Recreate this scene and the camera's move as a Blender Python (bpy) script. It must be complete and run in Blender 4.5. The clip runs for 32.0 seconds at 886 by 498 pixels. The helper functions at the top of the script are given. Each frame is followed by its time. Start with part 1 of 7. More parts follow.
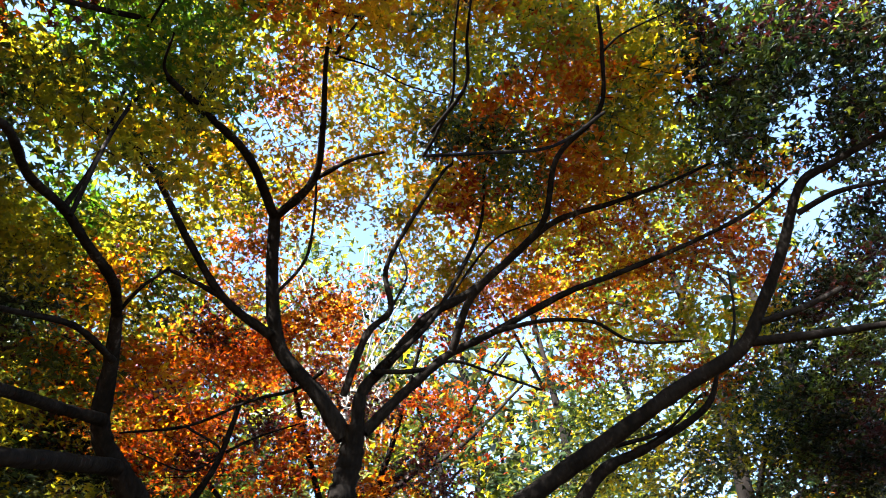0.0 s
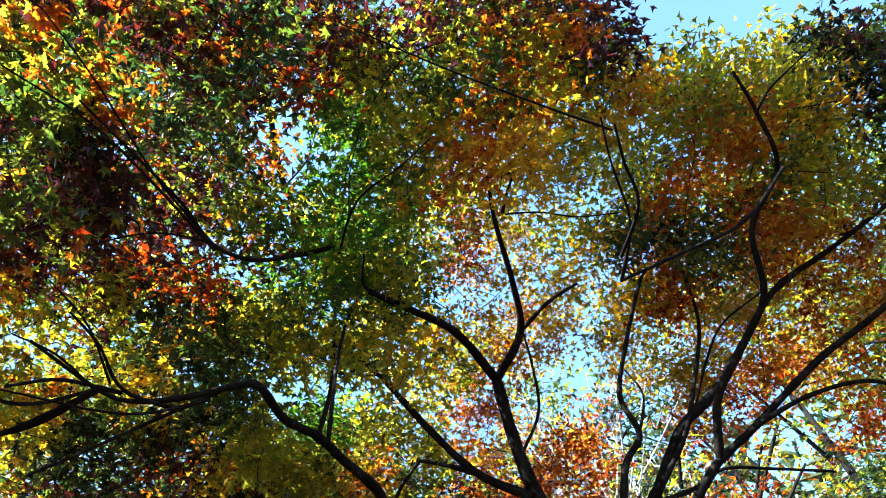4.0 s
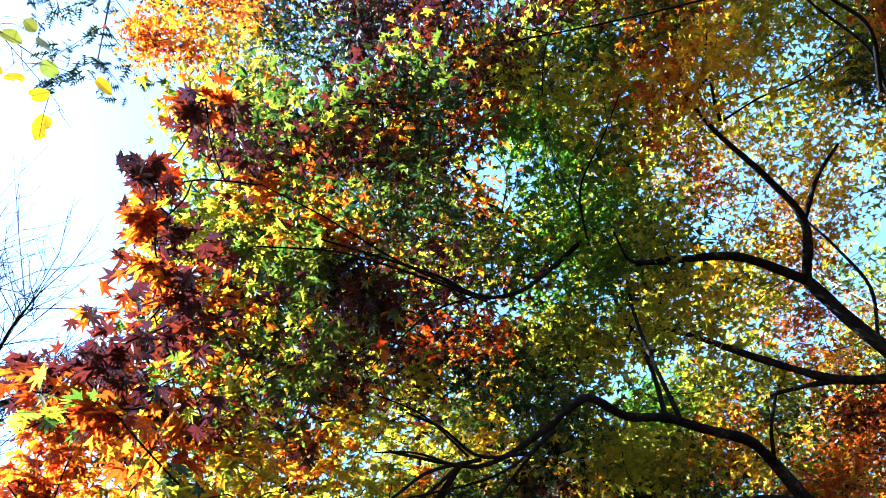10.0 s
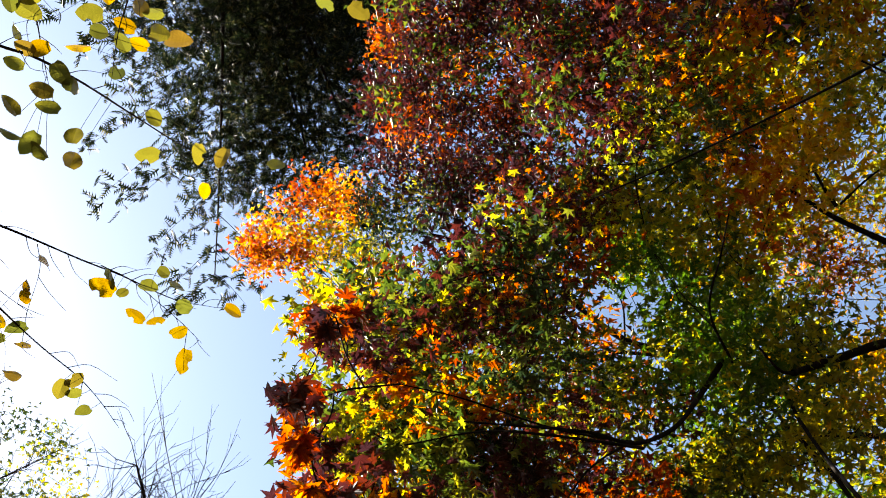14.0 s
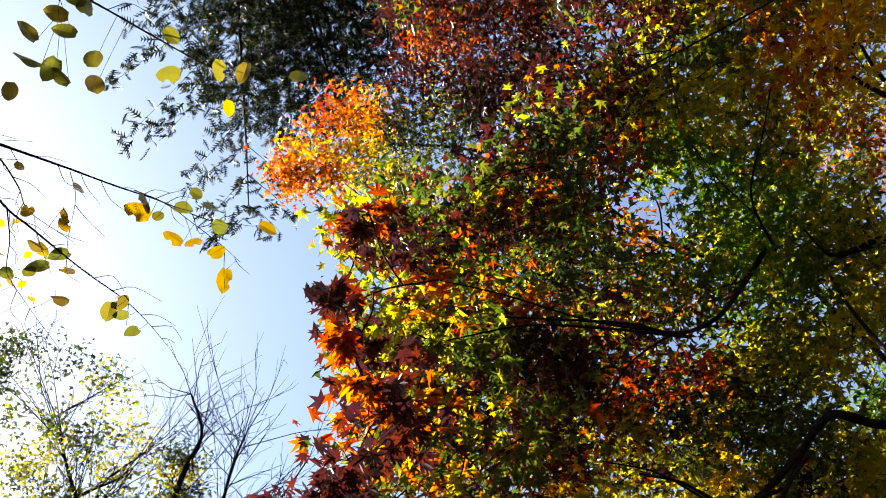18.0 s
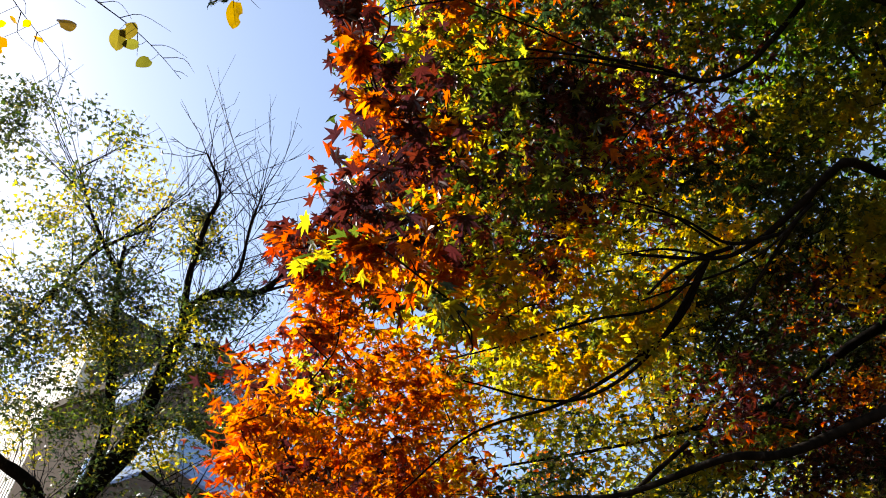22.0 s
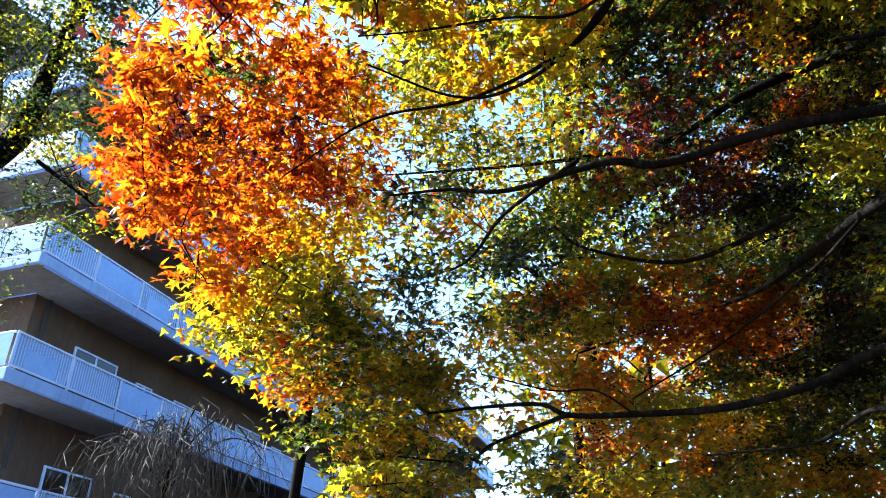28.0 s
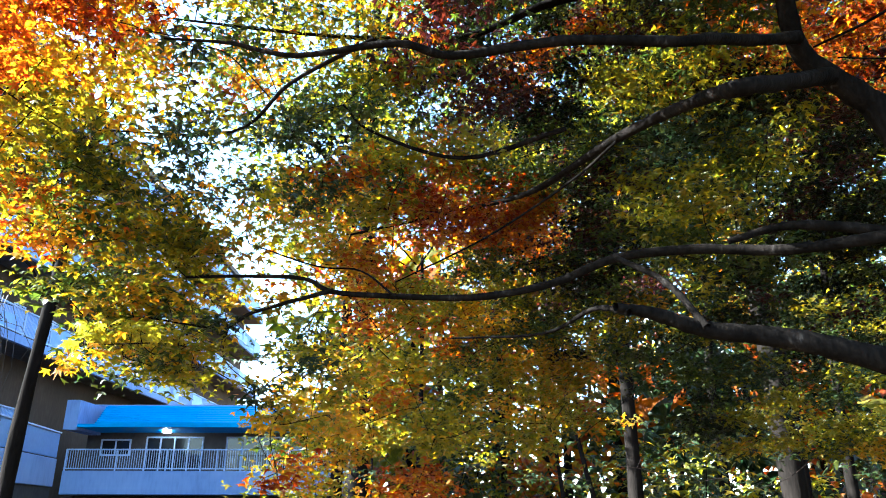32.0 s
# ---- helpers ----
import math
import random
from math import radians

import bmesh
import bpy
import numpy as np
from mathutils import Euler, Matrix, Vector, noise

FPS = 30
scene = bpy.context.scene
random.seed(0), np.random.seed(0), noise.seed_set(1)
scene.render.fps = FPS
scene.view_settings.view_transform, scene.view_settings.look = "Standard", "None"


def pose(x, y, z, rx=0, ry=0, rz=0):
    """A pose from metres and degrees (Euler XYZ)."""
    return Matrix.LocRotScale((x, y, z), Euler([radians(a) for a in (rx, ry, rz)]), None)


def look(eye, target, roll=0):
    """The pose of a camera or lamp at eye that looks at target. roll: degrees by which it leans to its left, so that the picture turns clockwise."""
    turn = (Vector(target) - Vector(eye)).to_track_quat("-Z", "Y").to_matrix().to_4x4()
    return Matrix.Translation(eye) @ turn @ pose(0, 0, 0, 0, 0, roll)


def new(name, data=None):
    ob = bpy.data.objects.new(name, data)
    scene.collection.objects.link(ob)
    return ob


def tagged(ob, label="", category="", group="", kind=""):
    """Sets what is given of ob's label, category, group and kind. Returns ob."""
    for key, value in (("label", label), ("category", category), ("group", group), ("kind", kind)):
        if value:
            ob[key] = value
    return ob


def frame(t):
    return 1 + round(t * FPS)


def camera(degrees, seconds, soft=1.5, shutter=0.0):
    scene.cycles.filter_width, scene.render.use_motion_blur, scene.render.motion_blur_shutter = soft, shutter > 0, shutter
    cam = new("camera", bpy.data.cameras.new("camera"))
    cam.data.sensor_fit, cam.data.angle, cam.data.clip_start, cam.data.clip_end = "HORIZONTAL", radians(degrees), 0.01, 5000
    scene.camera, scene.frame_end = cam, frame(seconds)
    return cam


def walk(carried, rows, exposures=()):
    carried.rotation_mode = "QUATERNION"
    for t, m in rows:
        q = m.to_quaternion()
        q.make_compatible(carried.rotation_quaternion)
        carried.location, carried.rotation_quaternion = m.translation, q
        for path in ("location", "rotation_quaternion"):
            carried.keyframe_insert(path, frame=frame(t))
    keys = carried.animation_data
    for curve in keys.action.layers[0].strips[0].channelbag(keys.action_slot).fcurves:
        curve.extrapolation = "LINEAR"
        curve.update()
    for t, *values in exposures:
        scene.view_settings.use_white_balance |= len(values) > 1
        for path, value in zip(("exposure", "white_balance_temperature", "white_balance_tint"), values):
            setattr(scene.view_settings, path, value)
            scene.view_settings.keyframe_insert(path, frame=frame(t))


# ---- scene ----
cam = camera(61.94, 32.0, soft=1.0)
EYE = 1.5
ROWS = [
    (0.0, 0.000, -0.000, -0.000, -49.88, 44.51, 3.58),
    (0.5, -0.010, -0.003, 0.002, -45.59, 46.06, 3.28),
    (1.0, -0.025, -0.006, 0.002, -41.80, 47.22, 3.30),
    (1.5, -0.036, -0.009, 0.004, -39.05, 48.65, 3.63),
    (2.0, -0.042, -0.009, 0.011, -36.88, 50.27, 3.73),
    (2.5, -0.057, -0.025, 0.010, -34.07, 51.90, 4.21),
    (3.0, -0.069, -0.037, 0.019, -32.36, 53.43, 4.08),
    (3.5, -0.085, -0.050, 0.028, -28.58, 55.56, 4.52),
    (5.5, -0.141, -0.053, 0.045, -18.78, 56.54, 5.27),
    (6.0, -0.143, -0.045, 0.049, -15.17, 56.23, 5.16),
    (6.5, -0.151, -0.046, 0.055, -10.71, 56.98, 5.50),
    (7.0, -0.147, -0.036, 0.062, -7.58, 56.89, 5.69),
    (7.5, -0.144, -0.032, 0.049, -4.82, 56.59, 6.23),
    (8.0, -0.148, -0.035, 0.048, -1.66, 56.77, 6.42),
    (8.5, -0.153, -0.040, 0.049, 1.06, 57.48, 6.32),
    (9.0, -0.161, -0.053, 0.057, 3.32, 58.73, 6.14),
    (9.5, -0.176, -0.057, 0.054, 5.86, 58.84, 5.39),
    (10.0, -0.181, -0.056, 0.058, 9.29, 59.16, 5.97),
    (10.5, -0.184, -0.065, 0.065, 11.44, 60.87, 6.09),
    (11.0, -0.191, -0.081, 0.072, 13.89, 62.46, 5.86),
    (11.5, -0.201, -0.102, 0.077, 16.97, 64.05, 5.18),
    (12.0, -0.206, -0.119, 0.082, 19.39, 65.22, 4.72),
    (12.5, -0.206, -0.132, 0.084, 19.97, 66.79, 4.24),
    (13.0, -0.202, -0.142, 0.092, 21.20, 68.65, 4.32),
    (13.5, -0.206, -0.151, 0.096, 22.71, 69.47, 3.94),
    (14.0, -0.209, -0.159, 0.103, 23.93, 71.20, 3.63),
    (14.5, -0.207, -0.164, 0.105, 25.44, 72.75, 3.50),
    (16.5, -0.202, -0.167, 0.111, 28.83, 74.27, 3.82),
    (17.0, -0.220, -0.142, 0.114, 28.91, 72.24, 3.22),
    (17.5, -0.235, -0.108, 0.113, 28.36, 68.81, 2.81),
    (18.0, -0.252, -0.076, 0.105, 28.11, 65.59, 2.57),
    (18.5, -0.268, -0.053, 0.100, 27.70, 63.04, 2.17),
    (19.0, -0.270, -0.038, 0.095, 29.38, 60.88, 2.04),
    (19.5, -0.288, -0.028, 0.086, 31.16, 58.30, 1.66),
    (20.0, -0.307, -0.018, 0.072, 31.32, 55.84, 1.01),
    (20.5, -0.314, -0.004, 0.060, 30.54, 54.02, 1.18),
    (21.0, -0.312, 0.007, 0.050, 29.16, 52.54, 1.30),
    (21.5, -0.317, 0.023, 0.042, 27.37, 50.79, 0.96),
    (22.0, -0.325, 0.040, 0.034, 27.00, 48.64, 0.67),
    (22.5, -0.333, 0.044, 0.026, 26.38, 47.75, 0.47),
    (23.0, -0.338, 0.055, 0.014, 25.52, 46.13, 0.40),
    (23.5, -0.342, 0.071, -0.002, 24.73, 44.32, 0.13),
    (24.0, -0.350, 0.096, -0.015, 23.96, 42.07, -0.07),
    (24.5, -0.352, 0.104, -0.028, 23.52, 40.64, -0.17),
    (25.0, -0.352, 0.115, -0.041, 21.82, 39.18, -0.51),
    (25.5, -0.353, 0.128, -0.058, 21.02, 37.13, -0.72),
    (26.0, -0.355, 0.148, -0.074, 19.82, 35.16, -1.04),
    (26.5, -0.352, 0.158, -0.084, 18.56, 33.26, -1.13),
    (28.5, -0.327, 0.168, -0.138, 17.54, 28.09, 0.10),
    (29.0, -0.326, 0.169, -0.141, 16.67, 27.36, 0.20),
    (29.5, -0.317, 0.166, -0.139, 15.19, 25.81, 0.01),
    (30.0, -0.316, 0.172, -0.138, 12.16, 24.46, -0.29),
    (30.5, -0.309, 0.175, -0.139, 9.61, 23.69, -0.11),
    (31.0, -0.298, 0.181, -0.140, 6.46, 23.06, 0.11),
    (31.5, -0.289, 0.188, -0.144, 2.97, 21.57, -0.28),
    (32.0, -0.280, 0.200, -0.147, 0.10, 19.94, -0.12),
]
EXPOSURES = [(0.0, 4.02, 5900, 11), (2.0, 3.87, 5700, 9), (5.5, 3.93, 4800, 5), (9.5, 4.05, 4700, 6), (11.0, 3.65, 5800, 10), (12.3, 3.1, 6700, 8), (14.0, 2.92, 7000, 11), (17.0, 2.88, 7000, 12), (19.0, 2.75, 6700, 10), (21.5, 2.5, 6800, 11), (23.5, 3.25, 6400, 12), (26.0, 3.57, 6200, 12), (28.5, 3.6, 5450, 5), (30.0, 3.72, 5700, 7), (31.0, 3.97, 5600, 5), (32.0, 4.42, 5400, 4)]
walk(cam, [(t, pose(x, y, EYE + z, 90 + pitch, roll, yaw)) for t, x, y, z, yaw, pitch, roll in ROWS], EXPOSURES)

# ---- daylight ----
SUN_AZ, SUN_EL = 93.0, 38.0
sun_way = Vector((-math.sin(radians(SUN_AZ)) * math.cos(radians(SUN_EL)), math.cos(radians(SUN_AZ)) * math.cos(radians(SUN_EL)), math.sin(radians(SUN_EL))))
world = bpy.data.worlds.new("sky")
scene.world = world
world.use_nodes = True
sky = world.node_tree.nodes.new("ShaderNodeTexSky")
sky.sky_type, sky.sun_disc = "NISHITA", False
sky.sun_elevation, sky.sun_rotation = radians(SUN_EL), radians(-SUN_AZ)
sky.air_density, sky.dust_density, sky.ozone_density = 1.0, 0.6, 0.1
back = world.node_tree.nodes["Background"]
back.inputs[1].default_value = 0.052
world.node_tree.links.new(sky.outputs[0], back.inputs[0])
sun = new("sun", bpy.data.lights.new("sun", "SUN"))
sun.data.energy, sun.data.angle, sun.data.color = 5.0, radians(0.5), (1.0, 0.94, 0.84)
sun.matrix_world = look(sun_way * 60, (0, 0, 0))


# ---- materials ----
def material(name, base, rough=0.8, metal=0.0, gloss=0.12):
    m = bpy.data.materials.new(name)
    m.use_nodes = True
    n = m.node_tree.nodes["Principled BSDF"]
    n.inputs["Base Color"].default_value = (*base, 1)
    n.inputs["Roughness"].default_value, n.inputs["Metallic"].default_value = rough, metal
    n.inputs["Specular IOR Level"].default_value = gloss
    return m, m.node_tree, n


def ramp(tree, stops):
    r = tree.nodes.new("ShaderNodeValToRGB")
    while len(r.color_ramp.elements) < len(stops):
        r.color_ramp.elements.new(0.5)
    for e, (p, c) in zip(r.color_ramp.elements, stops):
        e.position, e.color = p, (*c, 1)
    return r


def mottled(name, stops, scale, rough=0.85, bump=0.3, stretch=(1, 1, 1), fine=6.0, gloss=0.12):
    """Two scales of noise in colour, and fine relief."""
    m, t, n = material(name, stops[0][1], rough, 0.0, gloss)
    co, mp = t.nodes.new("ShaderNodeTexCoord"), t.nodes.new("ShaderNodeMapping")
    mp.inputs["Scale"].default_value = stretch
    t.links.new(co.outputs["Object"], mp.inputs[0])
    a, b, mix = t.nodes.new("ShaderNodeTexNoise"), t.nodes.new("ShaderNodeTexNoise"), t.nodes.new("ShaderNodeMath")
    a.inputs["Scale"].default_value, b.inputs["Scale"].default_value = scale, scale * fine
    a.inputs["Detail"].default_value = b.inputs["Detail"].default_value = 5
    for k in (a, b):
        t.links.new(mp.outputs[0], k.inputs["Vector"])
    mix.operation = "MULTIPLY_ADD"
    mix.inputs[1].default_value = 0.45
    t.links.new(b.outputs[0], mix.inputs[0])
    half = t.nodes.new("ShaderNodeMath")
    half.operation, half.inputs[1].default_value = "MULTIPLY", 0.55
    t.links.new(a.outputs[0], half.inputs[0])
    t.links.new(half.outputs[0], mix.inputs[2])
    r = ramp(t, stops)
    t.links.new(mix.outputs[0], r.inputs[0])
    t.links.new(r.outputs[0], n.inputs["Base Color"])
    bu = t.nodes.new("ShaderNodeBump")
    bu.inputs["Strength"].default_value, bu.inputs["Distance"].default_value = bump, 0.01
    t.links.new(b.outputs[0], bu.inputs["Height"])
    t.links.new(bu.outputs[0], n.inputs["Normal"])
    return m


def leaf_material(name, stops, glow=0.5, rough=0.38, clear=2.0, gloss=0.22):
    """A thin leaf: each one its own tint, light passes through it, waxy gloss."""
    m, t, n = material(name, stops[0][1], rough, 0.0, gloss)
    g = t.nodes.new("ShaderNodeNewGeometry")
    r = ramp(t, stops)
    info, add, fract = t.nodes.new("ShaderNodeObjectInfo"), t.nodes.new("ShaderNodeMath"), t.nodes.new("ShaderNodeMath")
    fract.operation = "FRACT"
    t.links.new(g.outputs["Random Per Island"], add.inputs[0])
    t.links.new(info.outputs["Random"], add.inputs[1])
    t.links.new(add.outputs[0], fract.inputs[0])
    t.links.new(fract.outputs[0], r.inputs[0])
    no = t.nodes.new("ShaderNodeTexNoise")
    no.inputs["Scale"].default_value, no.inputs["Detail"].default_value = 45, 3
    co = t.nodes.new("ShaderNodeTexCoord")
    t.links.new(co.outputs["Object"], no.inputs["Vector"])
    hs = t.nodes.new("ShaderNodeHueSaturation")
    mr = t.nodes.new("ShaderNodeMapRange")
    mr.inputs[1].default_value, mr.inputs[2].default_value, mr.inputs[3].default_value, mr.inputs[4].default_value = 0.3, 0.7, 0.75, 1.2
    t.links.new(no.outputs[0], mr.inputs[0])
    t.links.new(mr.outputs[0], hs.inputs["Value"])
    t.links.new(r.outputs[0], hs.inputs["Color"])
    t.links.new(hs.outputs[0], n.inputs["Base Color"])
    tr = t.nodes.new("ShaderNodeBsdfTranslucent")
    bright = t.nodes.new("ShaderNodeHueSaturation")
    bright.inputs["Value"].default_value, bright.inputs["Saturation"].default_value = clear, 1.1
    t.links.new(hs.outputs[0], bright.inputs["Color"])
    t.links.new(bright.outputs[0], tr.inputs["Color"])
    mix = t.nodes.new("ShaderNodeMixShader")
    mix.inputs[0].default_value = glow
    t.links.new(n.outputs[0], mix.inputs[1])
    t.links.new(tr.outputs[0], mix.inputs[2])
    t.links.new(mix.outputs[0], t.nodes["Material Output"].inputs[0])
    return m


GREEN = leaf_material("green_leaf", [(0, (0.016, 0.03, 0.005)), (0.5, (0.03, 0.044, 0.007)), (1, (0.06, 0.063, 0.009))], gloss=0.3)
LIME = leaf_material("yellow_green_leaf", [(0, (0.055, 0.06, 0.007)), (0.5, (0.095, 0.087, 0.01)), (1, (0.13, 0.097, 0.012))], 0.55, clear=3.9)
FRESH = leaf_material("fresh_green_leaf", [(0, (0.018, 0.045, 0.005)), (0.5, (0.03, 0.062, 0.007)), (1, (0.055, 0.08, 0.009))], 0.5, clear=2.2)
YELLOW = leaf_material("yellow_leaf", [(0, (0.125, 0.09, 0.011)), (0.5, (0.165, 0.1, 0.011)), (1, (0.18, 0.078, 0.01))], 0.55, clear=4.2)
ORANGE = leaf_material("orange_leaf", [(0, (0.17, 0.068, 0.0061)), (0.5, (0.1564, 0.0408, 0.0048)), (1, (0.1292, 0.0238, 0.0041))], 0.55, clear=3.5)
RED = leaf_material("red_leaf", [(0, (0.136, 0.034, 0.0054)), (0.5, (0.1088, 0.015, 0.0041)), (1, (0.0612, 0.0082, 0.0048))], 0.55, clear=3.4)
# Leaf green taken almost to black for the crown's deep shade.
DUSK = leaf_material("shade_green_leaf", [(0, (0.003, 0.007, 0.003)), (0.6, (0.007, 0.011, 0.004)), (1, (0.016, 0.014, 0.004))], 0.35, clear=1.4, gloss=0.1)
MAROON = leaf_material("dark_red_leaf", [(0, (0.014, 0.006, 0.008)), (0.5, (0.03, 0.007, 0.007)), (1, (0.052, 0.011, 0.006))], clear=1.4, gloss=0.3)
# Lightest stop paints scattered tufts as sunlit tips.
NEEDLE = leaf_material("dark_needles", [(0, (0.004, 0.007, 0.004)), (0.55, (0.008, 0.013, 0.006)), (0.82, (0.02, 0.026, 0.01)), (1, (0.085, 0.08, 0.035))], 0.2, gloss=0.02)
OLIVE = leaf_material("blue_green_leaf", [(0, (0.0082, 0.019, 0.0075)), (0.6, (0.0177, 0.0286, 0.0095)), (1, (0.0408, 0.0408, 0.0095))], 0.4)
# Maple and twig bark set near black for the backlit limbs' shade.
BARK = mottled("backlit_maple_bark", [(0.25, (0.0022, 0.0019, 0.0016)), (0.45, (0.005, 0.0042, 0.0035)), (0.6, (0.011, 0.009, 0.0075)), (0.74, (0.055, 0.048, 0.042))], 9, 0.9, 0.6, (1, 1, 0.35), gloss=0.02)
TWIG = mottled("backlit_twig_bark", [(0.3, (0.0048, 0.0036, 0.003)), (0.7, (0.0132, 0.0096, 0.0078))], 20, 0.8, gloss=0.02)
SOIL = mottled("leaf_litter", [(0.3, (0.016, 0.011, 0.007)), (0.5, (0.04, 0.023, 0.01)), (0.7, (0.03, 0.03, 0.012))], 1.3, 0.95, 0.6)


# ---- building helpers ----
def part(name, bm, mat, parent=None, label=""):
    me = bpy.data.meshes.new(name)
    bm.to_mesh(me)
    bm.free()
    me.materials.append(mat)
    ob = new(name, me)
    ob.parent = parent
    return tagged(ob, label)


def thing(name, label, category, group="", kind="", at=(0, 0, 0)):
    ob = new(name)
    ob.location = at
    return tagged(ob, label, category, group, kind)


def bulk(name, verts, faces, mat, parent=None, label="", kind="", smooth=False):
    """One mesh from arrays of corners and of equal-sided faces."""
    me = bpy.data.meshes.new(name)
    k = faces.shape[1]
    me.vertices.add(len(verts))
    me.loops.add(faces.size)
    me.polygons.add(len(faces))
    me.vertices.foreach_set("co", np.ascontiguousarray(verts, dtype=np.float32).ravel())
    me.loops.foreach_set("vertex_index", np.ascontiguousarray(faces, dtype=np.int32).ravel())
    me.polygons.foreach_set("loop_start", np.arange(0, faces.size, k, dtype=np.int32))
    me.polygons.foreach_set("use_smooth", np.full(len(faces), smooth))
    me.update(calc_edges=True)
    me.materials.append(mat)
    ob = new(name, me)
    ob.parent = parent
    return tagged(ob, label, kind=kind)


def spline(points, per=6):
    """Catmull-Rom through the points."""
    p = [np.array(q, float) for q in points]
    p = [2 * p[0] - p[1]] + p + [2 * p[-1] - p[-2]]
    out = []
    for i in range(1, len(p) - 2):
        for k in range(per):
            u = k / per
            out.append(0.5 * (2 * p[i] + (p[i + 1] - p[i - 1]) * u + (2 * p[i - 1] - 5 * p[i] + 4 * p[i + 1] - p[i + 2]) * u * u + (3 * p[i] - p[i - 1] - 3 * p[i + 1] + p[i + 2]) * u ** 3))
    out.append(p[-2])
    return np.array(out)


def tube(line, r0, r1, sides=8, rng=None, rough=0.0, power=1.0):
    """Corners and quads of a tapering tube along a line."""
    n = len(line)
    way = np.gradient(line, axis=0)
    way /= np.linalg.norm(way, axis=1)[:, None] + 1e-9
    up = np.where(np.abs(way[:, 2:3]) > 0.9, np.array([[1.0, 0, 0]]), np.array([[0, 0, 1.0]]))
    a = np.cross(way, up)
    a /= np.linalg.norm(a, axis=1)[:, None]
    b = np.cross(way, a)
    u = np.linspace(0, 1, n)
    r = r0 + (r1 - r0) * u ** power
    ang = np.linspace(0, 2 * math.pi, sides, endpoint=False)
    wob = np.ones((n, sides)) if rng is None else 1 + rough * rng.standard_normal((n, 1)) + 0.5 * rough * rng.standard_normal((n, sides))
    v = line[:, None, :] + (r[:, None] * wob)[:, :, None] * (np.cos(ang)[None, :, None] * a[:, None, :] + np.sin(ang)[None, :, None] * b[:, None, :])
    i, j = np.meshgrid(np.arange(n - 1), np.arange(sides), indexing="ij")
    q = np.stack([i * sides + j, i * sides + (j + 1) % sides, (i + 1) * sides + (j + 1) % sides, (i + 1) * sides + j], -1).reshape(-1, 4)
    return v.reshape(-1, 3), q


def merge(pieces):
    vs, fs, k = [], [], 0
    for v, f in pieces:
        vs.append(v)
        fs.append(f + k)
        k += len(v)
    return np.concatenate(vs), np.concatenate(fs)


# ---- leaves ----
def lobed_leaf(tips, notch, droop, shoulder=0.0):
    """A maple leaf as a fan: long pointed lobes round the leaf's heart, tips bent down."""
    pts = [(0.0, 0.0)]
    n = len(tips)
    for i, (a, l) in enumerate(tips):
        for turn, k in ((-shoulder, 0.66), (0, 1.0), (shoulder, 0.66)) if shoulder else ((0, 1.0),):
            pts.append((k * l * math.sin(radians(a + turn)), k * l * math.cos(radians(a + turn))))
        if i < n - 1:
            mid = 0.5 * (a + tips[i + 1][0])
            pts.append((notch * math.sin(radians(mid)), notch * math.cos(radians(mid))))
    v = np.array([(x, y + 0.15, -droop * (x * x + y * y)) for x, y in pts])
    f = np.array([(0, i + 1, i) for i in range(1, len(pts) - 1)] + [(0, 1, len(pts) - 1)])
    return v, f


MAPLE = lobed_leaf([(-128, 0.42), (-84, 0.72), (-42, 0.9), (0, 1.0), (42, 0.9), (84, 0.72), (128, 0.42)], 0.34, 0.22, 11)
MAPLE_FAR = lobed_leaf([(-100, 0.62), (-48, 0.9), (0, 1.0), (48, 0.9), (100, 0.62)], 0.36, 0.25)
MAPLE_SMALL = lobed_leaf([(-75, 0.85), (0, 1.0), (75, 0.85)], 0.48, 0.25)


def rotations(rng, n, tilt):
    """n turns: the leaf's face up, its tip any way round, leaning by about tilt."""
    yaw = rng.uniform(0, 2 * math.pi, n)
    lean = np.abs(rng.normal(0, tilt, n)) + 0.15
    roll = rng.normal(0, tilt * 0.8, n)
    cy, sy, cl, sl, cr, sr = np.cos(yaw), np.sin(yaw), np.cos(lean), np.sin(lean), np.cos(roll), np.sin(roll)
    o, z = np.ones(n), np.zeros(n)
    rz = np.stack([cy, -sy, z, sy, cy, z, z, z, o], -1).reshape(n, 3, 3)
    rx = np.stack([o, z, z, z, cl, sl, z, -sl, cl], -1).reshape(n, 3, 3)
    ry = np.stack([cr, z, sr, z, o, z, -sr, z, cr], -1).reshape(n, 3, 3)
    return rz @ rx @ ry


def leaf_cloud(shape, places, turns, sizes):
    v, f = shape
    verts = np.einsum("nij,kj->nki", turns, v) * sizes[:, None, None] + places[:, None, :]
    faces = f[None] + (np.arange(len(places)) * len(v))[:, None, None]
    return verts.reshape(-1, 3), faces.reshape(-1, 3)


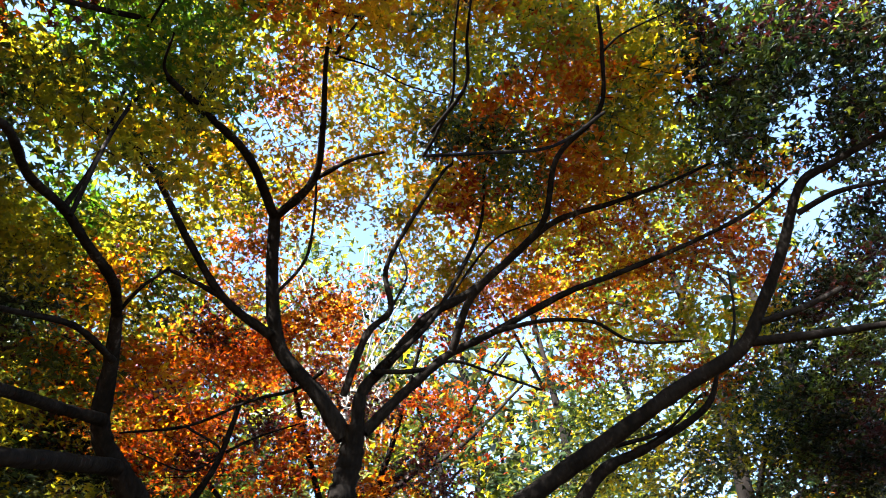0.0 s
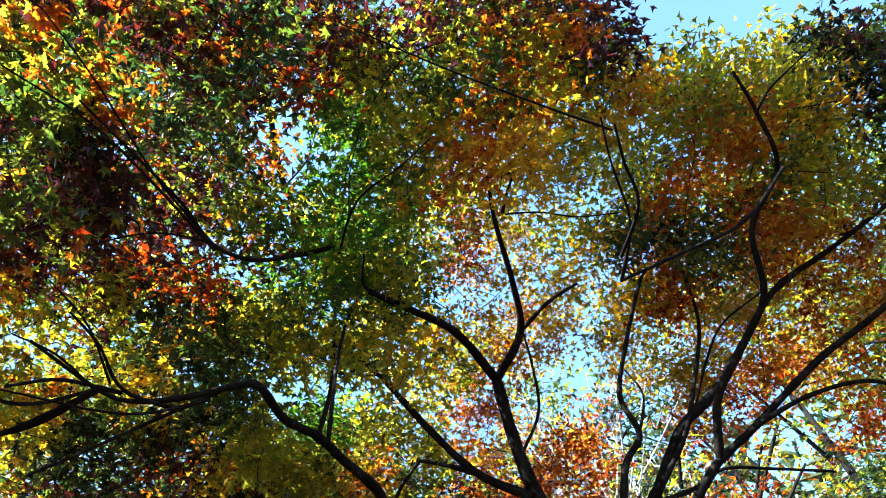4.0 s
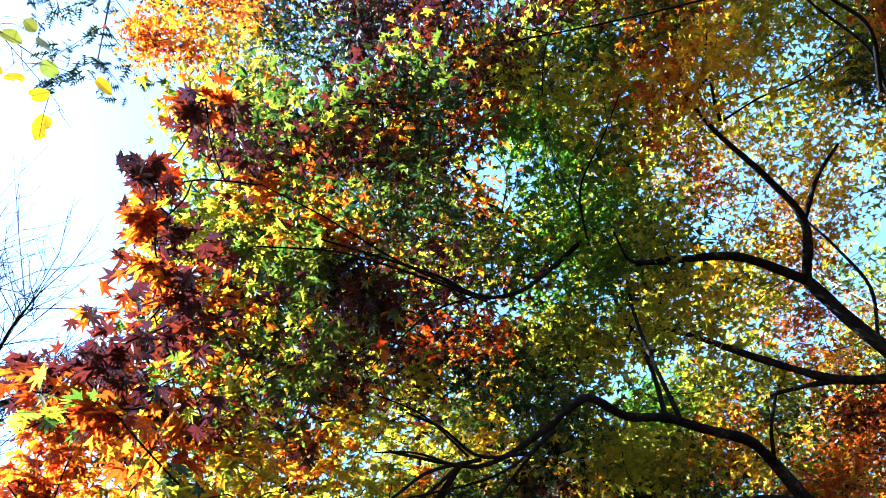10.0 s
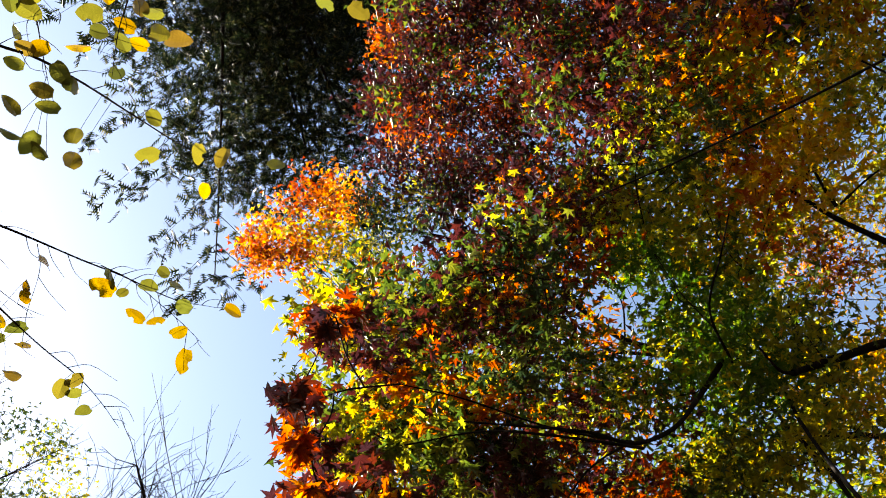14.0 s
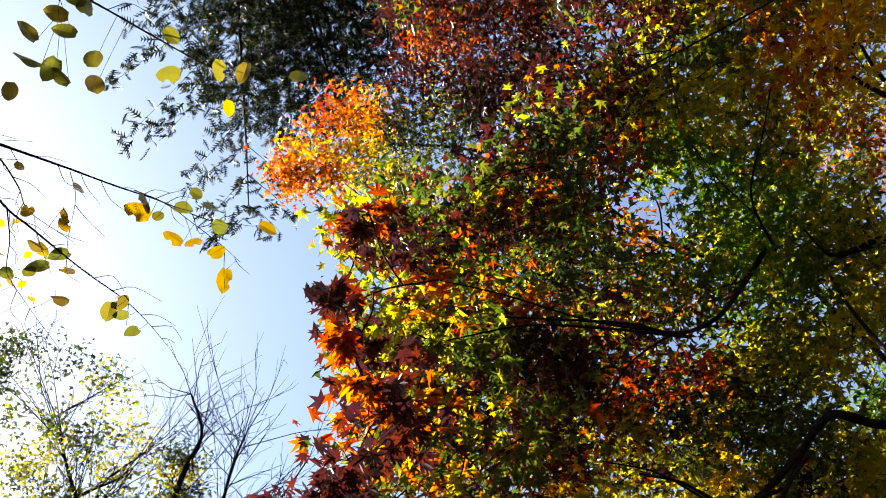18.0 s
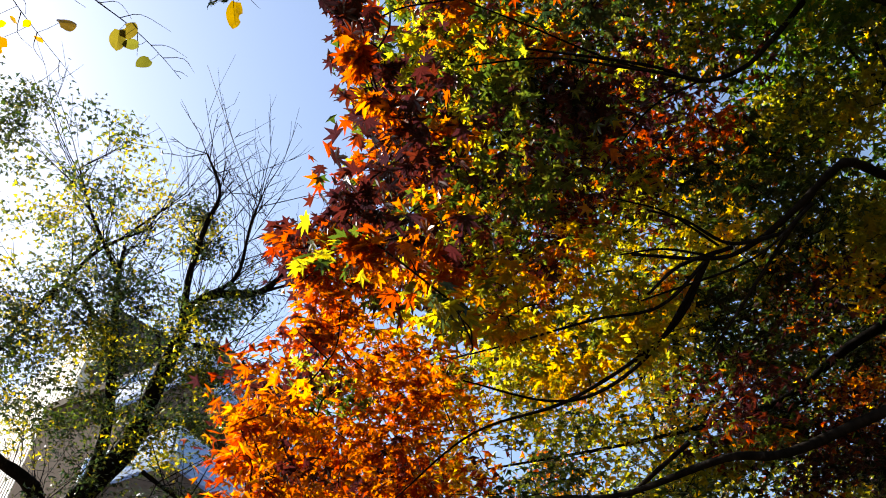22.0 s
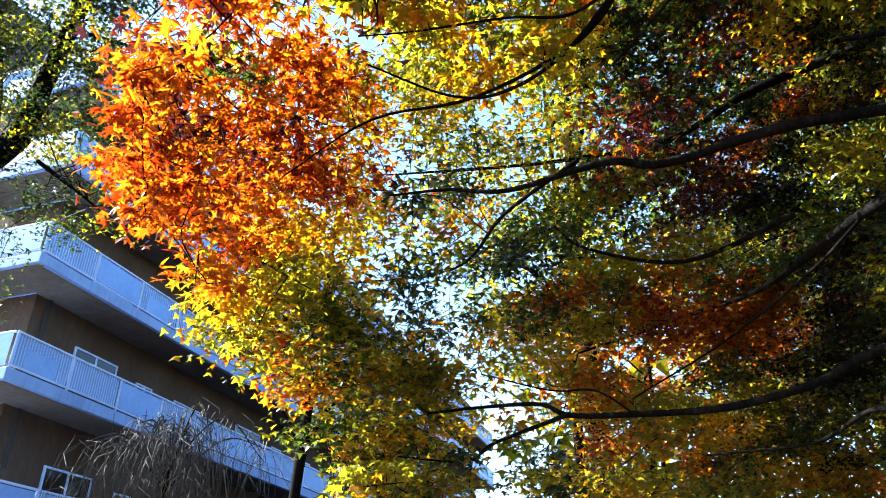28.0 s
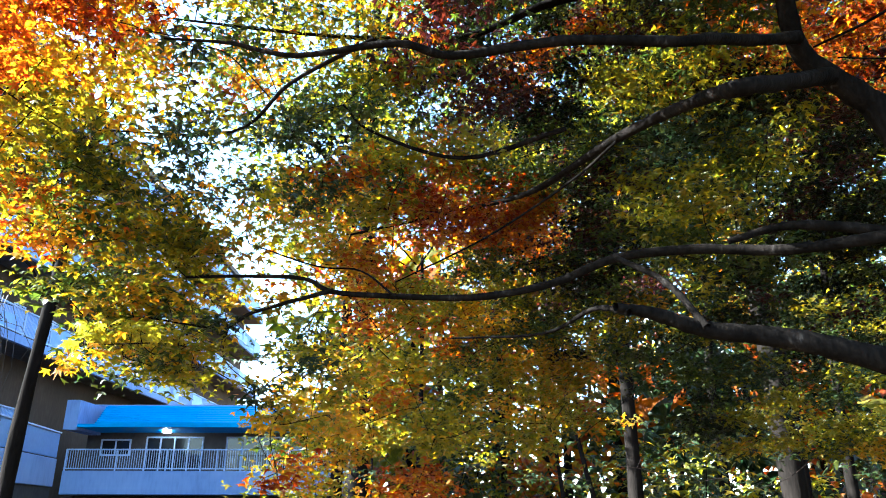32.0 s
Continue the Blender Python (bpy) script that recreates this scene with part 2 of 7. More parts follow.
MIX = {  # shares of the leaf colours in one patch of crown
    "g": [(GREEN, 0.65), (LIME, 0.35)],
    "l": [(LIME, 0.8), (YELLOW, 0.12), (GREEN, 0.08)],
    "y": [(YELLOW, 0.65), (LIME, 0.3), (ORANGE, 0.05)],
    "o": [(ORANGE, 0.6), (YELLOW, 0.3), (RED, 0.1)],
    "r": [(RED, 0.55), (ORANGE, 0.45)],
    "n": [(LIME, 0.35), (ORANGE, 0.35), (MAROON, 0.3)],
    "w": [(ORANGE, 0.36), (GREEN, 0.3), (LIME, 0.2), (MAROON, 0.14)],
    # d, k and x patches carry the crown's shade in their leaf colour.
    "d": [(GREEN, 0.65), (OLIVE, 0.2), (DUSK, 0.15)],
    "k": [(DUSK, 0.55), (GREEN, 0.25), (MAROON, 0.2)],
    "v": [(MAROON, 0.85), (RED, 0.15)],
    "m": [(GREEN, 0.34), (MAROON, 0.26), (ORANGE, 0.2), (LIME, 0.2)],
    "f": [(FRESH, 0.8), (LIME, 0.2)],
    "h": [(ORANGE, 0.52), (RED, 0.4), (MAROON, 0.08)],
    "x": [(MAROON, 0.55), (GREEN, 0.25), (RED, 0.1), (ORANGE, 0.1)],
    "e": [(OLIVE, 0.55), (GREEN, 0.25), (LIME, 0.2)],
    "b": [(OLIVE, 0.75), (LIME, 0.25)],
}
LABELS = {GREEN: "green leaves", FRESH: "fresh green leaves", LIME: "yellow-green leaves", YELLOW: "yellow autumn leaves", ORANGE: "orange autumn leaves", RED: "red autumn leaves", MAROON: "dark purple-red leaves", DUSK: "very dark green leaves", OLIVE: "blue-green leaves", NEEDLE: "dark green conifer needles"}


class Tree:
    """A thing with limbs as parts, and fine twigs and leaves gathered until it is finished."""

    def __init__(self, name, label, seed, group=""):
        self.ob = thing(name, label, {"shrub": "shrub", "ivy": "ivy"}.get(name, "tree"), group)
        self.rng = np.random.default_rng(seed)
        self.lines, self.twigs, self.leaves = [], [], {}

    def grow(self, centre, radius, mix, density, size=0.033, reach=2.6, per=15, thick=4.0):
        """A patch of crown: a bough from the nearest limb, sprays that each hang on the nearest twig, and their leaves."""
        rng = self.rng
        c = np.array(centre)
        nodes = c[None]
        if self.lines:
            pts = np.concatenate(self.lines)
            d = np.linalg.norm(pts - c, axis=1)
            k = int(np.argmin(d))
            if d[k] < reach and size < 0.09:
                line = spline([pts[k], 0.5 * (pts[k] + c) + rng.normal(0, 0.1 * d[k], 3), c, c + 0.5 * radius * (c - pts[k]) / (d[k] + 0.01)], 5)
                self.twigs.append(tube(line, 0.0025 + 0.0018 * d[k], 0.002, 5))
                nodes = line[3:]
                self.lines.append(line)
        k = size / 0.041
        n = int(density / 7 * thick * math.pi * radius ** 2 / (0.0019 * k * k))
        sprays = max(2, n // per)
        plates = 3 + int(9 * min(1.0, radius))
        dirs = rng.normal(0, 1, (plates, 3))
        dirs /= np.linalg.norm(dirs, axis=1)[:, None]
        hubs = c + np.array([0, 0, 0.2 * radius]) + dirs * (radius * 1.05 * rng.uniform(0, 1, (plates, 1)) ** 0.4) * np.array([1, 1, 0.9])
        spread = 0.34 * radius * rng.uniform(0.6, 1.2, plates)
        who = rng.integers(0, plates, sprays)
        flat = rng.normal(0, 1, (sprays, 3)) * np.array([1, 1, 0.16])
        mids = hubs[who] + flat * spread[who][:, None]
        mids[:, 2] -= 0.25 * (flat[:, 0] ** 2 + flat[:, 1] ** 2) * spread[who] * 0.4
        order = np.argsort(np.linalg.norm(mids - nodes[0], axis=1))
        mids, who = mids[order], who[order]
        for i, m in enumerate(mids):
            d = np.linalg.norm(nodes - m, axis=1)
            j = int(np.argmin(d))
            if k < 2.2 and 0.03 < d[j] < 0.6 * max(1, radius):
                mid = 0.5 * (nodes[j] + m) + rng.normal(0, 0.12 * d[j], 3)
                self.twigs.append(tube(np.array([nodes[j], mid, m]), 0.0026 * k ** 0.5, 0.0012 * k ** 0.5, 3))
            nodes = np.vstack([nodes, m])
        at = np.repeat(mids, per, 0) + rng.normal(0, 1, (sprays * per, 3)) * np.array([1, 1, 0.45]) * min(0.085 * k, 0.5 * radius)
        names = [q for q, _ in MIX[mix]]
        share = np.array([q for _, q in MIX[mix]])
        base = rng.choice(len(names), plates, p=share / share.sum())[who]
        pick = np.where(rng.uniform(0, 1, sprays * per) < 0.86, np.repeat(base, per), rng.choice(len(names), sprays * per, p=share / share.sum()))
        turns = rotations(rng, sprays * per, 0.42)
        sizes = size * rng.uniform(0.65, 1.15, sprays * per)
        for i, mat in enumerate(names):
            s = pick == i
            self.leaves.setdefault(mat, []).append((at[s], turns[s], sizes[s]))

    def finish(self, far=2.2, single=0, shapes=None, small=True):
        if self.twigs:
            for k in (5, 3):
                pieces = [p for p in self.twigs if (k == 3) == (len(p[0]) == 9)]
                if pieces:
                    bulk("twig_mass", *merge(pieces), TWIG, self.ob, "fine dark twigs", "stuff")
        close_shape, far_shape = shapes or (MAPLE, MAPLE_FAR)
        eye = np.array([0, 0, EYE])
        limit = 0.0
        if single:
            every = np.sort(np.concatenate([np.linalg.norm(s[0] - eye, axis=1) for sets in self.leaves.values() for s in sets]))
            limit = every[min(single, len(every) - 1)]
        for mat, sets in self.leaves.items():
            at, turns, sizes = (np.concatenate([s[i] for s in sets]) for i in range(3))
            d = np.linalg.norm(at - eye, axis=1)
            alone = d < limit
            if alone.any():
                me = bpy.data.meshes.new("leaf")
                me.from_pydata(close_shape[0].tolist(), [], close_shape[1].tolist())
                me.materials.append(mat)
                for i in np.nonzero(alone)[0]:
                    leaf = new("leaf", me)
                    leaf.parent = self.ob
                    leaf.matrix_basis = Matrix.Translation(at[i]) @ Matrix(turns[i].tolist()).to_4x4() @ Matrix.Scale(sizes[i], 4)
            beyond = d >= 1.7 * far if small else d > 1e6
            for sel, shape in (((d < far) & ~alone, close_shape), ((d >= far) & ~beyond & ~alone, far_shape), (beyond & ~alone, MAPLE_SMALL)):
                if sel.any():
                    bulk("foliage", *leaf_cloud(shape, at[sel], turns[sel], sizes[sel]), mat, self.ob, LABELS[mat], "stuff")


def limb(tree, points, r0, r1, name="limb", bark=None):
    line = spline(points, 6)
    tree.lines.append(line)
    v, f = tube(line, r0 * 0.78, r1 * 0.78, 9, tree.rng, 0.05)
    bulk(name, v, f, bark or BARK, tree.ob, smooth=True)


def puffs(tree, mix, rows, size=0.033):
    for x, y, z, r, density in rows:
        tree.grow((x, y, z), r, mix, density, size)


# ---- ground ----
bm = bmesh.new()
bmesh.ops.create_grid(bm, x_segments=60, y_segments=60, size=400)
for v in bm.verts:
    v.co.z = 0.12 * noise.noise(v.co * 0.05) - 0.04
tagged(part("ground", bm, SOIL), "soil under trees with brown fallen leaves", "ground", kind="structure")


# ---- the spreading maple ----
maple = Tree("maple_tree", "many-stemmed maple in green, yellow, orange and red autumn leaf", 11)
limb(maple, [(2.45, 2.75, -0.05), (2.43, 2.72, 0.5), (2.42, 2.62, 1.7), (2.4, 2.54, 3.25)], 0.2, 0.092, "trunk")
limb(maple, [(2.42, 2.74, 0.2), (2.32, 2.85, 1.0), (2.1, 3.06, 2.1), (1.81, 3.33, 3.23)], 0.15, 0.09, "stem")
limb(maple, [(2.48, 2.7, 0.2), (2.62, 2.55, 1.0), (2.85, 2.3, 2.1), (3.11, 2.03, 3.19)], 0.14, 0.075, "stem")
limb(maple, [(2.55, 2.7, 0.2), (2.85, 2.5, 1.2), (3.2, 2.2, 2.3), (3.57, 1.89, 3.3)], 0.1, 0.055, "stem")
limb(maple, [(2.2, 2.95, 1.45), (1.9, 2.95, 1.72), (1.62, 2.88, 1.8)], 0.085, 0.075)
limb(maple, [(2.40, 2.54, 3.25), (2.40, 2.51, 3.33), (2.39, 2.47, 3.43), (2.36, 2.42, 3.55)], 0.084, 0.076)
limb(maple, [(2.35, 2.48, 3.50), (2.20, 2.54, 3.72), (1.98, 2.62, 3.96), (1.82, 2.54, 4.27), (1.68, 2.40, 4.58)], 0.061, 0.042)
limb(maple, [(1.68, 2.40, 4.58), (1.29, 2.14, 4.54), (0.95, 1.98, 4.39), (0.66, 1.81, 4.19)], 0.036, 0.018)
limb(maple, [(1.68, 2.40, 4.58), (1.67, 2.08, 4.64), (1.50, 1.83, 4.72), (1.27, 1.57, 4.80), (1.11, 1.35, 4.81)], 0.033, 0.011)
limb(maple, [(1.69, 2.10, 4.68), (1.74, 1.86, 4.69), (1.80, 1.67, 4.65)], 0.019, 0.009)
limb(maple, [(1.91, 2.61, 3.99), (1.65, 2.70, 4.14), (1.37, 2.69, 4.36), (1.06, 2.63, 4.60), (0.82, 2.62, 4.74)], 0.034, 0.016)
limb(maple, [(1.65, 2.70, 4.14), (1.50, 2.76, 4.20), (1.33, 2.83, 4.25)], 0.022, 0.010)
limb(maple, [(2.38, 2.42, 3.53), (2.36, 2.37, 3.73), (2.44, 2.24, 3.91), (2.52, 2.01, 4.14), (2.65, 1.81, 4.27), (2.74, 1.57, 4.43), (2.82, 1.27, 4.60), (2.98, 0.97, 4.66), (3.12, 0.65, 4.71), (3.21, 0.38, 4.76)], 0.048, 0.011)
limb(maple, [(2.28, 2.43, 3.70), (2.26, 2.24, 3.99), (2.31, 2.11, 4.12), (2.21, 2.05, 4.31), (2.19, 1.86, 4.51), (2.18, 1.59, 4.73), (2.21, 1.52, 4.80)], 0.027, 0.011)
limb(maple, [(2.41, 2.40, 3.52), (2.50, 2.26, 3.69), (2.61, 2.08, 3.87), (2.69, 2.00, 3.97), (2.83, 1.81, 4.08), (3.01, 1.40, 4.24), (3.17, 1.09, 4.32), (3.31, 0.71, 4.39), (3.40, 0.34, 4.46), (3.42, 0.10, 4.56)], 0.039, 0.012)
limb(maple, [(2.78, 1.78, 4.04), (2.99, 1.56, 4.12), (3.22, 1.36, 4.13), (3.46, 1.25, 4.06), (3.69, 0.99, 4.05)], 0.019, 0.009)
limb(maple, [(2.63, 1.95, 3.93), (2.54, 1.73, 4.11), (2.53, 1.45, 4.21), (2.50, 1.18, 4.30), (2.33, 0.95, 4.47), (2.27, 0.64, 4.53), (2.06, 0.47, 4.64), (1.88, 0.37, 4.71)], 0.031, 0.010)
limb(maple, [(2.41, 2.21, 3.87), (2.52, 2.01, 4.09), (2.56, 1.84, 4.32), (2.55, 1.61, 4.60), (2.41, 1.43, 4.92)], 0.022, 0.010)
limb(maple, [(1.86, 2.54, 4.22), (1.90, 2.37, 4.39), (1.82, 2.23, 4.59), (1.74, 2.14, 4.74)], 0.013, 0.008)
limb(maple, [(2.34, 2.27, 3.80), (2.60, 2.17, 3.89), (2.80, 2.08, 4.01), (3.06, 2.00, 4.02), (3.38, 1.86, 3.98)], 0.018, 0.009)
limb(maple, [(2.23, 0.61, 4.44), (2.01, 0.82, 4.15), (1.68, 0.98, 3.93), (1.37, 1.07, 3.70)], 0.011, 0.009)
limb(maple, [(1.37, 1.07, 3.70), (1.30, 0.94, 3.67), (1.21, 0.80, 3.65), (1.04, 0.65, 3.66), (0.91, 0.52, 3.64)], 0.009, 0.004)
limb(maple, [(1.85, 3.16, 3.65), (2.07, 3.15, 3.59), (1.99, 3.32, 3.51), (1.76, 3.47, 3.60)], 0.010, 0.005)
limb(maple, [(2.15, 2.46, 3.80), (2.14, 2.66, 3.78), (2.03, 2.90, 3.77), (1.88, 3.21, 3.69), (1.65, 3.48, 3.67)], 0.015, 0.008)
limb(maple, [(2.31, 2.11, 4.12), (2.33, 2.00, 4.31), (2.27, 2.00, 4.49)], 0.011, 0.005)
limb(maple, [(2.75, 1.30, 4.59), (2.63, 1.55, 4.53), (2.61, 1.77, 4.39), (2.61, 1.95, 4.24)], 0.007, 0.011)
limb(maple, [(2.04, 0.46, 4.60), (1.99, 0.34, 4.55), (1.98, 0.12, 4.47)], 0.009, 0.004)
limb(maple, [(1.11, 1.35, 4.81), (1.20, 1.25, 4.76), (1.18, 1.15, 4.76)], 0.011, 0.007)
limb(maple, [(1.24, 1.46, 4.71), (1.21, 1.35, 4.72), (1.19, 1.16, 4.76)], 0.013, 0.007)
limb(maple, [(0.66, 1.81, 4.19), (0.59, 1.72, 4.12), (0.53, 1.56, 4.08)], 0.011, 0.005)
limb(maple, [(1.26, 1.46, 4.71), (1.36, 1.33, 4.59), (1.47, 1.22, 4.45), (1.57, 1.07, 4.32)], 0.007, 0.004)
limb(maple, [(1.81, 3.33, 3.23), (1.54, 3.30, 3.43), (1.42, 3.23, 3.54), (1.33, 3.09, 3.74), (1.22, 2.94, 3.92)], 0.086, 0.037)
limb(maple, [(1.22, 2.94, 3.92), (1.03, 2.63, 3.82), (0.80, 2.45, 3.78), (0.64, 2.36, 3.80), (0.44, 2.20, 3.70), (0.28, 1.95, 3.58), (0.20, 1.92, 3.54), (0.04, 2.00, 3.50), (-0.13, 2.09, 3.50), (-0.26, 2.12, 3.54), (-0.50, 1.92, 3.49)], 0.034, 0.007)
limb(maple, [(1.19, 2.87, 3.87), (1.19, 2.70, 3.93), (1.22, 2.53, 3.97)], 0.013, 0.009)
limb(maple, [(0.64, 2.37, 3.79), (0.67, 2.31, 4.10), (0.64, 2.23, 4.42), (0.63, 2.18, 4.68)], 0.015, 0.010)
limb(maple, [(1.40, 3.16, 3.50), (1.12, 3.03, 3.39), (0.80, 2.74, 3.19), (0.61, 2.58, 3.06), (0.15, 2.45, 2.97), (-0.25, 2.44, 2.90), (-0.45, 2.34, 2.88), (-0.82, 2.47, 2.92), (-1.07, 2.48, 2.98), (-1.31, 2.48, 3.00)], 0.040, 0.005)
limb(maple, [(1.28, 2.97, 3.69), (0.97, 2.73, 3.59), (0.63, 2.55, 3.38), (0.36, 2.32, 3.19)], 0.024, 0.011)
limb(maple, [(1.58, 3.27, 3.36), (1.17, 2.96, 3.12), (0.82, 2.53, 2.83), (0.72, 2.83, 2.94), (0.53, 3.42, 3.08), (0.24, 4.28, 3.20), (-0.23, 4.59, 3.20), (-0.88, 4.61, 3.05)], 0.056, 0.009)
limb(maple, [(-0.00, 2.07, 3.49), (-0.18, 1.97, 3.43), (-0.29, 1.80, 3.43), (-0.39, 1.66, 3.39)], 0.010, 0.005)
limb(maple, [(-0.18, 2.00, 3.44), (-0.36, 1.90, 3.34), (-0.48, 1.83, 3.20)], 0.010, 0.006)
limb(maple, [(0.14, 2.00, 3.56), (-0.06, 2.11, 3.44), (-0.25, 2.21, 3.32), (-0.37, 2.26, 3.24)], 0.010, 0.006)
limb(maple, [(0.50, 1.89, 4.57), (0.30, 1.88, 4.37), (0.13, 1.83, 4.18), (-0.05, 1.71, 4.03), (-0.19, 1.51, 3.92), (-0.35, 1.32, 3.80), (-0.55, 1.10, 3.66)], 0.017, 0.004)
limb(maple, [(-0.05, 1.80, 4.17), (-0.27, 1.68, 3.94), (-0.49, 1.63, 3.63)], 0.007, 0.003)
limb(maple, [(0.61, 2.13, 3.56), (0.61, 2.08, 3.93), (0.64, 2.07, 4.23), (0.70, 2.11, 4.48)], 0.012, 0.010)
limb(maple, [(0.11, 1.97, 3.48), (-0.14, 1.96, 3.32), (-0.51, 1.86, 3.21)], 0.008, 0.004)
limb(maple, [(-0.25, 1.90, 3.33), (-0.39, 1.81, 3.35), (-0.52, 1.75, 3.33)], 0.007, 0.003)
limb(maple, [(-0.22, 1.94, 3.41), (-0.34, 1.76, 3.46), (-0.48, 1.62, 3.46)], 0.006, 0.003)
limb(maple, [(1.27, 0.95, 3.64), (1.20, 0.74, 3.63), (1.06, 0.62, 3.62), (0.94, 0.51, 3.59)], 0.010, 0.005)
limb(maple, [(0.98, 0.55, 3.66), (0.73, 0.57, 3.67), (0.39, 0.59, 3.69), (0.06, 0.58, 3.66)], 0.006, 0.003)
limb(maple, [(0.52, 1.86, 4.49), (0.46, 1.48, 4.33), (0.51, 1.14, 4.10), (0.50, 0.88, 3.84)], 0.008, 0.003)
limb(maple, [(-0.05, 1.72, 4.05), (-0.30, 1.41, 3.88), (-0.52, 1.05, 3.70), (-0.63, 0.78, 3.45)], 0.007, 0.002)
limb(maple, [(-0.04, 1.62, 3.87), (-0.30, 1.37, 3.78), (-0.50, 1.15, 3.64), (-0.70, 0.96, 3.44)], 0.008, 0.003)
limb(maple, [(-0.26, 2.18, 3.60), (-0.52, 2.28, 3.38), (-0.76, 2.28, 3.24), (-0.96, 2.19, 3.19), (-1.21, 1.98, 3.23)], 0.014, 0.004)
limb(maple, [(-0.25, 2.17, 3.60), (-0.48, 2.17, 3.44), (-0.71, 2.06, 3.38), (-1.00, 1.93, 3.28), (-1.16, 1.80, 3.18)], 0.010, 0.003)
limb(maple, [(1.07, 3.67, 4.30), (0.38, 3.83, 4.24), (-0.05, 3.92, 4.09), (-0.35, 3.90, 4.02), (-1.01, 3.79, 3.97), (-1.78, 3.53, 3.89)], 0.040, 0.007)
limb(maple, [(-0.26, 2.18, 3.60), (-0.48, 2.28, 3.41), (-0.89, 2.28, 3.24), (-1.26, 2.16, 3.13), (-1.57, 2.09, 2.89)], 0.014, 0.003)
limb(maple, [(-0.61, 3.09, 3.44), (-1.02, 3.27, 3.32), (-1.34, 3.45, 3.15), (-1.98, 3.38, 3.12)], 0.016, 0.005)
limb(maple, [(0.37, 3.70, 3.31), (-0.18, 3.87, 3.22), (-0.68, 3.85, 3.37), (-0.85, 3.81, 3.52)], 0.019, 0.007)
limb(maple, [(0.54, 3.34, 3.04), (0.36, 3.59, 2.95), (-0.06, 3.87, 2.75), (-0.55, 4.09, 2.57)], 0.011, 0.005)
limb(maple, [(1.81, 2.98, 2.47), (1.27, 3.30, 2.48), (0.89, 3.44, 2.53), (0.54, 3.54, 2.52), (0.25, 3.62, 2.42), (-0.11, 3.66, 2.36), (-0.52, 3.65, 2.36), (-0.82, 3.61, 2.37), (-0.95, 3.56, 2.42), (-1.20, 3.49, 2.41), (-1.46, 3.41, 2.38)], 0.036, 0.008)
limb(maple, [(-0.81, 3.58, 2.37), (-1.17, 3.54, 2.25), (-1.31, 3.52, 2.17), (-1.63, 3.40, 2.19)], 0.014, 0.005)
limb(maple, [(-0.52, 3.62, 2.35), (-0.69, 3.62, 2.48), (-0.91, 3.64, 2.51), (-1.24, 3.59, 2.61)], 0.008, 0.004)
limb(maple, [(1.94, 3.21, 2.49), (1.69, 3.28, 2.56), (1.33, 3.39, 2.63), (1.06, 3.47, 2.58)], 0.042, 0.020)
limb(maple, [(1.62, 2.88, 1.80), (1.35, 2.91, 1.90), (1.03, 2.95, 1.99), (0.72, 2.96, 2.03), (0.50, 2.91, 2.08), (0.35, 2.83, 2.08)], 0.074, 0.021)
limb(maple, [(0.40, 2.83, 2.06), (0.31, 3.04, 2.13), (0.14, 3.29, 2.09), (-0.25, 3.51, 2.12)], 0.017, 0.005)
limb(maple, [(0.71, 2.92, 2.03), (0.62, 3.07, 2.25), (0.47, 3.25, 2.42)], 0.020, 0.015)
limb(maple, [(3.11, 2.03, 3.19), (3.24, 1.74, 3.35), (3.35, 1.45, 3.49), (3.44, 1.08, 3.64), (3.51, 0.72, 3.75), (3.48, 0.52, 3.92), (3.40, 0.29, 4.13), (3.28, 0.06, 4.35), (3.29, -0.12, 4.39), (3.30, -0.41, 4.41)], 0.072, 0.020)
limb(maple, [(3.52, 0.68, 3.78), (3.62, 0.35, 3.71), (3.67, 0.06, 3.64)], 0.036, 0.023)
limb(maple, [(3.50, 0.57, 3.84), (3.60, 0.36, 3.88), (3.68, 0.15, 3.94)], 0.026, 0.017)
limb(maple, [(3.35, 0.14, 4.25), (3.38, -0.07, 4.28), (3.45, -0.30, 4.25)], 0.023, 0.014)
limb(maple, [(3.57, 1.89, 3.30), (3.62, 1.69, 3.48), (3.74, 1.44, 3.57), (3.83, 1.08, 3.71), (3.79, 0.91, 3.92)], 0.051, 0.014)
limb(maple, [(3.53, 0.80, 3.73), (3.51, 0.68, 3.95), (3.45, 0.60, 4.20)], 0.013, 0.007)
limb(maple, [(3.58, 1.57, 3.56), (3.75, 1.31, 3.63), (3.83, 1.09, 3.79)], 0.017, 0.009)

puffs(maple, "b", [(-0.90, 1.28, 2.85, 0.05, 10.0), (-0.99, 1.43, 3.02, 0.06, 9.0), (-1.12, 1.66, 3.26, 0.07, 8.0)], 0.046)
puffs(maple, "m", [(-1.05, 1.03, 2.98, 0.09, 8.0), (-1.18, 1.26, 3.29, 0.10, 7.0), (-0.93, 1.07, 3.02, 0.09, 8.0), (-1.15, 1.31, 3.27, 0.10, 7.0)], 0.046)
puffs(maple, "r", [(-0.92, 0.75, 3.50, 0.06, 9.0), (-0.86, 0.74, 3.25, 0.05, 10.0), (-0.87, 0.86, 3.19, 0.05, 10.0), (-0.99, 1.09, 3.50, 0.10, 7.0), (-1.05, 1.09, 2.94, 0.05, 10.0), (-1.15, 1.23, 3.11, 0.06, 9.0), (-1.32, 1.44, 3.35, 0.07, 8.0), (-0.95, 1.17, 2.92, 0.09, 8.0), (-1.09, 1.41, 3.22, 0.10, 7.0)], 0.046)
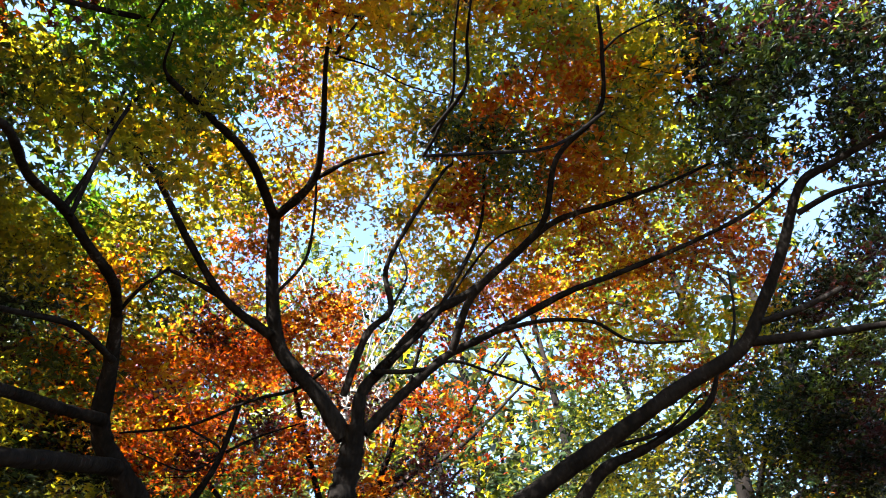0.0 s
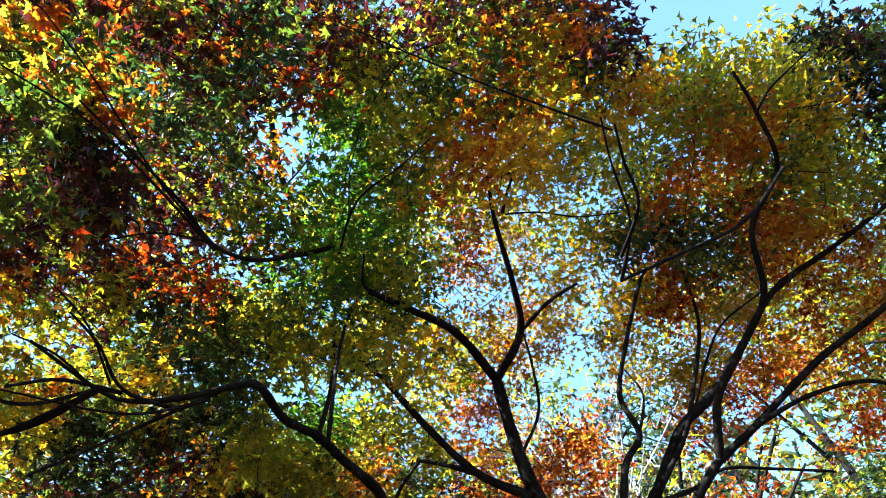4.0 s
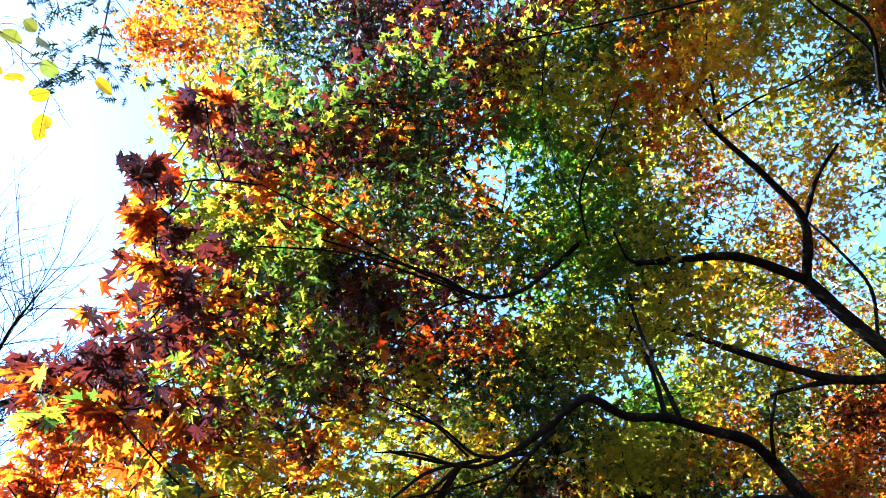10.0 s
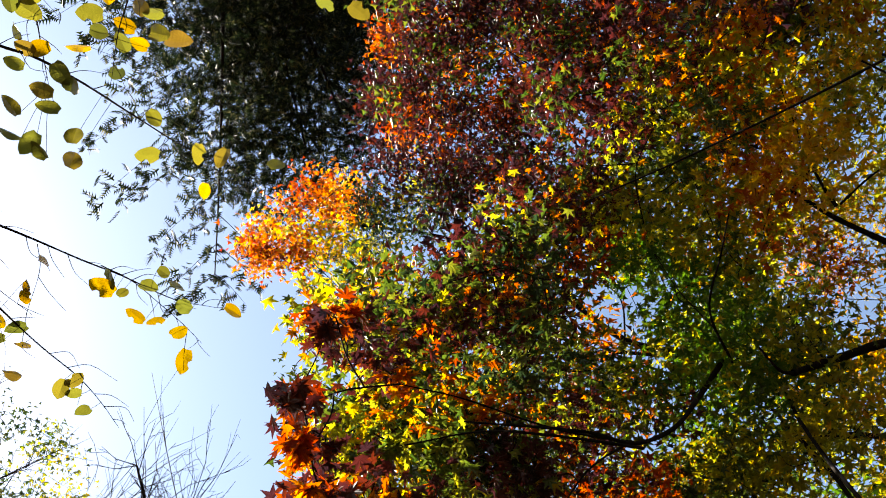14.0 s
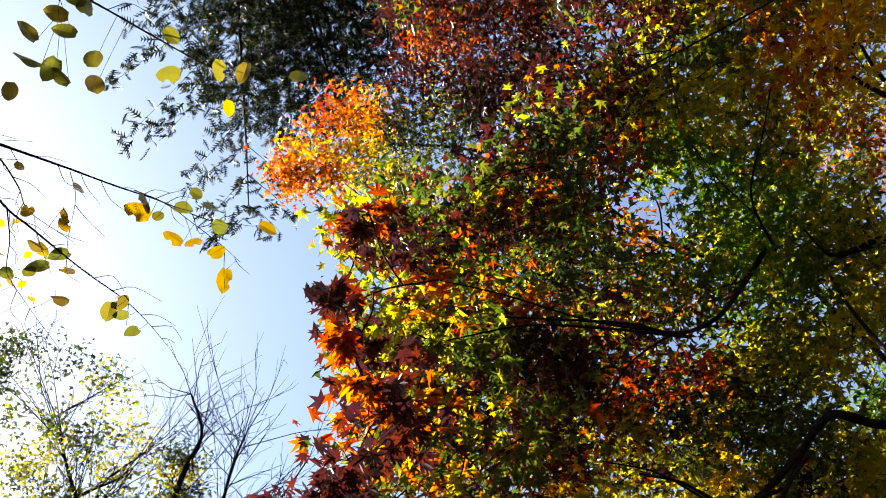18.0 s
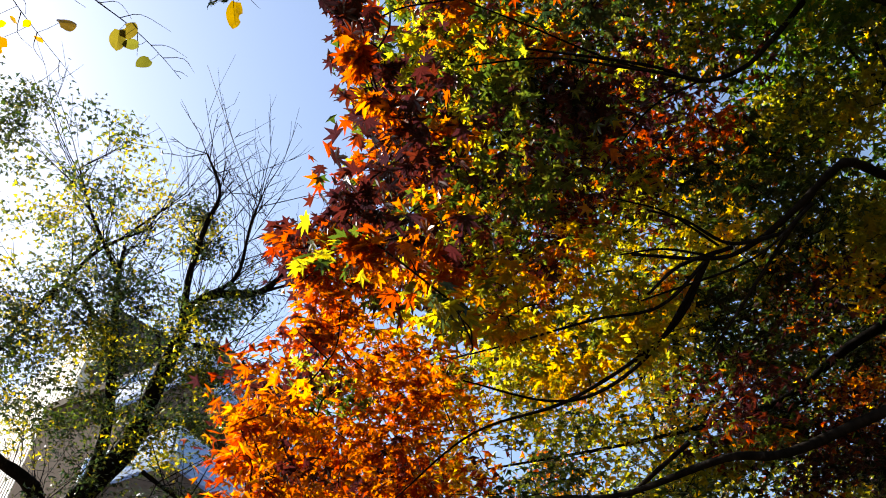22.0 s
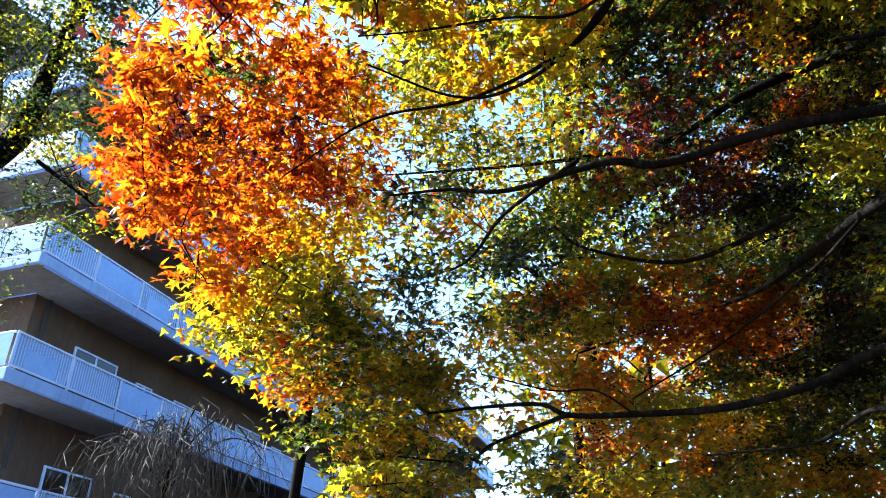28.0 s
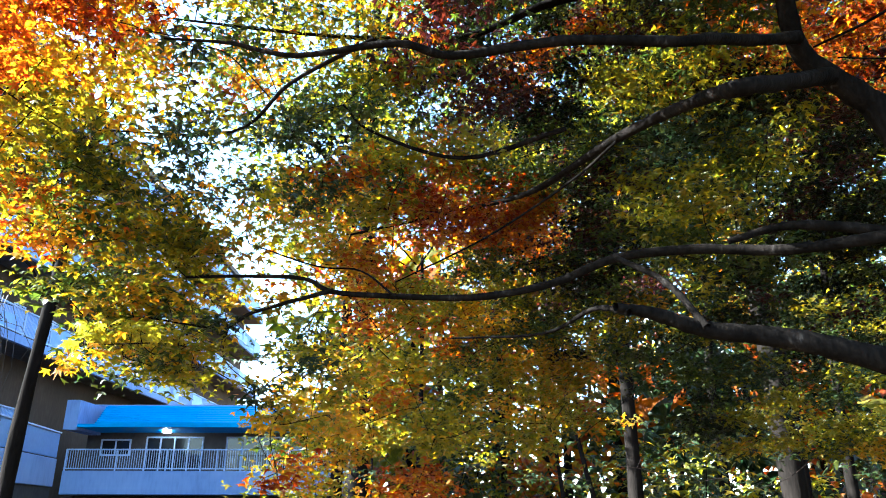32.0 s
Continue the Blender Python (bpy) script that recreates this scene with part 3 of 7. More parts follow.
puffs(maple, "v", [(-0.69, 0.52, 3.40, 0.05, 10.0), (-0.76, 0.58, 3.62, 0.06, 9.0), (-0.86, 0.67, 3.95, 0.07, 8.0), (-0.85, 0.67, 3.29, 0.05, 10.0), (-1.07, 0.87, 3.81, 0.07, 8.0), (-0.95, 0.84, 3.45, 0.06, 9.0), (-1.08, 0.99, 3.76, 0.07, 8.0), (-0.95, 0.97, 3.39, 0.06, 9.0), (-1.08, 1.14, 3.67, 0.07, 8.0), (-0.80, 0.88, 3.21, 0.09, 8.0), (-1.04, 0.97, 3.03, 0.05, 10.0), (-1.14, 1.10, 3.21, 0.06, 9.0), (-1.32, 1.28, 3.46, 0.07, 8.0), (-0.92, 0.96, 3.10, 0.09, 8.0), (-1.02, 1.18, 3.42, 0.10, 7.0)], 0.046)
puffs(maple, "g", [(-0.91, 0.99, 3.69, 0.11, 8.0), (-0.88, 1.43, 4.06, 0.13, 9.0), (-0.89, 1.26, 3.54, 0.11, 10.0)], 0.045)
puffs(maple, "h", [(-1.46, 1.54, 3.19, 0.11, 11.2), (-1.72, 1.80, 3.53, 0.13, 9.8), (-1.67, 1.54, 3.04, 0.11, 11.2), (-1.70, 1.66, 2.89, 0.11, 11.2), (-2.05, 1.98, 3.08, 0.13, 9.8), (-1.76, 1.85, 2.58, 0.11, 11.2), (-2.11, 2.11, 2.84, 0.13, 9.8)], 0.045)
puffs(maple, "l", [(-1.11, 2.00, 3.53, 0.13, 9.0), (-1.05, 2.07, 3.48, 0.13, 9.0)], 0.045)
puffs(maple, "m", [(-0.79, 0.83, 3.80, 0.11, 10.0), (-1.00, 0.93, 4.26, 0.13, 9.0), (-0.75, 1.12, 3.67, 0.11, 10.0), (-0.76, 1.67, 3.93, 0.13, 7.0), (-0.78, 0.99, 3.73, 0.11, 8.0), (-0.90, 1.18, 4.18, 0.13, 7.0), (-0.88, 1.14, 3.62, 0.11, 8.0), (-1.04, 1.29, 4.08, 0.13, 7.0), (-0.74, 1.26, 3.60, 0.11, 8.0), (-0.80, 1.47, 4.05, 0.13, 7.0), (-0.84, 1.42, 3.45, 0.11, 8.0), (-0.91, 1.70, 3.86, 0.13, 7.0), (-0.98, 1.41, 3.41, 0.11, 10.0), (-1.08, 1.77, 3.76, 0.13, 9.0), (-0.99, 1.53, 3.31, 0.11, 10.0), (-1.18, 1.80, 3.68, 0.13, 9.0)], 0.045)
puffs(maple, "m", [(-0.98, 1.27, 3.51, 0.11, 8.0), (-1.12, 1.47, 3.96, 0.13, 7.0)], 0.045)
puffs(maple, "r", [(-1.37, 1.33, 3.40, 0.07, 10.0), (-1.48, 1.50, 3.62, 0.07, 9.0), (-1.64, 1.70, 4.00, 0.09, 8.0), (-1.39, 1.41, 3.34, 0.11, 11.2), (-1.57, 1.66, 3.73, 0.13, 9.8), (-1.55, 1.48, 3.18, 0.07, 10.0), (-1.92, 1.90, 3.69, 0.09, 8.0), (-1.77, 1.53, 2.96, 0.07, 10.0), (-1.95, 1.70, 3.13, 0.07, 9.0), (-2.18, 1.97, 3.40, 0.09, 8.0), (-1.79, 1.59, 2.87, 0.07, 10.0), (-1.96, 1.76, 3.06, 0.07, 9.0), (-2.20, 2.06, 3.29, 0.09, 8.0), (-1.82, 1.69, 2.72, 0.07, 10.0), (-2.00, 1.86, 2.89, 0.07, 9.0), (-2.28, 2.16, 3.09, 0.09, 8.0)], 0.045)
puffs(maple, "r", [(-1.74, 1.75, 2.75, 0.11, 11.2), (-2.05, 2.01, 3.05, 0.13, 9.8), (-1.84, 1.74, 2.63, 0.07, 10.0), (-2.02, 1.93, 2.78, 0.07, 9.0), (-2.27, 2.26, 2.96, 0.09, 8.0), (-1.73, 1.95, 2.45, 0.07, 10.0), (-1.92, 2.16, 2.56, 0.07, 9.0), (-2.15, 2.50, 2.74, 0.09, 8.0)], 0.045)
puffs(maple, "v", [(-1.68, 1.66, 3.38, 0.07, 9.0), (-1.46, 1.28, 3.38, 0.07, 10.0), (-1.60, 1.41, 3.61, 0.07, 9.0), (-1.78, 1.62, 3.97, 0.09, 8.0), (-1.49, 1.35, 3.31, 0.07, 10.0), (-1.64, 1.50, 3.53, 0.07, 9.0), (-1.81, 1.74, 3.88, 0.09, 8.0), (-1.92, 1.90, 3.29, 0.13, 9.8)], 0.045)
puffs(maple, "x", [(-1.00, 1.19, 4.15, 0.13, 7.0), (-0.99, 1.47, 4.00, 0.13, 9.0), (-0.69, 1.43, 3.49, 0.11, 8.0)], 0.045)
puffs(maple, "y", [(-1.00, 1.65, 3.18, 0.11, 10.0), (-0.85, 1.70, 3.20, 0.11, 10.0)], 0.045)
puffs(maple, "d", [(-0.55, 0.94, 4.35, 0.13, 8.0), (-0.59, 1.16, 4.91, 0.16, 7.0), (-0.57, 1.26, 4.88, 0.16, 7.0), (-0.12, 1.05, 4.34, 0.13, 8.0), (-0.28, 1.27, 4.24, 0.13, 8.0), (-0.39, 1.52, 4.78, 0.16, 7.0)], 0.042)
puffs(maple, "g", [(-0.74, 1.16, 4.23, 0.13, 8.0), (-0.82, 1.30, 4.82, 0.16, 7.0), (-0.68, 1.34, 4.16, 0.13, 10.0), (-0.85, 2.19, 4.28, 0.16, 7.0)], 0.042)
puffs(maple, "h", [(-2.04, 2.31, 3.76, 0.16, 9.8), (-1.56, 2.07, 3.39, 0.13, 11.2), (-1.88, 2.37, 3.82, 0.16, 9.8), (-1.77, 2.09, 3.22, 0.13, 11.2), (-2.08, 2.48, 3.55, 0.16, 9.8), (-1.60, 2.18, 3.24, 0.13, 11.2), (-1.83, 2.55, 3.67, 0.16, 9.8), (-1.84, 2.20, 3.02, 0.13, 11.2), (-2.13, 2.56, 3.42, 0.16, 9.8), (-1.66, 2.30, 3.04, 0.13, 11.2), (-1.95, 2.69, 3.40, 0.16, 9.8), (-1.86, 2.32, 2.81, 0.13, 11.2), (-2.10, 2.80, 3.09, 0.16, 9.8)], 0.042)
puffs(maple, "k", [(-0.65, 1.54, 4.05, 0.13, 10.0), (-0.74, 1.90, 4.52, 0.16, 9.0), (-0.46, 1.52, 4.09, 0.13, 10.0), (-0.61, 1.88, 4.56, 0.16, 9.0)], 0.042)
puffs(maple, "l", [(-1.16, 2.35, 4.04, 0.16, 7.0), (-0.85, 2.15, 3.47, 0.13, 8.0), (-1.12, 2.51, 3.89, 0.16, 7.0), (-0.71, 2.15, 3.51, 0.13, 8.0), (-1.06, 2.67, 3.73, 0.16, 9.0), (-1.70, 2.50, 2.68, 0.13, 8.0), (-1.90, 2.98, 2.97, 0.16, 7.0), (-2.26, 2.86, 2.77, 0.16, 7.0), (-1.85, 2.49, 2.50, 0.13, 8.0), (-2.21, 2.96, 2.63, 0.16, 7.0), (-1.59, 2.84, 1.94, 0.08, 10.0), (-1.73, 3.16, 1.99, 0.09, 9.0), (-1.99, 3.63, 2.08, 0.10, 8.0), (-1.41, 2.91, 1.96, 0.08, 10.0), (-1.53, 3.25, 2.01, 0.09, 9.0), (-1.75, 3.73, 2.14, 0.10, 8.0)], 0.042)
puffs(maple, "m", [(-0.73, 0.97, 4.31, 0.13, 10.0), (-0.75, 1.58, 4.70, 0.16, 9.0), (-0.13, 1.34, 4.87, 0.16, 7.0), (-0.62, 1.71, 3.93, 0.13, 8.0), (-0.56, 2.11, 4.41, 0.16, 7.0), (-0.34, 1.10, 4.32, 0.13, 8.0), (-0.35, 1.28, 4.89, 0.16, 7.0), (-0.95, 1.87, 3.71, 0.13, 8.0), (-0.91, 2.00, 3.60, 0.13, 8.0), (-0.51, 1.33, 4.19, 0.13, 8.0), (-0.47, 1.64, 4.71, 0.16, 7.0)], 0.042)
puffs(maple, "v", [(-0.36, 0.89, 4.39, 0.13, 8.0), (-0.50, 1.19, 4.91, 0.16, 7.0)], 0.042)
puffs(maple, "w", [(-0.17, 1.11, 4.96, 0.16, 7.0), (-0.85, 2.47, 4.03, 0.16, 7.0), (-1.76, 1.96, 3.37, 0.13, 11.2)], 0.042)
puffs(maple, "x", [(-0.80, 1.16, 4.88, 0.16, 9.0), (-0.77, 1.87, 3.78, 0.13, 8.0), (-0.54, 1.14, 4.28, 0.13, 8.0), (-0.65, 2.00, 4.47, 0.16, 7.0), (-0.42, 1.67, 3.99, 0.13, 8.0), (-0.15, 0.87, 4.40, 0.13, 8.0)], 0.042)
puffs(maple, "y", [(-1.14, 2.22, 4.17, 0.16, 7.0), (-0.75, 2.01, 3.65, 0.13, 8.0), (-0.91, 2.53, 3.94, 0.16, 7.0), (-0.82, 2.26, 3.35, 0.13, 10.0), (-0.65, 2.28, 3.37, 0.13, 10.0), (-0.86, 2.70, 3.76, 0.16, 9.0), (-1.71, 2.41, 2.83, 0.13, 11.2), (-2.00, 2.83, 3.16, 0.16, 9.8), (-1.90, 2.38, 2.65, 0.13, 11.2), (-2.16, 2.84, 2.96, 0.16, 9.8)], 0.042)
puffs(maple, "b", [(-1.50, 3.21, 2.89, 0.16, 6.5), (-1.67, 3.89, 3.08, 0.19, 5.0), (-1.16, 3.65, 1.91, 0.10, 7.0), (-1.18, 3.39, 2.77, 0.12, 7.0), (-1.30, 3.54, 2.23, 0.10, 7.0), (-0.99, 3.67, 2.02, 0.11, 7.0)], 0.041)
puffs(maple, "d", [(-0.26, 3.32, 4.26, 0.19, 9.1), (-1.41, 3.00, 3.33, 0.16, 5.0), (-0.03, 1.74, 4.67, 0.16, 8.0), (-0.12, 2.42, 4.17, 0.16, 8.0), (-0.19, 2.89, 4.72, 0.19, 7.0), (0.09, 2.37, 4.21, 0.16, 10.0), (0.38, 2.81, 4.75, 0.19, 9.0), (0.77, 2.65, 4.80, 0.19, 7.0), (0.17, 2.55, 4.02, 0.16, 10.0), (0.17, 3.06, 4.53, 0.19, 9.0), (0.40, 2.53, 4.00, 0.16, 8.0), (-0.08, 2.73, 3.84, 0.16, 8.0), (-0.14, 3.36, 4.21, 0.19, 7.0)], 0.041)
puffs(maple, "f", [(0.57, 2.59, 4.90, 0.19, 9.0), (0.43, 1.40, 4.80, 0.16, 8.0), (0.51, 1.65, 5.47, 0.19, 7.0), (0.50, 1.64, 4.66, 0.16, 10.0), (0.55, 2.04, 5.27, 0.19, 9.0), (0.27, 1.94, 4.52, 0.16, 8.0), (0.47, 2.19, 5.19, 0.19, 7.0), (0.57, 1.87, 4.51, 0.16, 10.0), (0.64, 2.30, 5.09, 0.19, 9.0), (0.60, 2.08, 4.36, 0.16, 8.0), (0.79, 2.37, 5.01, 0.19, 7.0)], 0.041)
puffs(maple, "g", [(0.63, 0.86, 4.95, 0.16, 8.0), (0.89, 1.03, 5.60, 0.19, 7.0), (0.65, 1.10, 4.87, 0.16, 8.0), (0.92, 1.27, 5.52, 0.19, 7.0), (-0.30, 2.41, 5.10, 0.19, 7.0), (1.06, 2.15, 5.07, 0.19, 7.0), (0.34, 2.14, 4.37, 0.16, 10.0), (-0.04, 3.20, 4.40, 0.19, 7.0), (-1.92, 3.07, 2.78, 0.16, 6.5), (-2.18, 3.70, 3.03, 0.19, 5.0), (-1.93, 3.26, 2.26, 0.16, 6.5), (-2.24, 3.88, 2.46, 0.19, 5.0), (-1.91, 3.11, 2.70, 0.17, 7.0), (-1.65, 3.33, 2.49, 0.18, 7.0), (-1.86, 3.23, 2.48, 0.17, 7.0), (-1.54, 3.45, 2.26, 0.17, 7.0)], 0.041)
puffs(maple, "h", [(-1.86, 3.14, 4.15, 0.19, 5.0)], 0.041)
puffs(maple, "k", [(-0.26, 3.21, 4.38, 0.19, 9.1), (-0.29, 2.76, 3.80, 0.16, 10.4)], 0.041)
puffs(maple, "l", [(1.07, 0.72, 4.85, 0.16, 8.0), (1.42, 0.71, 5.51, 0.19, 7.0), (0.38, 1.15, 4.90, 0.16, 8.0), (0.48, 1.50, 5.54, 0.19, 7.0), (0.71, 1.31, 4.77, 0.16, 10.0), (0.82, 1.51, 5.46, 0.19, 9.0), (0.77, 1.57, 4.64, 0.16, 8.0), (1.04, 1.76, 5.29, 0.19, 7.0), (-0.74, 2.64, 4.88, 0.19, 7.0), (0.86, 2.00, 4.33, 0.16, 8.0), (1.04, 2.35, 4.95, 0.19, 7.0), (-0.63, 2.44, 4.11, 0.16, 8.0), (-0.39, 2.44, 4.14, 0.16, 8.0), (0.89, 2.22, 4.15, 0.16, 8.0), (0.98, 2.67, 4.71, 0.19, 7.0), (-0.72, 3.22, 4.31, 0.19, 7.0)], 0.041)
puffs(maple, "l", [(-0.35, 2.62, 3.96, 0.16, 8.0), (-0.52, 2.75, 3.79, 0.16, 8.0), (-0.61, 3.30, 4.24, 0.19, 7.0), (0.46, 2.66, 3.85, 0.16, 10.0), (0.54, 3.17, 4.35, 0.19, 11.7), (-1.46, 3.10, 3.14, 0.16, 5.0), (-1.44, 3.39, 2.52, 0.16, 6.5), (-1.72, 3.97, 2.87, 0.19, 5.0), (-1.72, 3.37, 2.26, 0.16, 6.5), (-2.10, 3.94, 2.50, 0.19, 5.0), (-1.71, 3.42, 2.06, 0.16, 8.5), (-1.87, 4.12, 2.20, 0.19, 7.0), (-1.48, 3.51, 2.03, 0.16, 6.5), (-1.69, 4.20, 2.13, 0.19, 5.0), (-2.02, 2.98, 2.84, 0.17, 7.0), (-1.83, 3.08, 2.87, 0.17, 7.0)], 0.041)
puffs(maple, "l", [(-1.69, 3.22, 2.72, 0.18, 7.0), (-1.49, 3.32, 2.68, 0.17, 7.0), (-1.25, 3.44, 2.59, 0.17, 7.0), (-1.42, 3.43, 2.47, 0.18, 7.0), (-1.75, 3.36, 2.23, 0.17, 7.0), (-1.64, 3.47, 2.00, 0.14, 7.0), (-1.46, 3.54, 1.99, 0.12, 7.0), (-1.09, 3.68, 1.83, 0.11, 7.0), (0.84, 1.80, 4.48, 0.16, 8.0), (0.24, 2.71, 4.85, 0.19, 7.0), (0.36, 2.33, 4.21, 0.16, 10.0), (0.61, 2.27, 4.20, 0.16, 8.0), (0.60, 3.09, 4.43, 0.19, 7.0), (-1.30, 4.05, 1.98, 0.10, 5.0)], 0.041)
puffs(maple, "m", [(0.07, 0.97, 5.00, 0.16, 8.0), (-0.70, 2.90, 4.66, 0.19, 7.0), (-0.49, 2.87, 4.72, 0.19, 7.0), (-0.06, 1.49, 4.81, 0.16, 8.0), (-0.20, 1.75, 5.48, 0.19, 7.0), (-0.28, 1.80, 4.64, 0.16, 8.0), (0.05, 1.96, 4.53, 0.16, 8.0), (0.05, 2.28, 5.18, 0.19, 7.0), (-0.04, 2.07, 5.31, 0.19, 7.0), (0.76, 0.56, 5.00, 0.16, 6.5), (1.03, 0.73, 5.65, 0.19, 5.0), (0.96, 0.67, 4.91, 0.16, 6.5), (1.28, 0.87, 5.54, 0.19, 5.0)], 0.041)
puffs(maple, "o", [(0.96, 1.23, 4.73, 0.16, 8.0), (1.10, 1.50, 5.39, 0.19, 7.0), (-1.58, 2.73, 3.60, 0.16, 6.5), (-1.80, 3.26, 4.05, 0.19, 5.0), (-1.65, 2.88, 3.36, 0.16, 6.5), (-1.96, 3.42, 3.73, 0.19, 5.0), (-1.04, 3.71, 1.53, 0.10, 7.0), (-1.14, 4.13, 1.56, 0.10, 5.0), (-2.03, 3.12, 2.52, 0.17, 7.0)], 0.041)
puffs(maple, "v", [(0.56, 0.67, 5.01, 0.16, 8.0), (0.64, 0.89, 5.70, 0.19, 7.0), (0.85, 0.34, 5.02, 0.16, 6.5), (0.95, 0.41, 5.73, 0.19, 5.0)], 0.041)
puffs(maple, "w", [(0.87, 0.77, 4.91, 0.16, 8.0), (1.08, 0.85, 5.59, 0.19, 7.0), (0.91, 0.99, 4.83, 0.16, 8.0), (1.23, 1.28, 5.43, 0.19, 7.0), (-1.58, 3.73, 3.48, 0.19, 3.5), (-1.56, 2.57, 3.80, 0.16, 6.5)], 0.041)
puffs(maple, "x", [(0.09, 1.33, 5.64, 0.19, 7.0), (0.35, 0.91, 4.98, 0.16, 8.0), (0.41, 1.14, 5.67, 0.19, 7.0), (0.13, 1.21, 4.91, 0.16, 8.0), (0.27, 1.39, 5.60, 0.19, 7.0), (-0.69, 2.26, 4.26, 0.16, 8.0), (-0.43, 2.25, 4.30, 0.16, 8.0), (-0.43, 2.71, 4.86, 0.19, 7.0), (-0.40, 2.09, 5.30, 0.19, 7.0), (-0.23, 1.99, 4.52, 0.16, 8.0), (-0.21, 2.22, 4.34, 0.16, 8.0), (-0.20, 2.61, 4.96, 0.19, 7.0), (0.05, 2.20, 4.36, 0.16, 8.0), (-0.00, 2.81, 3.82, 0.16, 8.0), (0.14, 3.33, 4.31, 0.19, 7.0), (-0.28, 2.94, 3.68, 0.16, 8.0)], 0.041)
puffs(maple, "x", [(-0.32, 3.53, 4.10, 0.19, 7.0), (-0.35, 3.12, 3.44, 0.16, 8.0), (-0.38, 3.73, 3.82, 0.19, 7.0), (0.30, 0.58, 5.08, 0.16, 8.0), (0.52, 0.76, 5.75, 0.19, 7.0), (1.03, 0.45, 4.94, 0.16, 8.0), (1.29, 0.48, 5.61, 0.19, 7.0), (1.22, 0.56, 4.84, 0.16, 8.0), (1.56, 0.59, 5.48, 0.19, 7.0)], 0.041)
puffs(maple, "y", [(-0.57, 2.63, 3.92, 0.16, 8.0), (-0.13, 2.59, 4.00, 0.16, 8.0), (1.17, 0.93, 4.76, 0.16, 8.0), (1.48, 1.06, 5.40, 0.19, 7.0), (1.21, 1.17, 4.65, 0.16, 8.0), (1.51, 1.37, 5.28, 0.19, 7.0), (-1.73, 3.58, 3.63, 0.19, 3.5), (-1.69, 3.00, 3.14, 0.16, 5.0), (-1.87, 3.60, 3.50, 0.19, 3.5), (-1.74, 3.09, 2.92, 0.16, 5.0), (-2.14, 3.64, 3.19, 0.19, 3.5), (-1.95, 3.17, 2.52, 0.16, 6.5), (-2.28, 3.78, 2.70, 0.19, 5.0), (-1.70, 3.29, 2.52, 0.16, 6.5), (-1.87, 3.97, 2.73, 0.19, 5.0), (-1.45, 3.46, 2.30, 0.16, 6.5)], 0.041)
puffs(maple, "y", [(-1.61, 4.13, 2.52, 0.19, 5.0), (-1.41, 3.54, 2.09, 0.10, 7.0), (-1.57, 3.93, 2.19, 0.10, 5.0), (-1.06, 3.69, 1.76, 0.10, 7.0), (-1.18, 4.10, 1.84, 0.10, 5.0), (-0.88, 3.72, 1.79, 0.12, 7.0), (0.09, 2.94, 4.66, 0.19, 9.0), (-1.05, 3.60, 2.25, 0.10, 7.0)], 0.041)
puffs(maple, "b", [(-1.09, 3.95, 3.47, 0.19, 6.5), (-1.38, 4.71, 3.84, 0.23, 5.0), (-1.01, 4.15, 3.11, 0.19, 6.5), (-1.17, 4.94, 3.47, 0.23, 5.0), (-1.33, 5.23, 2.48, 0.23, 5.0), (0.88, 3.95, 3.34, 0.19, 6.5), (1.14, 4.71, 3.71, 0.23, 5.0), (1.17, 3.84, 3.34, 0.19, 6.5), (1.57, 4.51, 3.77, 0.23, 5.0)], 0.039)
puffs(maple, "d", [(-1.61, 4.26, 4.48, 0.23, 3.5), (-1.08, 4.65, 4.05, 0.23, 3.5), (2.13, 1.49, 4.99, 0.19, 6.5), (2.59, 1.70, 5.72, 0.23, 5.0), (2.36, 1.35, 4.89, 0.19, 6.5), (2.74, -0.18, 4.93, 0.19, 6.5), (3.28, -0.36, 5.62, 0.23, 5.0), (2.91, -0.04, 4.80, 0.19, 6.5), (3.51, -0.05, 5.44, 0.23, 5.0), (0.98, 3.41, 4.11, 0.19, 6.5), (1.19, 4.07, 4.64, 0.23, 5.0), (-0.81, 4.01, 3.44, 0.19, 6.5), (-0.92, 4.74, 3.93, 0.23, 5.0), (1.45, 4.02, 2.68, 0.19, 8.0), (1.77, 4.79, 2.97, 0.23, 7.0)], 0.039)
puffs(maple, "f", [(0.84, 3.02, 4.55, 0.19, 6.5), (0.97, 3.72, 5.08, 0.23, 5.0)], 0.039)
puffs(maple, "g", [(1.61, 0.76, 5.50, 0.19, 6.5), (2.10, 1.01, 6.21, 0.23, 5.0), (2.54, 0.42, 5.01, 0.19, 6.5), (2.60, 0.64, 4.92, 0.19, 6.5), (2.57, 1.27, 4.75, 0.19, 6.5), (3.13, 1.52, 5.39, 0.23, 5.0), (2.99, 0.36, 4.70, 0.19, 6.5), (3.68, 0.50, 5.25, 0.23, 5.0), (1.43, 3.18, 4.18, 0.19, 6.5), (1.62, 3.83, 4.76, 0.23, 5.0), (-0.72, 3.87, 3.71, 0.19, 6.5), (-0.92, 4.67, 4.06, 0.23, 5.0), (-1.17, 4.07, 3.19, 0.19, 6.5), (1.43, 3.89, 3.02, 0.19, 6.5), (1.69, 4.62, 3.47, 0.23, 5.0), (0.92, 4.18, 2.79, 0.19, 6.5)], 0.039)
puffs(maple, "g", [(1.18, 4.96, 3.11, 0.23, 5.0), (1.20, 4.10, 2.76, 0.19, 8.0), (1.55, 4.84, 3.09, 0.23, 7.0), (-1.31, 3.73, 3.78, 0.19, 5.0)], 0.039)
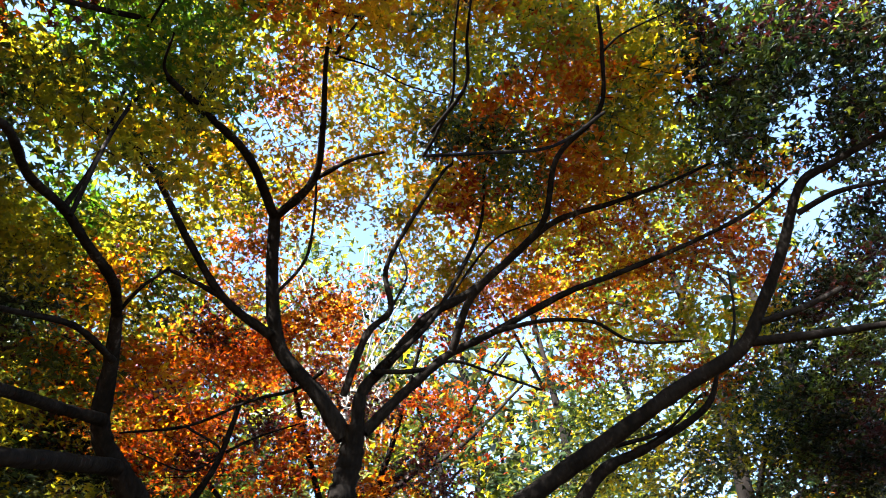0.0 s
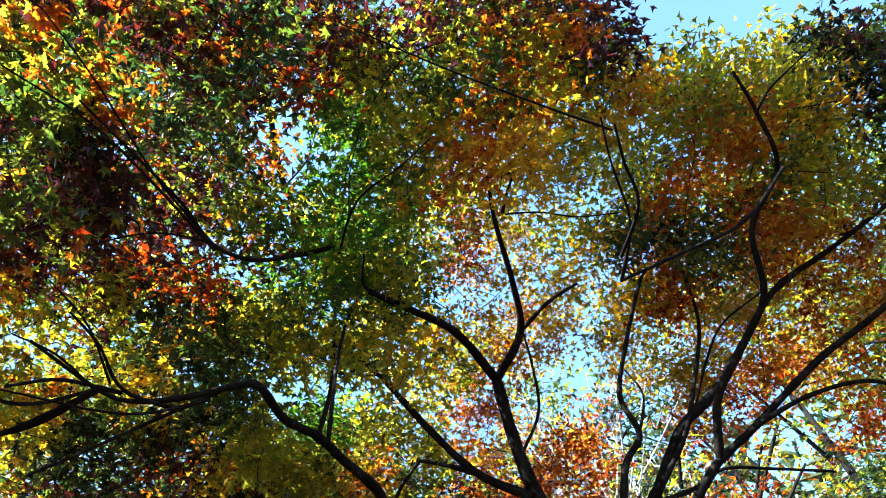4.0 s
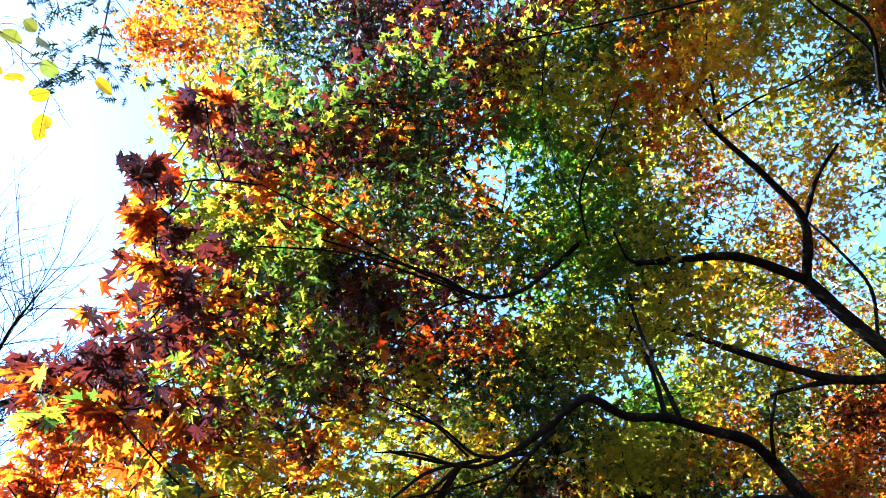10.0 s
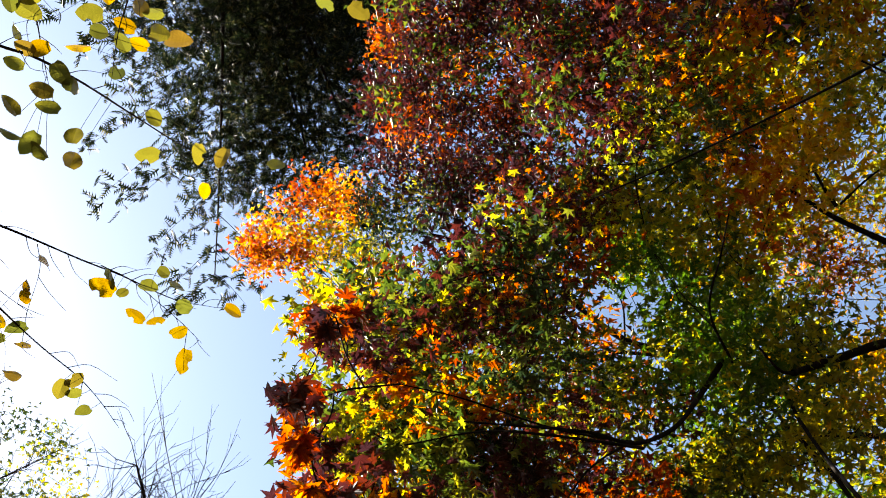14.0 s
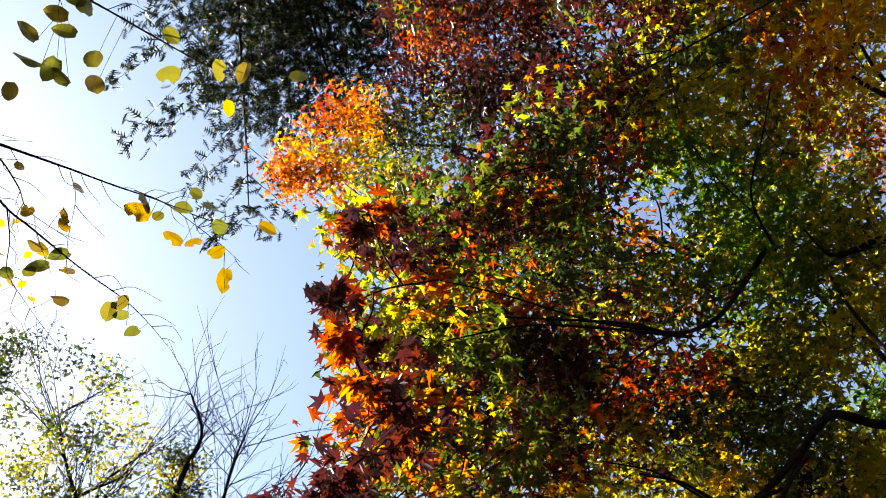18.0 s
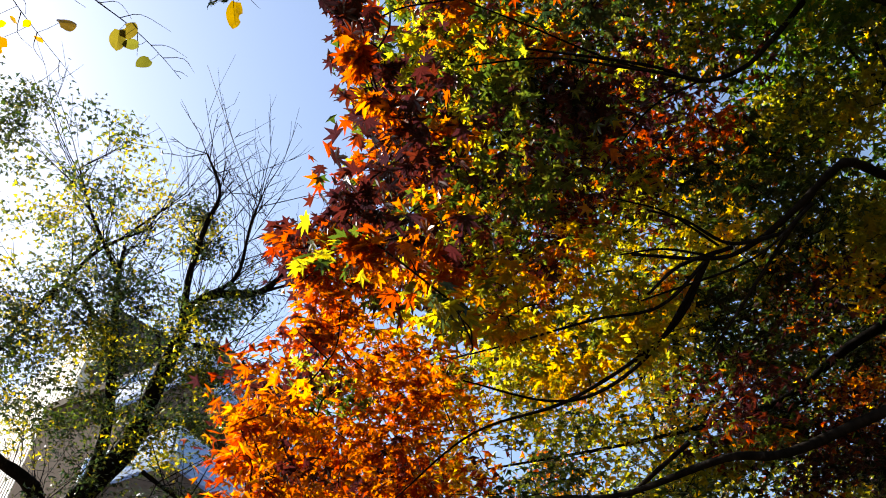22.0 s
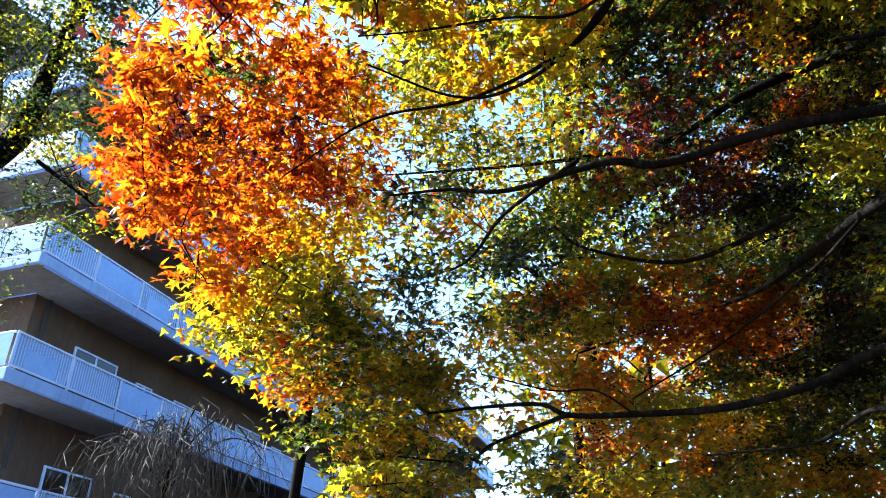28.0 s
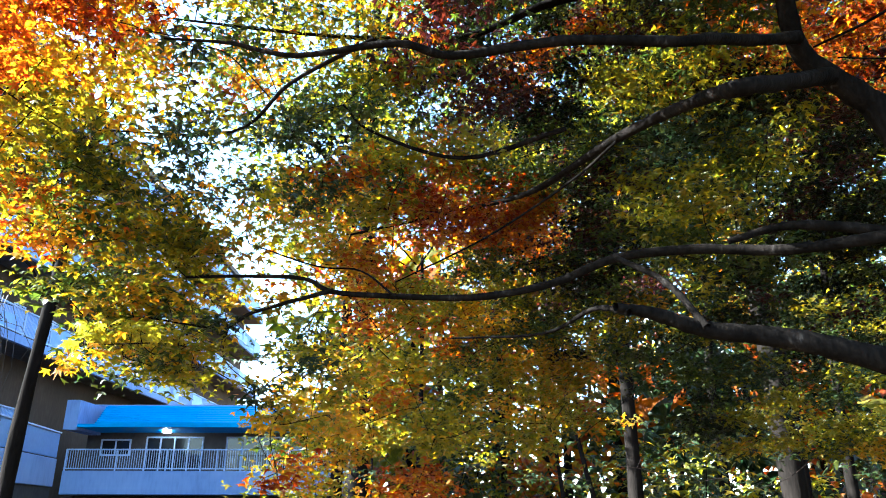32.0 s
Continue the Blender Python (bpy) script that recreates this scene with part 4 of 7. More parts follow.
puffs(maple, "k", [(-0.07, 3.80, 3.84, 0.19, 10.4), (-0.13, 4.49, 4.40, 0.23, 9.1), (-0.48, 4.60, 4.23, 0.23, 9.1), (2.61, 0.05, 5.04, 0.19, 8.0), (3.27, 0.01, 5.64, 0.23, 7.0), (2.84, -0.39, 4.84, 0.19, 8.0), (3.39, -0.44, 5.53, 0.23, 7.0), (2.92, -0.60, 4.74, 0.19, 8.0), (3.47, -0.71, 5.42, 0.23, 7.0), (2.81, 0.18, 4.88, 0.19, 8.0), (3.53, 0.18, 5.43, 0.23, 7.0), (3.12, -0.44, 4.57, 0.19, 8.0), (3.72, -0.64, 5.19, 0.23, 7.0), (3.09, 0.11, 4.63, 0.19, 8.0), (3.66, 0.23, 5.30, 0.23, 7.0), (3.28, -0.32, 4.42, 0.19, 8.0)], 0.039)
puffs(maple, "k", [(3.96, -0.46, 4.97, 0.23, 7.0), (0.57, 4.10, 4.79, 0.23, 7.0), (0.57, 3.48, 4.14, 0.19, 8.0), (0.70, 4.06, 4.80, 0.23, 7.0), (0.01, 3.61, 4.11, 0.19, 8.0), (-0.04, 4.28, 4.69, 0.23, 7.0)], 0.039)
puffs(maple, "l", [(2.29, 0.94, 6.13, 0.23, 7.0), (2.34, 0.49, 5.14, 0.19, 8.5), (2.72, 0.50, 5.95, 0.23, 7.0), (2.04, 1.25, 6.18, 0.23, 5.0), (2.89, 0.87, 5.78, 0.23, 7.0), (3.00, 1.09, 5.63, 0.23, 5.0), (2.15, 0.56, 5.26, 0.19, 6.5), (2.49, 0.77, 6.05, 0.23, 5.0), (1.99, 0.91, 5.28, 0.19, 6.5), (2.30, 1.32, 6.02, 0.23, 5.0), (1.46, 2.58, 4.69, 0.19, 6.5), (1.62, 3.17, 5.35, 0.23, 5.0), (1.15, 2.95, 4.50, 0.19, 6.5), (1.47, 3.57, 5.04, 0.23, 5.0), (1.45, 2.85, 4.46, 0.19, 6.5), (1.64, 3.45, 5.08, 0.23, 5.0)], 0.039)
puffs(maple, "l", [(0.90, 3.22, 4.31, 0.19, 8.5), (1.21, 3.80, 4.91, 0.23, 7.0), (2.47, 0.27, 5.13, 0.19, 6.5), (3.04, 0.22, 5.81, 0.23, 5.0), (2.82, 0.61, 4.82, 0.19, 6.5), (3.43, 0.71, 5.45, 0.23, 5.0), (0.83, 3.29, 4.30, 0.19, 6.5), (0.94, 3.90, 4.94, 0.23, 5.0), (-0.57, 3.55, 4.20, 0.19, 5.0), (-0.63, 4.16, 4.84, 0.23, 3.5), (-1.58, 3.44, 4.07, 0.19, 5.0), (-1.74, 4.06, 4.68, 0.23, 3.5), (-1.23, 3.56, 4.05, 0.19, 5.0), (-0.65, 3.74, 3.93, 0.19, 5.0), (-0.83, 4.33, 4.60, 0.23, 3.5), (-0.44, 3.94, 3.63, 0.19, 8.0)], 0.039)
puffs(maple, "l", [(-0.51, 4.06, 3.39, 0.19, 8.0), (-0.60, 4.85, 3.78, 0.23, 7.0), (-0.21, 4.09, 3.34, 0.19, 8.0), (-0.12, 4.88, 3.70, 0.23, 7.0), (-0.59, 4.17, 3.13, 0.19, 8.0), (-0.75, 4.93, 3.58, 0.23, 7.0), (-0.68, 4.22, 3.05, 0.19, 6.5), (-0.75, 4.97, 3.51, 0.23, 5.0), (-0.45, 4.43, 2.45, 0.19, 6.5), (-0.56, 5.26, 2.75, 0.23, 5.0), (-0.83, 4.46, 2.19, 0.19, 6.5), (-0.94, 5.33, 2.26, 0.23, 5.0), (0.86, 3.79, 3.63, 0.19, 6.5), (1.23, 4.53, 3.96, 0.23, 5.0), (1.15, 3.71, 3.59, 0.19, 6.5), (1.43, 4.39, 4.07, 0.23, 5.0)], 0.039)
puffs(maple, "l", [(1.46, 3.75, 3.29, 0.19, 6.5), (1.70, 4.44, 3.79, 0.23, 5.0), (0.92, 4.08, 3.05, 0.19, 6.5), (1.02, 4.82, 3.56, 0.23, 5.0), (1.16, 4.01, 3.01, 0.19, 6.5), (1.47, 4.73, 3.44, 0.23, 5.0), (-0.39, 4.57, 1.85, 0.19, 6.5), (-0.37, 5.45, 1.92, 0.23, 5.0), (-0.07, 4.57, 1.85, 0.19, 6.5), (-0.15, 5.44, 2.02, 0.23, 5.0), (0.24, 4.54, 1.86, 0.19, 6.5), (0.29, 5.42, 1.93, 0.23, 5.0), (-1.08, 4.42, 2.18, 0.19, 6.5)], 0.039)
puffs(maple, "o", [(1.87, 0.69, 5.39, 0.19, 8.5), (2.44, 0.73, 5.03, 0.19, 8.5), (2.29, 1.09, 5.03, 0.19, 6.5), (2.52, 0.97, 4.90, 0.19, 6.5), (2.70, 0.90, 4.77, 0.19, 6.5), (3.29, 1.12, 5.38, 0.23, 5.0), (2.42, 1.60, 4.73, 0.19, 6.5), (2.83, 1.87, 5.47, 0.23, 5.0), (1.17, 3.14, 4.28, 0.19, 6.5), (1.50, 3.81, 4.76, 0.23, 5.0), (1.60, 3.29, 3.95, 0.19, 8.5), (1.85, 4.07, 4.31, 0.23, 7.0), (-0.86, 4.12, 3.20, 0.19, 6.5), (-0.81, 4.90, 3.62, 0.23, 5.0), (-0.74, 4.32, 2.77, 0.19, 6.5), (-0.69, 5.18, 3.00, 0.23, 5.0)], 0.039)
puffs(maple, "o", [(-0.76, 4.40, 2.49, 0.19, 6.5), (-0.90, 5.21, 2.83, 0.23, 5.0), (-0.43, 4.59, 1.54, 0.19, 6.5), (-0.42, 5.48, 1.53, 0.23, 5.0), (2.77, 1.64, 5.62, 0.23, 5.0)], 0.039)
puffs(maple, "r", [(2.22, 0.86, 5.15, 0.19, 6.5), (2.77, 0.89, 5.86, 0.23, 5.0), (-0.28, 4.18, 3.12, 0.19, 8.0), (-0.32, 5.05, 3.31, 0.23, 7.0), (-0.35, 4.23, 3.05, 0.19, 6.5), (-0.51, 5.00, 3.47, 0.23, 5.0)], 0.039)
puffs(maple, "w", [(1.13, 3.53, 3.88, 0.19, 8.5), (1.39, 4.16, 4.44, 0.23, 7.0), (1.34, 3.41, 3.93, 0.19, 8.5), (1.54, 4.20, 4.31, 0.23, 7.0)], 0.039)
puffs(maple, "x", [(-0.12, 3.95, 3.60, 0.19, 8.0), (-0.18, 4.79, 3.89, 0.23, 7.0), (-0.03, -0.15, 6.01, 0.19, 8.0), (0.14, -0.27, 6.88, 0.23, 7.0), (0.30, 0.03, 5.98, 0.19, 8.0), (0.42, -0.00, 6.85, 0.23, 7.0), (0.58, 0.14, 5.93, 0.19, 8.0), (0.69, 0.22, 6.80, 0.23, 7.0), (0.82, 0.30, 5.87, 0.19, 8.0), (1.05, 0.46, 6.70, 0.23, 7.0), (-0.14, 0.13, 6.00, 0.19, 8.0), (-0.18, 0.16, 6.88, 0.23, 7.0), (0.13, 0.28, 5.98, 0.19, 8.0), (0.02, 0.35, 6.86, 0.23, 7.0), (0.44, 0.45, 5.92, 0.19, 8.0), (0.57, 0.40, 6.80, 0.23, 7.0)], 0.039)
puffs(maple, "x", [(0.69, 0.57, 5.86, 0.19, 8.0), (0.93, 0.75, 6.69, 0.23, 7.0), (-0.35, 0.43, 5.97, 0.19, 8.0), (-0.24, 0.70, 6.82, 0.23, 7.0)], 0.039)
puffs(maple, "y", [(3.02, 0.50, 5.74, 0.23, 5.0), (1.73, 1.02, 5.38, 0.19, 6.5), (3.17, 0.64, 5.60, 0.23, 5.0), (2.91, 1.40, 5.61, 0.23, 5.0), (-1.27, 4.94, 3.39, 0.23, 5.0), (-1.00, 3.82, 3.74, 0.19, 5.0), (1.85, 1.58, 5.12, 0.19, 6.5), (2.35, 2.03, 5.71, 0.23, 5.0), (2.17, 1.74, 4.84, 0.19, 6.5), (2.71, 2.09, 5.44, 0.23, 5.0), (1.40, 2.36, 4.89, 0.19, 6.5), (1.69, 2.86, 5.56, 0.23, 5.0), (2.63, 0.43, 5.00, 0.19, 6.5), (3.13, 0.56, 5.71, 0.23, 5.0), (-1.51, 3.27, 4.30, 0.19, 5.0), (-1.76, 3.93, 4.83, 0.23, 3.5)], 0.039)
puffs(maple, "y", [(-0.95, 3.66, 3.99, 0.19, 5.0), (-1.23, 4.36, 4.47, 0.23, 3.5), (-1.48, 4.55, 4.09, 0.23, 3.5), (-1.07, 4.27, 2.77, 0.19, 6.5), (-1.03, 5.09, 3.13, 0.23, 5.0), (-0.53, 4.49, 2.16, 0.19, 6.5), (-0.59, 5.37, 2.22, 0.23, 5.0), (-1.05, 4.50, 1.84, 0.19, 6.5), (-1.19, 5.37, 1.96, 0.23, 5.0), (-0.72, 4.55, 1.86, 0.19, 6.5), (-0.98, 5.40, 1.93, 0.23, 5.0), (-1.02, 4.53, 1.56, 0.19, 6.5), (-1.07, 5.41, 1.64, 0.23, 5.0), (0.37, 3.47, 4.21, 0.19, 8.0)], 0.039)
puffs(maple, "b", [(-1.71, 5.90, 4.32, 0.32, 5.5), (-2.23, 4.66, 3.67, 0.26, 5.5), (1.36, 5.82, 4.41, 0.32, 5.5), (1.72, 5.78, 4.26, 0.32, 5.5)], 0.058)
puffs(maple, "d", [(-1.19, 1.47, 4.81, 0.18, 7.0), (-0.24, 1.65, 5.72, 0.22, 7.0), (-0.78, 2.53, 5.19, 0.22, 7.0), (-0.64, 2.53, 5.21, 0.22, 7.0), (-0.13, 3.67, 5.47, 0.26, 7.0), (0.38, 3.96, 5.13, 0.26, 9.0), (-0.18, 4.05, 5.07, 0.26, 7.0), (4.07, -0.48, 6.67, 0.32, 5.5), (4.36, -0.12, 6.46, 0.32, 5.5), (1.54, 5.20, 5.26, 0.32, 5.5), (-1.10, 5.97, 4.39, 0.32, 5.5), (2.27, 5.95, 3.36, 0.32, 7.0), (-2.44, 6.96, 5.78, 0.40, 5.0)], 0.058)
puffs(maple, "f", [(1.16, 2.74, 5.99, 0.26, 7.0), (0.52, 3.34, 5.70, 0.26, 11.7), (1.33, 4.49, 6.11, 0.32, 5.5), (0.13, 3.32, 5.76, 0.26, 7.0), (1.35, 2.89, 5.83, 0.26, 7.0), (0.71, 2.18, 6.40, 0.26, 7.0), (0.93, 2.50, 6.19, 0.26, 9.0), (0.65, 2.83, 6.05, 0.26, 7.0), (0.98, 2.89, 5.94, 0.26, 9.0), (1.07, 3.16, 5.72, 0.26, 7.0)], 0.058)
puffs(maple, "g", [(-1.06, 1.20, 4.97, 0.18, 9.0), (-1.03, 1.39, 5.72, 0.22, 9.0), (0.88, 1.44, 6.64, 0.26, 7.0), (2.37, 1.28, 7.51, 0.32, 5.5), (-1.31, 1.55, 4.74, 0.18, 7.0), (-0.98, 1.74, 5.59, 0.22, 7.0), (0.94, 1.56, 6.59, 0.26, 7.0), (3.59, 1.01, 6.88, 0.32, 7.0), (4.09, 1.01, 6.50, 0.32, 5.5), (-1.04, 1.67, 4.76, 0.18, 9.0), (-0.19, 2.18, 6.47, 0.26, 7.0), (3.51, 1.82, 6.72, 0.32, 5.5), (-1.32, 1.86, 4.56, 0.18, 9.0), (-0.43, 2.75, 6.16, 0.26, 7.0), (3.96, 1.99, 6.30, 0.32, 5.5), (-0.28, 3.44, 5.67, 0.26, 7.0)], 0.058)
puffs(maple, "g", [(4.66, 0.51, 6.15, 0.32, 5.5), (2.22, 4.64, 5.64, 0.32, 5.5), (-0.92, 5.73, 4.88, 0.32, 5.5), (-2.53, 3.71, 3.05, 0.22, 7.0), (-2.61, 4.58, 3.48, 0.26, 5.5), (-0.78, 6.23, 3.94, 0.32, 5.5), (-2.09, 4.91, 3.24, 0.26, 5.5), (-2.28, 4.99, 2.79, 0.26, 5.5), (-2.40, 5.06, 2.35, 0.26, 7.0), (-2.15, 5.14, 2.41, 0.26, 5.5), (-0.89, 6.62, 2.62, 0.32, 5.5), (1.60, 5.42, 4.92, 0.32, 5.5), (1.81, 5.37, 4.88, 0.32, 5.5), (2.17, 5.63, 4.20, 0.32, 5.5), (1.62, 5.95, 3.98, 0.32, 5.5), (1.90, 5.86, 3.96, 0.32, 5.5)], 0.058)
puffs(maple, "g", [(2.45, 5.65, 3.89, 0.32, 5.5), (1.66, 6.11, 3.57, 0.32, 5.5), (1.84, 6.06, 3.52, 0.32, 7.0), (-0.35, 6.77, 2.01, 0.32, 5.5), (-0.15, 6.77, 1.98, 0.32, 5.5), (-1.05, 3.38, 5.62, 0.26, 7.0)], 0.058)
puffs(maple, "h", [(3.71, 5.50, 5.88, 0.39, 7.0), (1.74, 4.75, 5.67, 0.32, 5.5), (-2.42, 2.81, 4.78, 0.23, 5.0), (-2.89, 2.70, 4.54, 0.23, 5.0), (-2.84, 3.75, 5.08, 0.28, 5.0), (-2.52, 3.79, 5.24, 0.28, 5.0), (-3.00, 2.97, 4.18, 0.23, 5.0), (-3.21, 3.91, 4.61, 0.28, 5.0), (-2.69, 4.20, 4.68, 0.28, 5.0), (-3.07, 3.18, 3.86, 0.23, 5.0), (-3.12, 4.18, 4.33, 0.28, 5.0), (-2.63, 3.26, 3.73, 0.22, 7.0), (-2.79, 4.35, 4.39, 0.28, 5.0), (-2.21, 3.39, 3.92, 0.22, 7.0), (-2.52, 2.63, 3.20, 0.18, 7.0), (-2.73, 3.33, 3.51, 0.22, 7.0)], 0.058)
puffs(maple, "h", [(-2.57, 3.76, 2.89, 0.22, 7.0)], 0.058)
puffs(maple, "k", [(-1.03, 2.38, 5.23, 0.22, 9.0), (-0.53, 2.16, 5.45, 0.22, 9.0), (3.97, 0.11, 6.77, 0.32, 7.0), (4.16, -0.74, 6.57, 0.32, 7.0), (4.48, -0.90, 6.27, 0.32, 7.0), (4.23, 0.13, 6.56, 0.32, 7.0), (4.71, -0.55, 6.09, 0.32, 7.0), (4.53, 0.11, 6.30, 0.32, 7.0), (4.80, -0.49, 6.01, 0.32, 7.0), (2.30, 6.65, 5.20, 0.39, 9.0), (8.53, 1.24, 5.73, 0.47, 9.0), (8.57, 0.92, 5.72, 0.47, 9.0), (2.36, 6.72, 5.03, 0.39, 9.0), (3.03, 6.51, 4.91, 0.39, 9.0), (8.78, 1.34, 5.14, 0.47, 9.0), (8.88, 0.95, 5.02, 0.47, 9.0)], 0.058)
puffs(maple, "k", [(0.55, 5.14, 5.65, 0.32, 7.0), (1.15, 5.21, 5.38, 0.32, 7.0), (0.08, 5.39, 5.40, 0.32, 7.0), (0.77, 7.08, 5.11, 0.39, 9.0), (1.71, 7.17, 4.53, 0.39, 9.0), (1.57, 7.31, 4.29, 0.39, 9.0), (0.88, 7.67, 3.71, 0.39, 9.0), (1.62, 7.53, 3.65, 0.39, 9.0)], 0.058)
puffs(maple, "l", [(3.07, 0.97, 7.23, 0.32, 7.0), (-0.43, 6.56, 3.02, 0.32, 5.5), (3.12, 2.11, 6.87, 0.32, 5.5), (0.49, 3.43, 5.63, 0.26, 9.0), (0.86, 3.47, 5.53, 0.26, 7.0), (0.73, 3.90, 5.13, 0.26, 7.0), (1.10, 2.48, 6.16, 0.26, 7.0), (-1.37, 2.82, 4.79, 0.22, 7.0), (1.36, 3.22, 5.58, 0.26, 7.0), (2.10, 4.02, 6.24, 0.32, 5.5), (1.66, 1.39, 6.43, 0.26, 7.0), (1.85, 1.77, 6.23, 0.26, 7.0), (2.81, 2.52, 6.87, 0.32, 5.5), (3.38, 2.67, 6.43, 0.32, 5.5), (2.38, 3.62, 6.43, 0.32, 5.5), (3.80, 0.71, 6.85, 0.32, 5.5)], 0.058)
puffs(maple, "l", [(-2.82, 4.82, 5.77, 0.33, 5.0), (-2.57, 5.98, 6.99, 0.40, 5.0), (-2.73, 5.05, 5.55, 0.33, 5.0), (-2.10, 6.77, 6.21, 0.40, 5.0), (-2.61, 4.71, 3.19, 0.26, 5.5), (-2.49, 4.81, 3.07, 0.26, 5.5), (-1.43, 6.32, 3.49, 0.32, 5.5), (-1.94, 5.12, 2.78, 0.26, 5.5), (-0.59, 6.63, 2.68, 0.32, 5.5), (-1.59, 6.64, 1.99, 0.32, 5.5), (-0.92, 6.74, 1.98, 0.32, 5.5), (-1.57, 6.67, 1.64, 0.32, 5.5), (-1.44, 6.16, 3.90, 0.32, 5.5)], 0.058)
puffs(maple, "m", [(-0.87, 1.52, 5.71, 0.22, 7.0), (-0.83, 1.78, 5.60, 0.22, 7.0), (-0.16, 1.43, 5.80, 0.22, 7.0), (-0.71, 3.37, 5.70, 0.26, 7.0), (-1.38, 1.99, 4.45, 0.18, 7.0), (-1.39, 1.77, 3.60, 0.15, 7.0), (-1.23, 1.65, 4.71, 0.18, 7.0), (-0.61, 1.86, 5.60, 0.22, 7.0), (-0.95, 1.96, 4.61, 0.18, 7.0), (-1.25, 2.09, 4.42, 0.18, 7.0), (-1.49, 1.58, 3.69, 0.15, 7.0), (-1.32, 1.61, 3.77, 0.15, 7.0), (-1.35, 2.11, 4.38, 0.18, 9.0), (-1.43, 2.33, 4.16, 0.18, 9.0), (1.25, 0.78, 6.72, 0.26, 5.5), (1.59, 1.06, 6.55, 0.26, 5.5)], 0.058)
puffs(maple, "o", [(3.67, 0.64, 6.89, 0.32, 7.0), (3.59, 2.18, 6.52, 0.32, 5.5), (1.58, 1.97, 6.25, 0.26, 7.0), (4.06, 1.22, 6.47, 0.32, 5.5), (3.79, 2.48, 6.21, 0.32, 5.5), (-2.37, 4.27, 4.25, 0.26, 5.5), (-1.32, 6.16, 3.92, 0.32, 5.5), (-0.86, 6.35, 3.60, 0.32, 5.5), (-0.84, 6.56, 2.91, 0.32, 5.5), (-0.56, 6.79, 1.50, 0.32, 5.5)], 0.058)
puffs(maple, "r", [(-1.06, 1.37, 4.04, 0.15, 7.0), (3.51, 1.36, 6.87, 0.32, 5.5), (3.06, 5.68, 6.14, 0.39, 7.0), (3.62, 7.35, 6.50, 0.47, 7.0), (-2.50, 2.59, 3.28, 0.18, 7.0), (-0.40, 6.26, 3.86, 0.32, 7.0), (-0.36, 6.23, 3.96, 0.32, 5.5)], 0.058)
puffs(maple, "v", [(2.36, 4.90, 5.24, 0.32, 7.0)], 0.058)
puffs(maple, "w", [(0.20, 1.54, 6.70, 0.26, 7.0), (1.46, 1.18, 6.56, 0.26, 7.0), (1.78, 1.01, 6.48, 0.26, 7.0), (3.08, 0.84, 7.24, 0.32, 5.5), (0.68, 1.88, 6.53, 0.26, 7.0), (1.31, 1.50, 6.51, 0.26, 7.0), (3.22, 1.55, 7.00, 0.32, 5.5), (1.18, 2.07, 6.34, 0.26, 9.0), (1.77, 4.43, 6.00, 0.32, 5.5), (2.39, 4.28, 5.84, 0.32, 5.5), (0.85, 4.04, 4.94, 0.26, 9.0), (1.44, 4.81, 5.73, 0.32, 7.0), (3.77, 0.28, 6.91, 0.32, 5.5), (4.09, 0.91, 6.60, 0.32, 5.5), (1.19, 5.02, 5.62, 0.32, 5.5), (1.85, 5.27, 5.02, 0.32, 7.0)], 0.058)
puffs(maple, "w", [(1.85, 5.14, 5.20, 0.32, 7.0), (2.89, 6.30, 5.39, 0.39, 7.0), (-1.19, 2.55, 4.05, 0.18, 9.0), (-2.26, 5.67, 4.96, 0.33, 5.0)], 0.058)
puffs(maple, "x", [(-1.04, 2.05, 5.43, 0.22, 9.0), (-1.05, 2.10, 4.49, 0.18, 7.0), (-0.31, 2.95, 6.04, 0.26, 7.0), (0.04, 3.04, 5.98, 0.26, 7.0), (-1.17, 2.74, 4.93, 0.22, 7.0), (-0.23, 3.88, 5.26, 0.26, 7.0), (-0.37, 1.94, 5.58, 0.22, 7.0), (-0.02, 2.52, 6.30, 0.26, 7.0), (0.11, 3.61, 5.52, 0.26, 11.7), (-0.47, 1.44, 5.79, 0.22, 7.0), (-1.37, 1.49, 3.83, 0.15, 7.0), (0.27, 4.20, 4.94, 0.26, 7.0), (-0.24, 4.41, 4.73, 0.26, 7.0), (-0.32, 4.58, 4.49, 0.26, 7.0), (-0.08, 5.79, 4.81, 0.32, 7.0), (0.53, 0.95, 6.82, 0.26, 7.0)], 0.058)
puffs(maple, "x", [(1.03, 1.04, 6.71, 0.26, 7.0), (0.03, -0.30, 8.21, 0.32, 7.0), (0.51, 0.25, 8.16, 0.32, 7.0), (0.70, 0.35, 8.13, 0.32, 7.0), (1.27, 0.69, 7.99, 0.32, 7.0), (1.32, 0.59, 6.74, 0.26, 5.5), (1.58, 0.84, 6.61, 0.26, 7.0), (1.93, 0.98, 6.44, 0.26, 7.0), (-0.05, 0.28, 8.19, 0.32, 7.0), (0.48, 0.42, 8.15, 0.32, 7.0), (0.83, 0.96, 8.03, 0.32, 7.0), (1.12, 0.76, 8.01, 0.32, 7.0), (-0.44, 0.84, 8.13, 0.32, 7.0), (0.65, 1.52, 6.66, 0.26, 7.0), (-0.47, 1.63, 5.71, 0.22, 7.0), (0.17, 1.86, 6.59, 0.26, 7.0)], 0.058)
puffs(maple, "x", [(4.14, 7.09, 6.47, 0.47, 7.0)], 0.058)
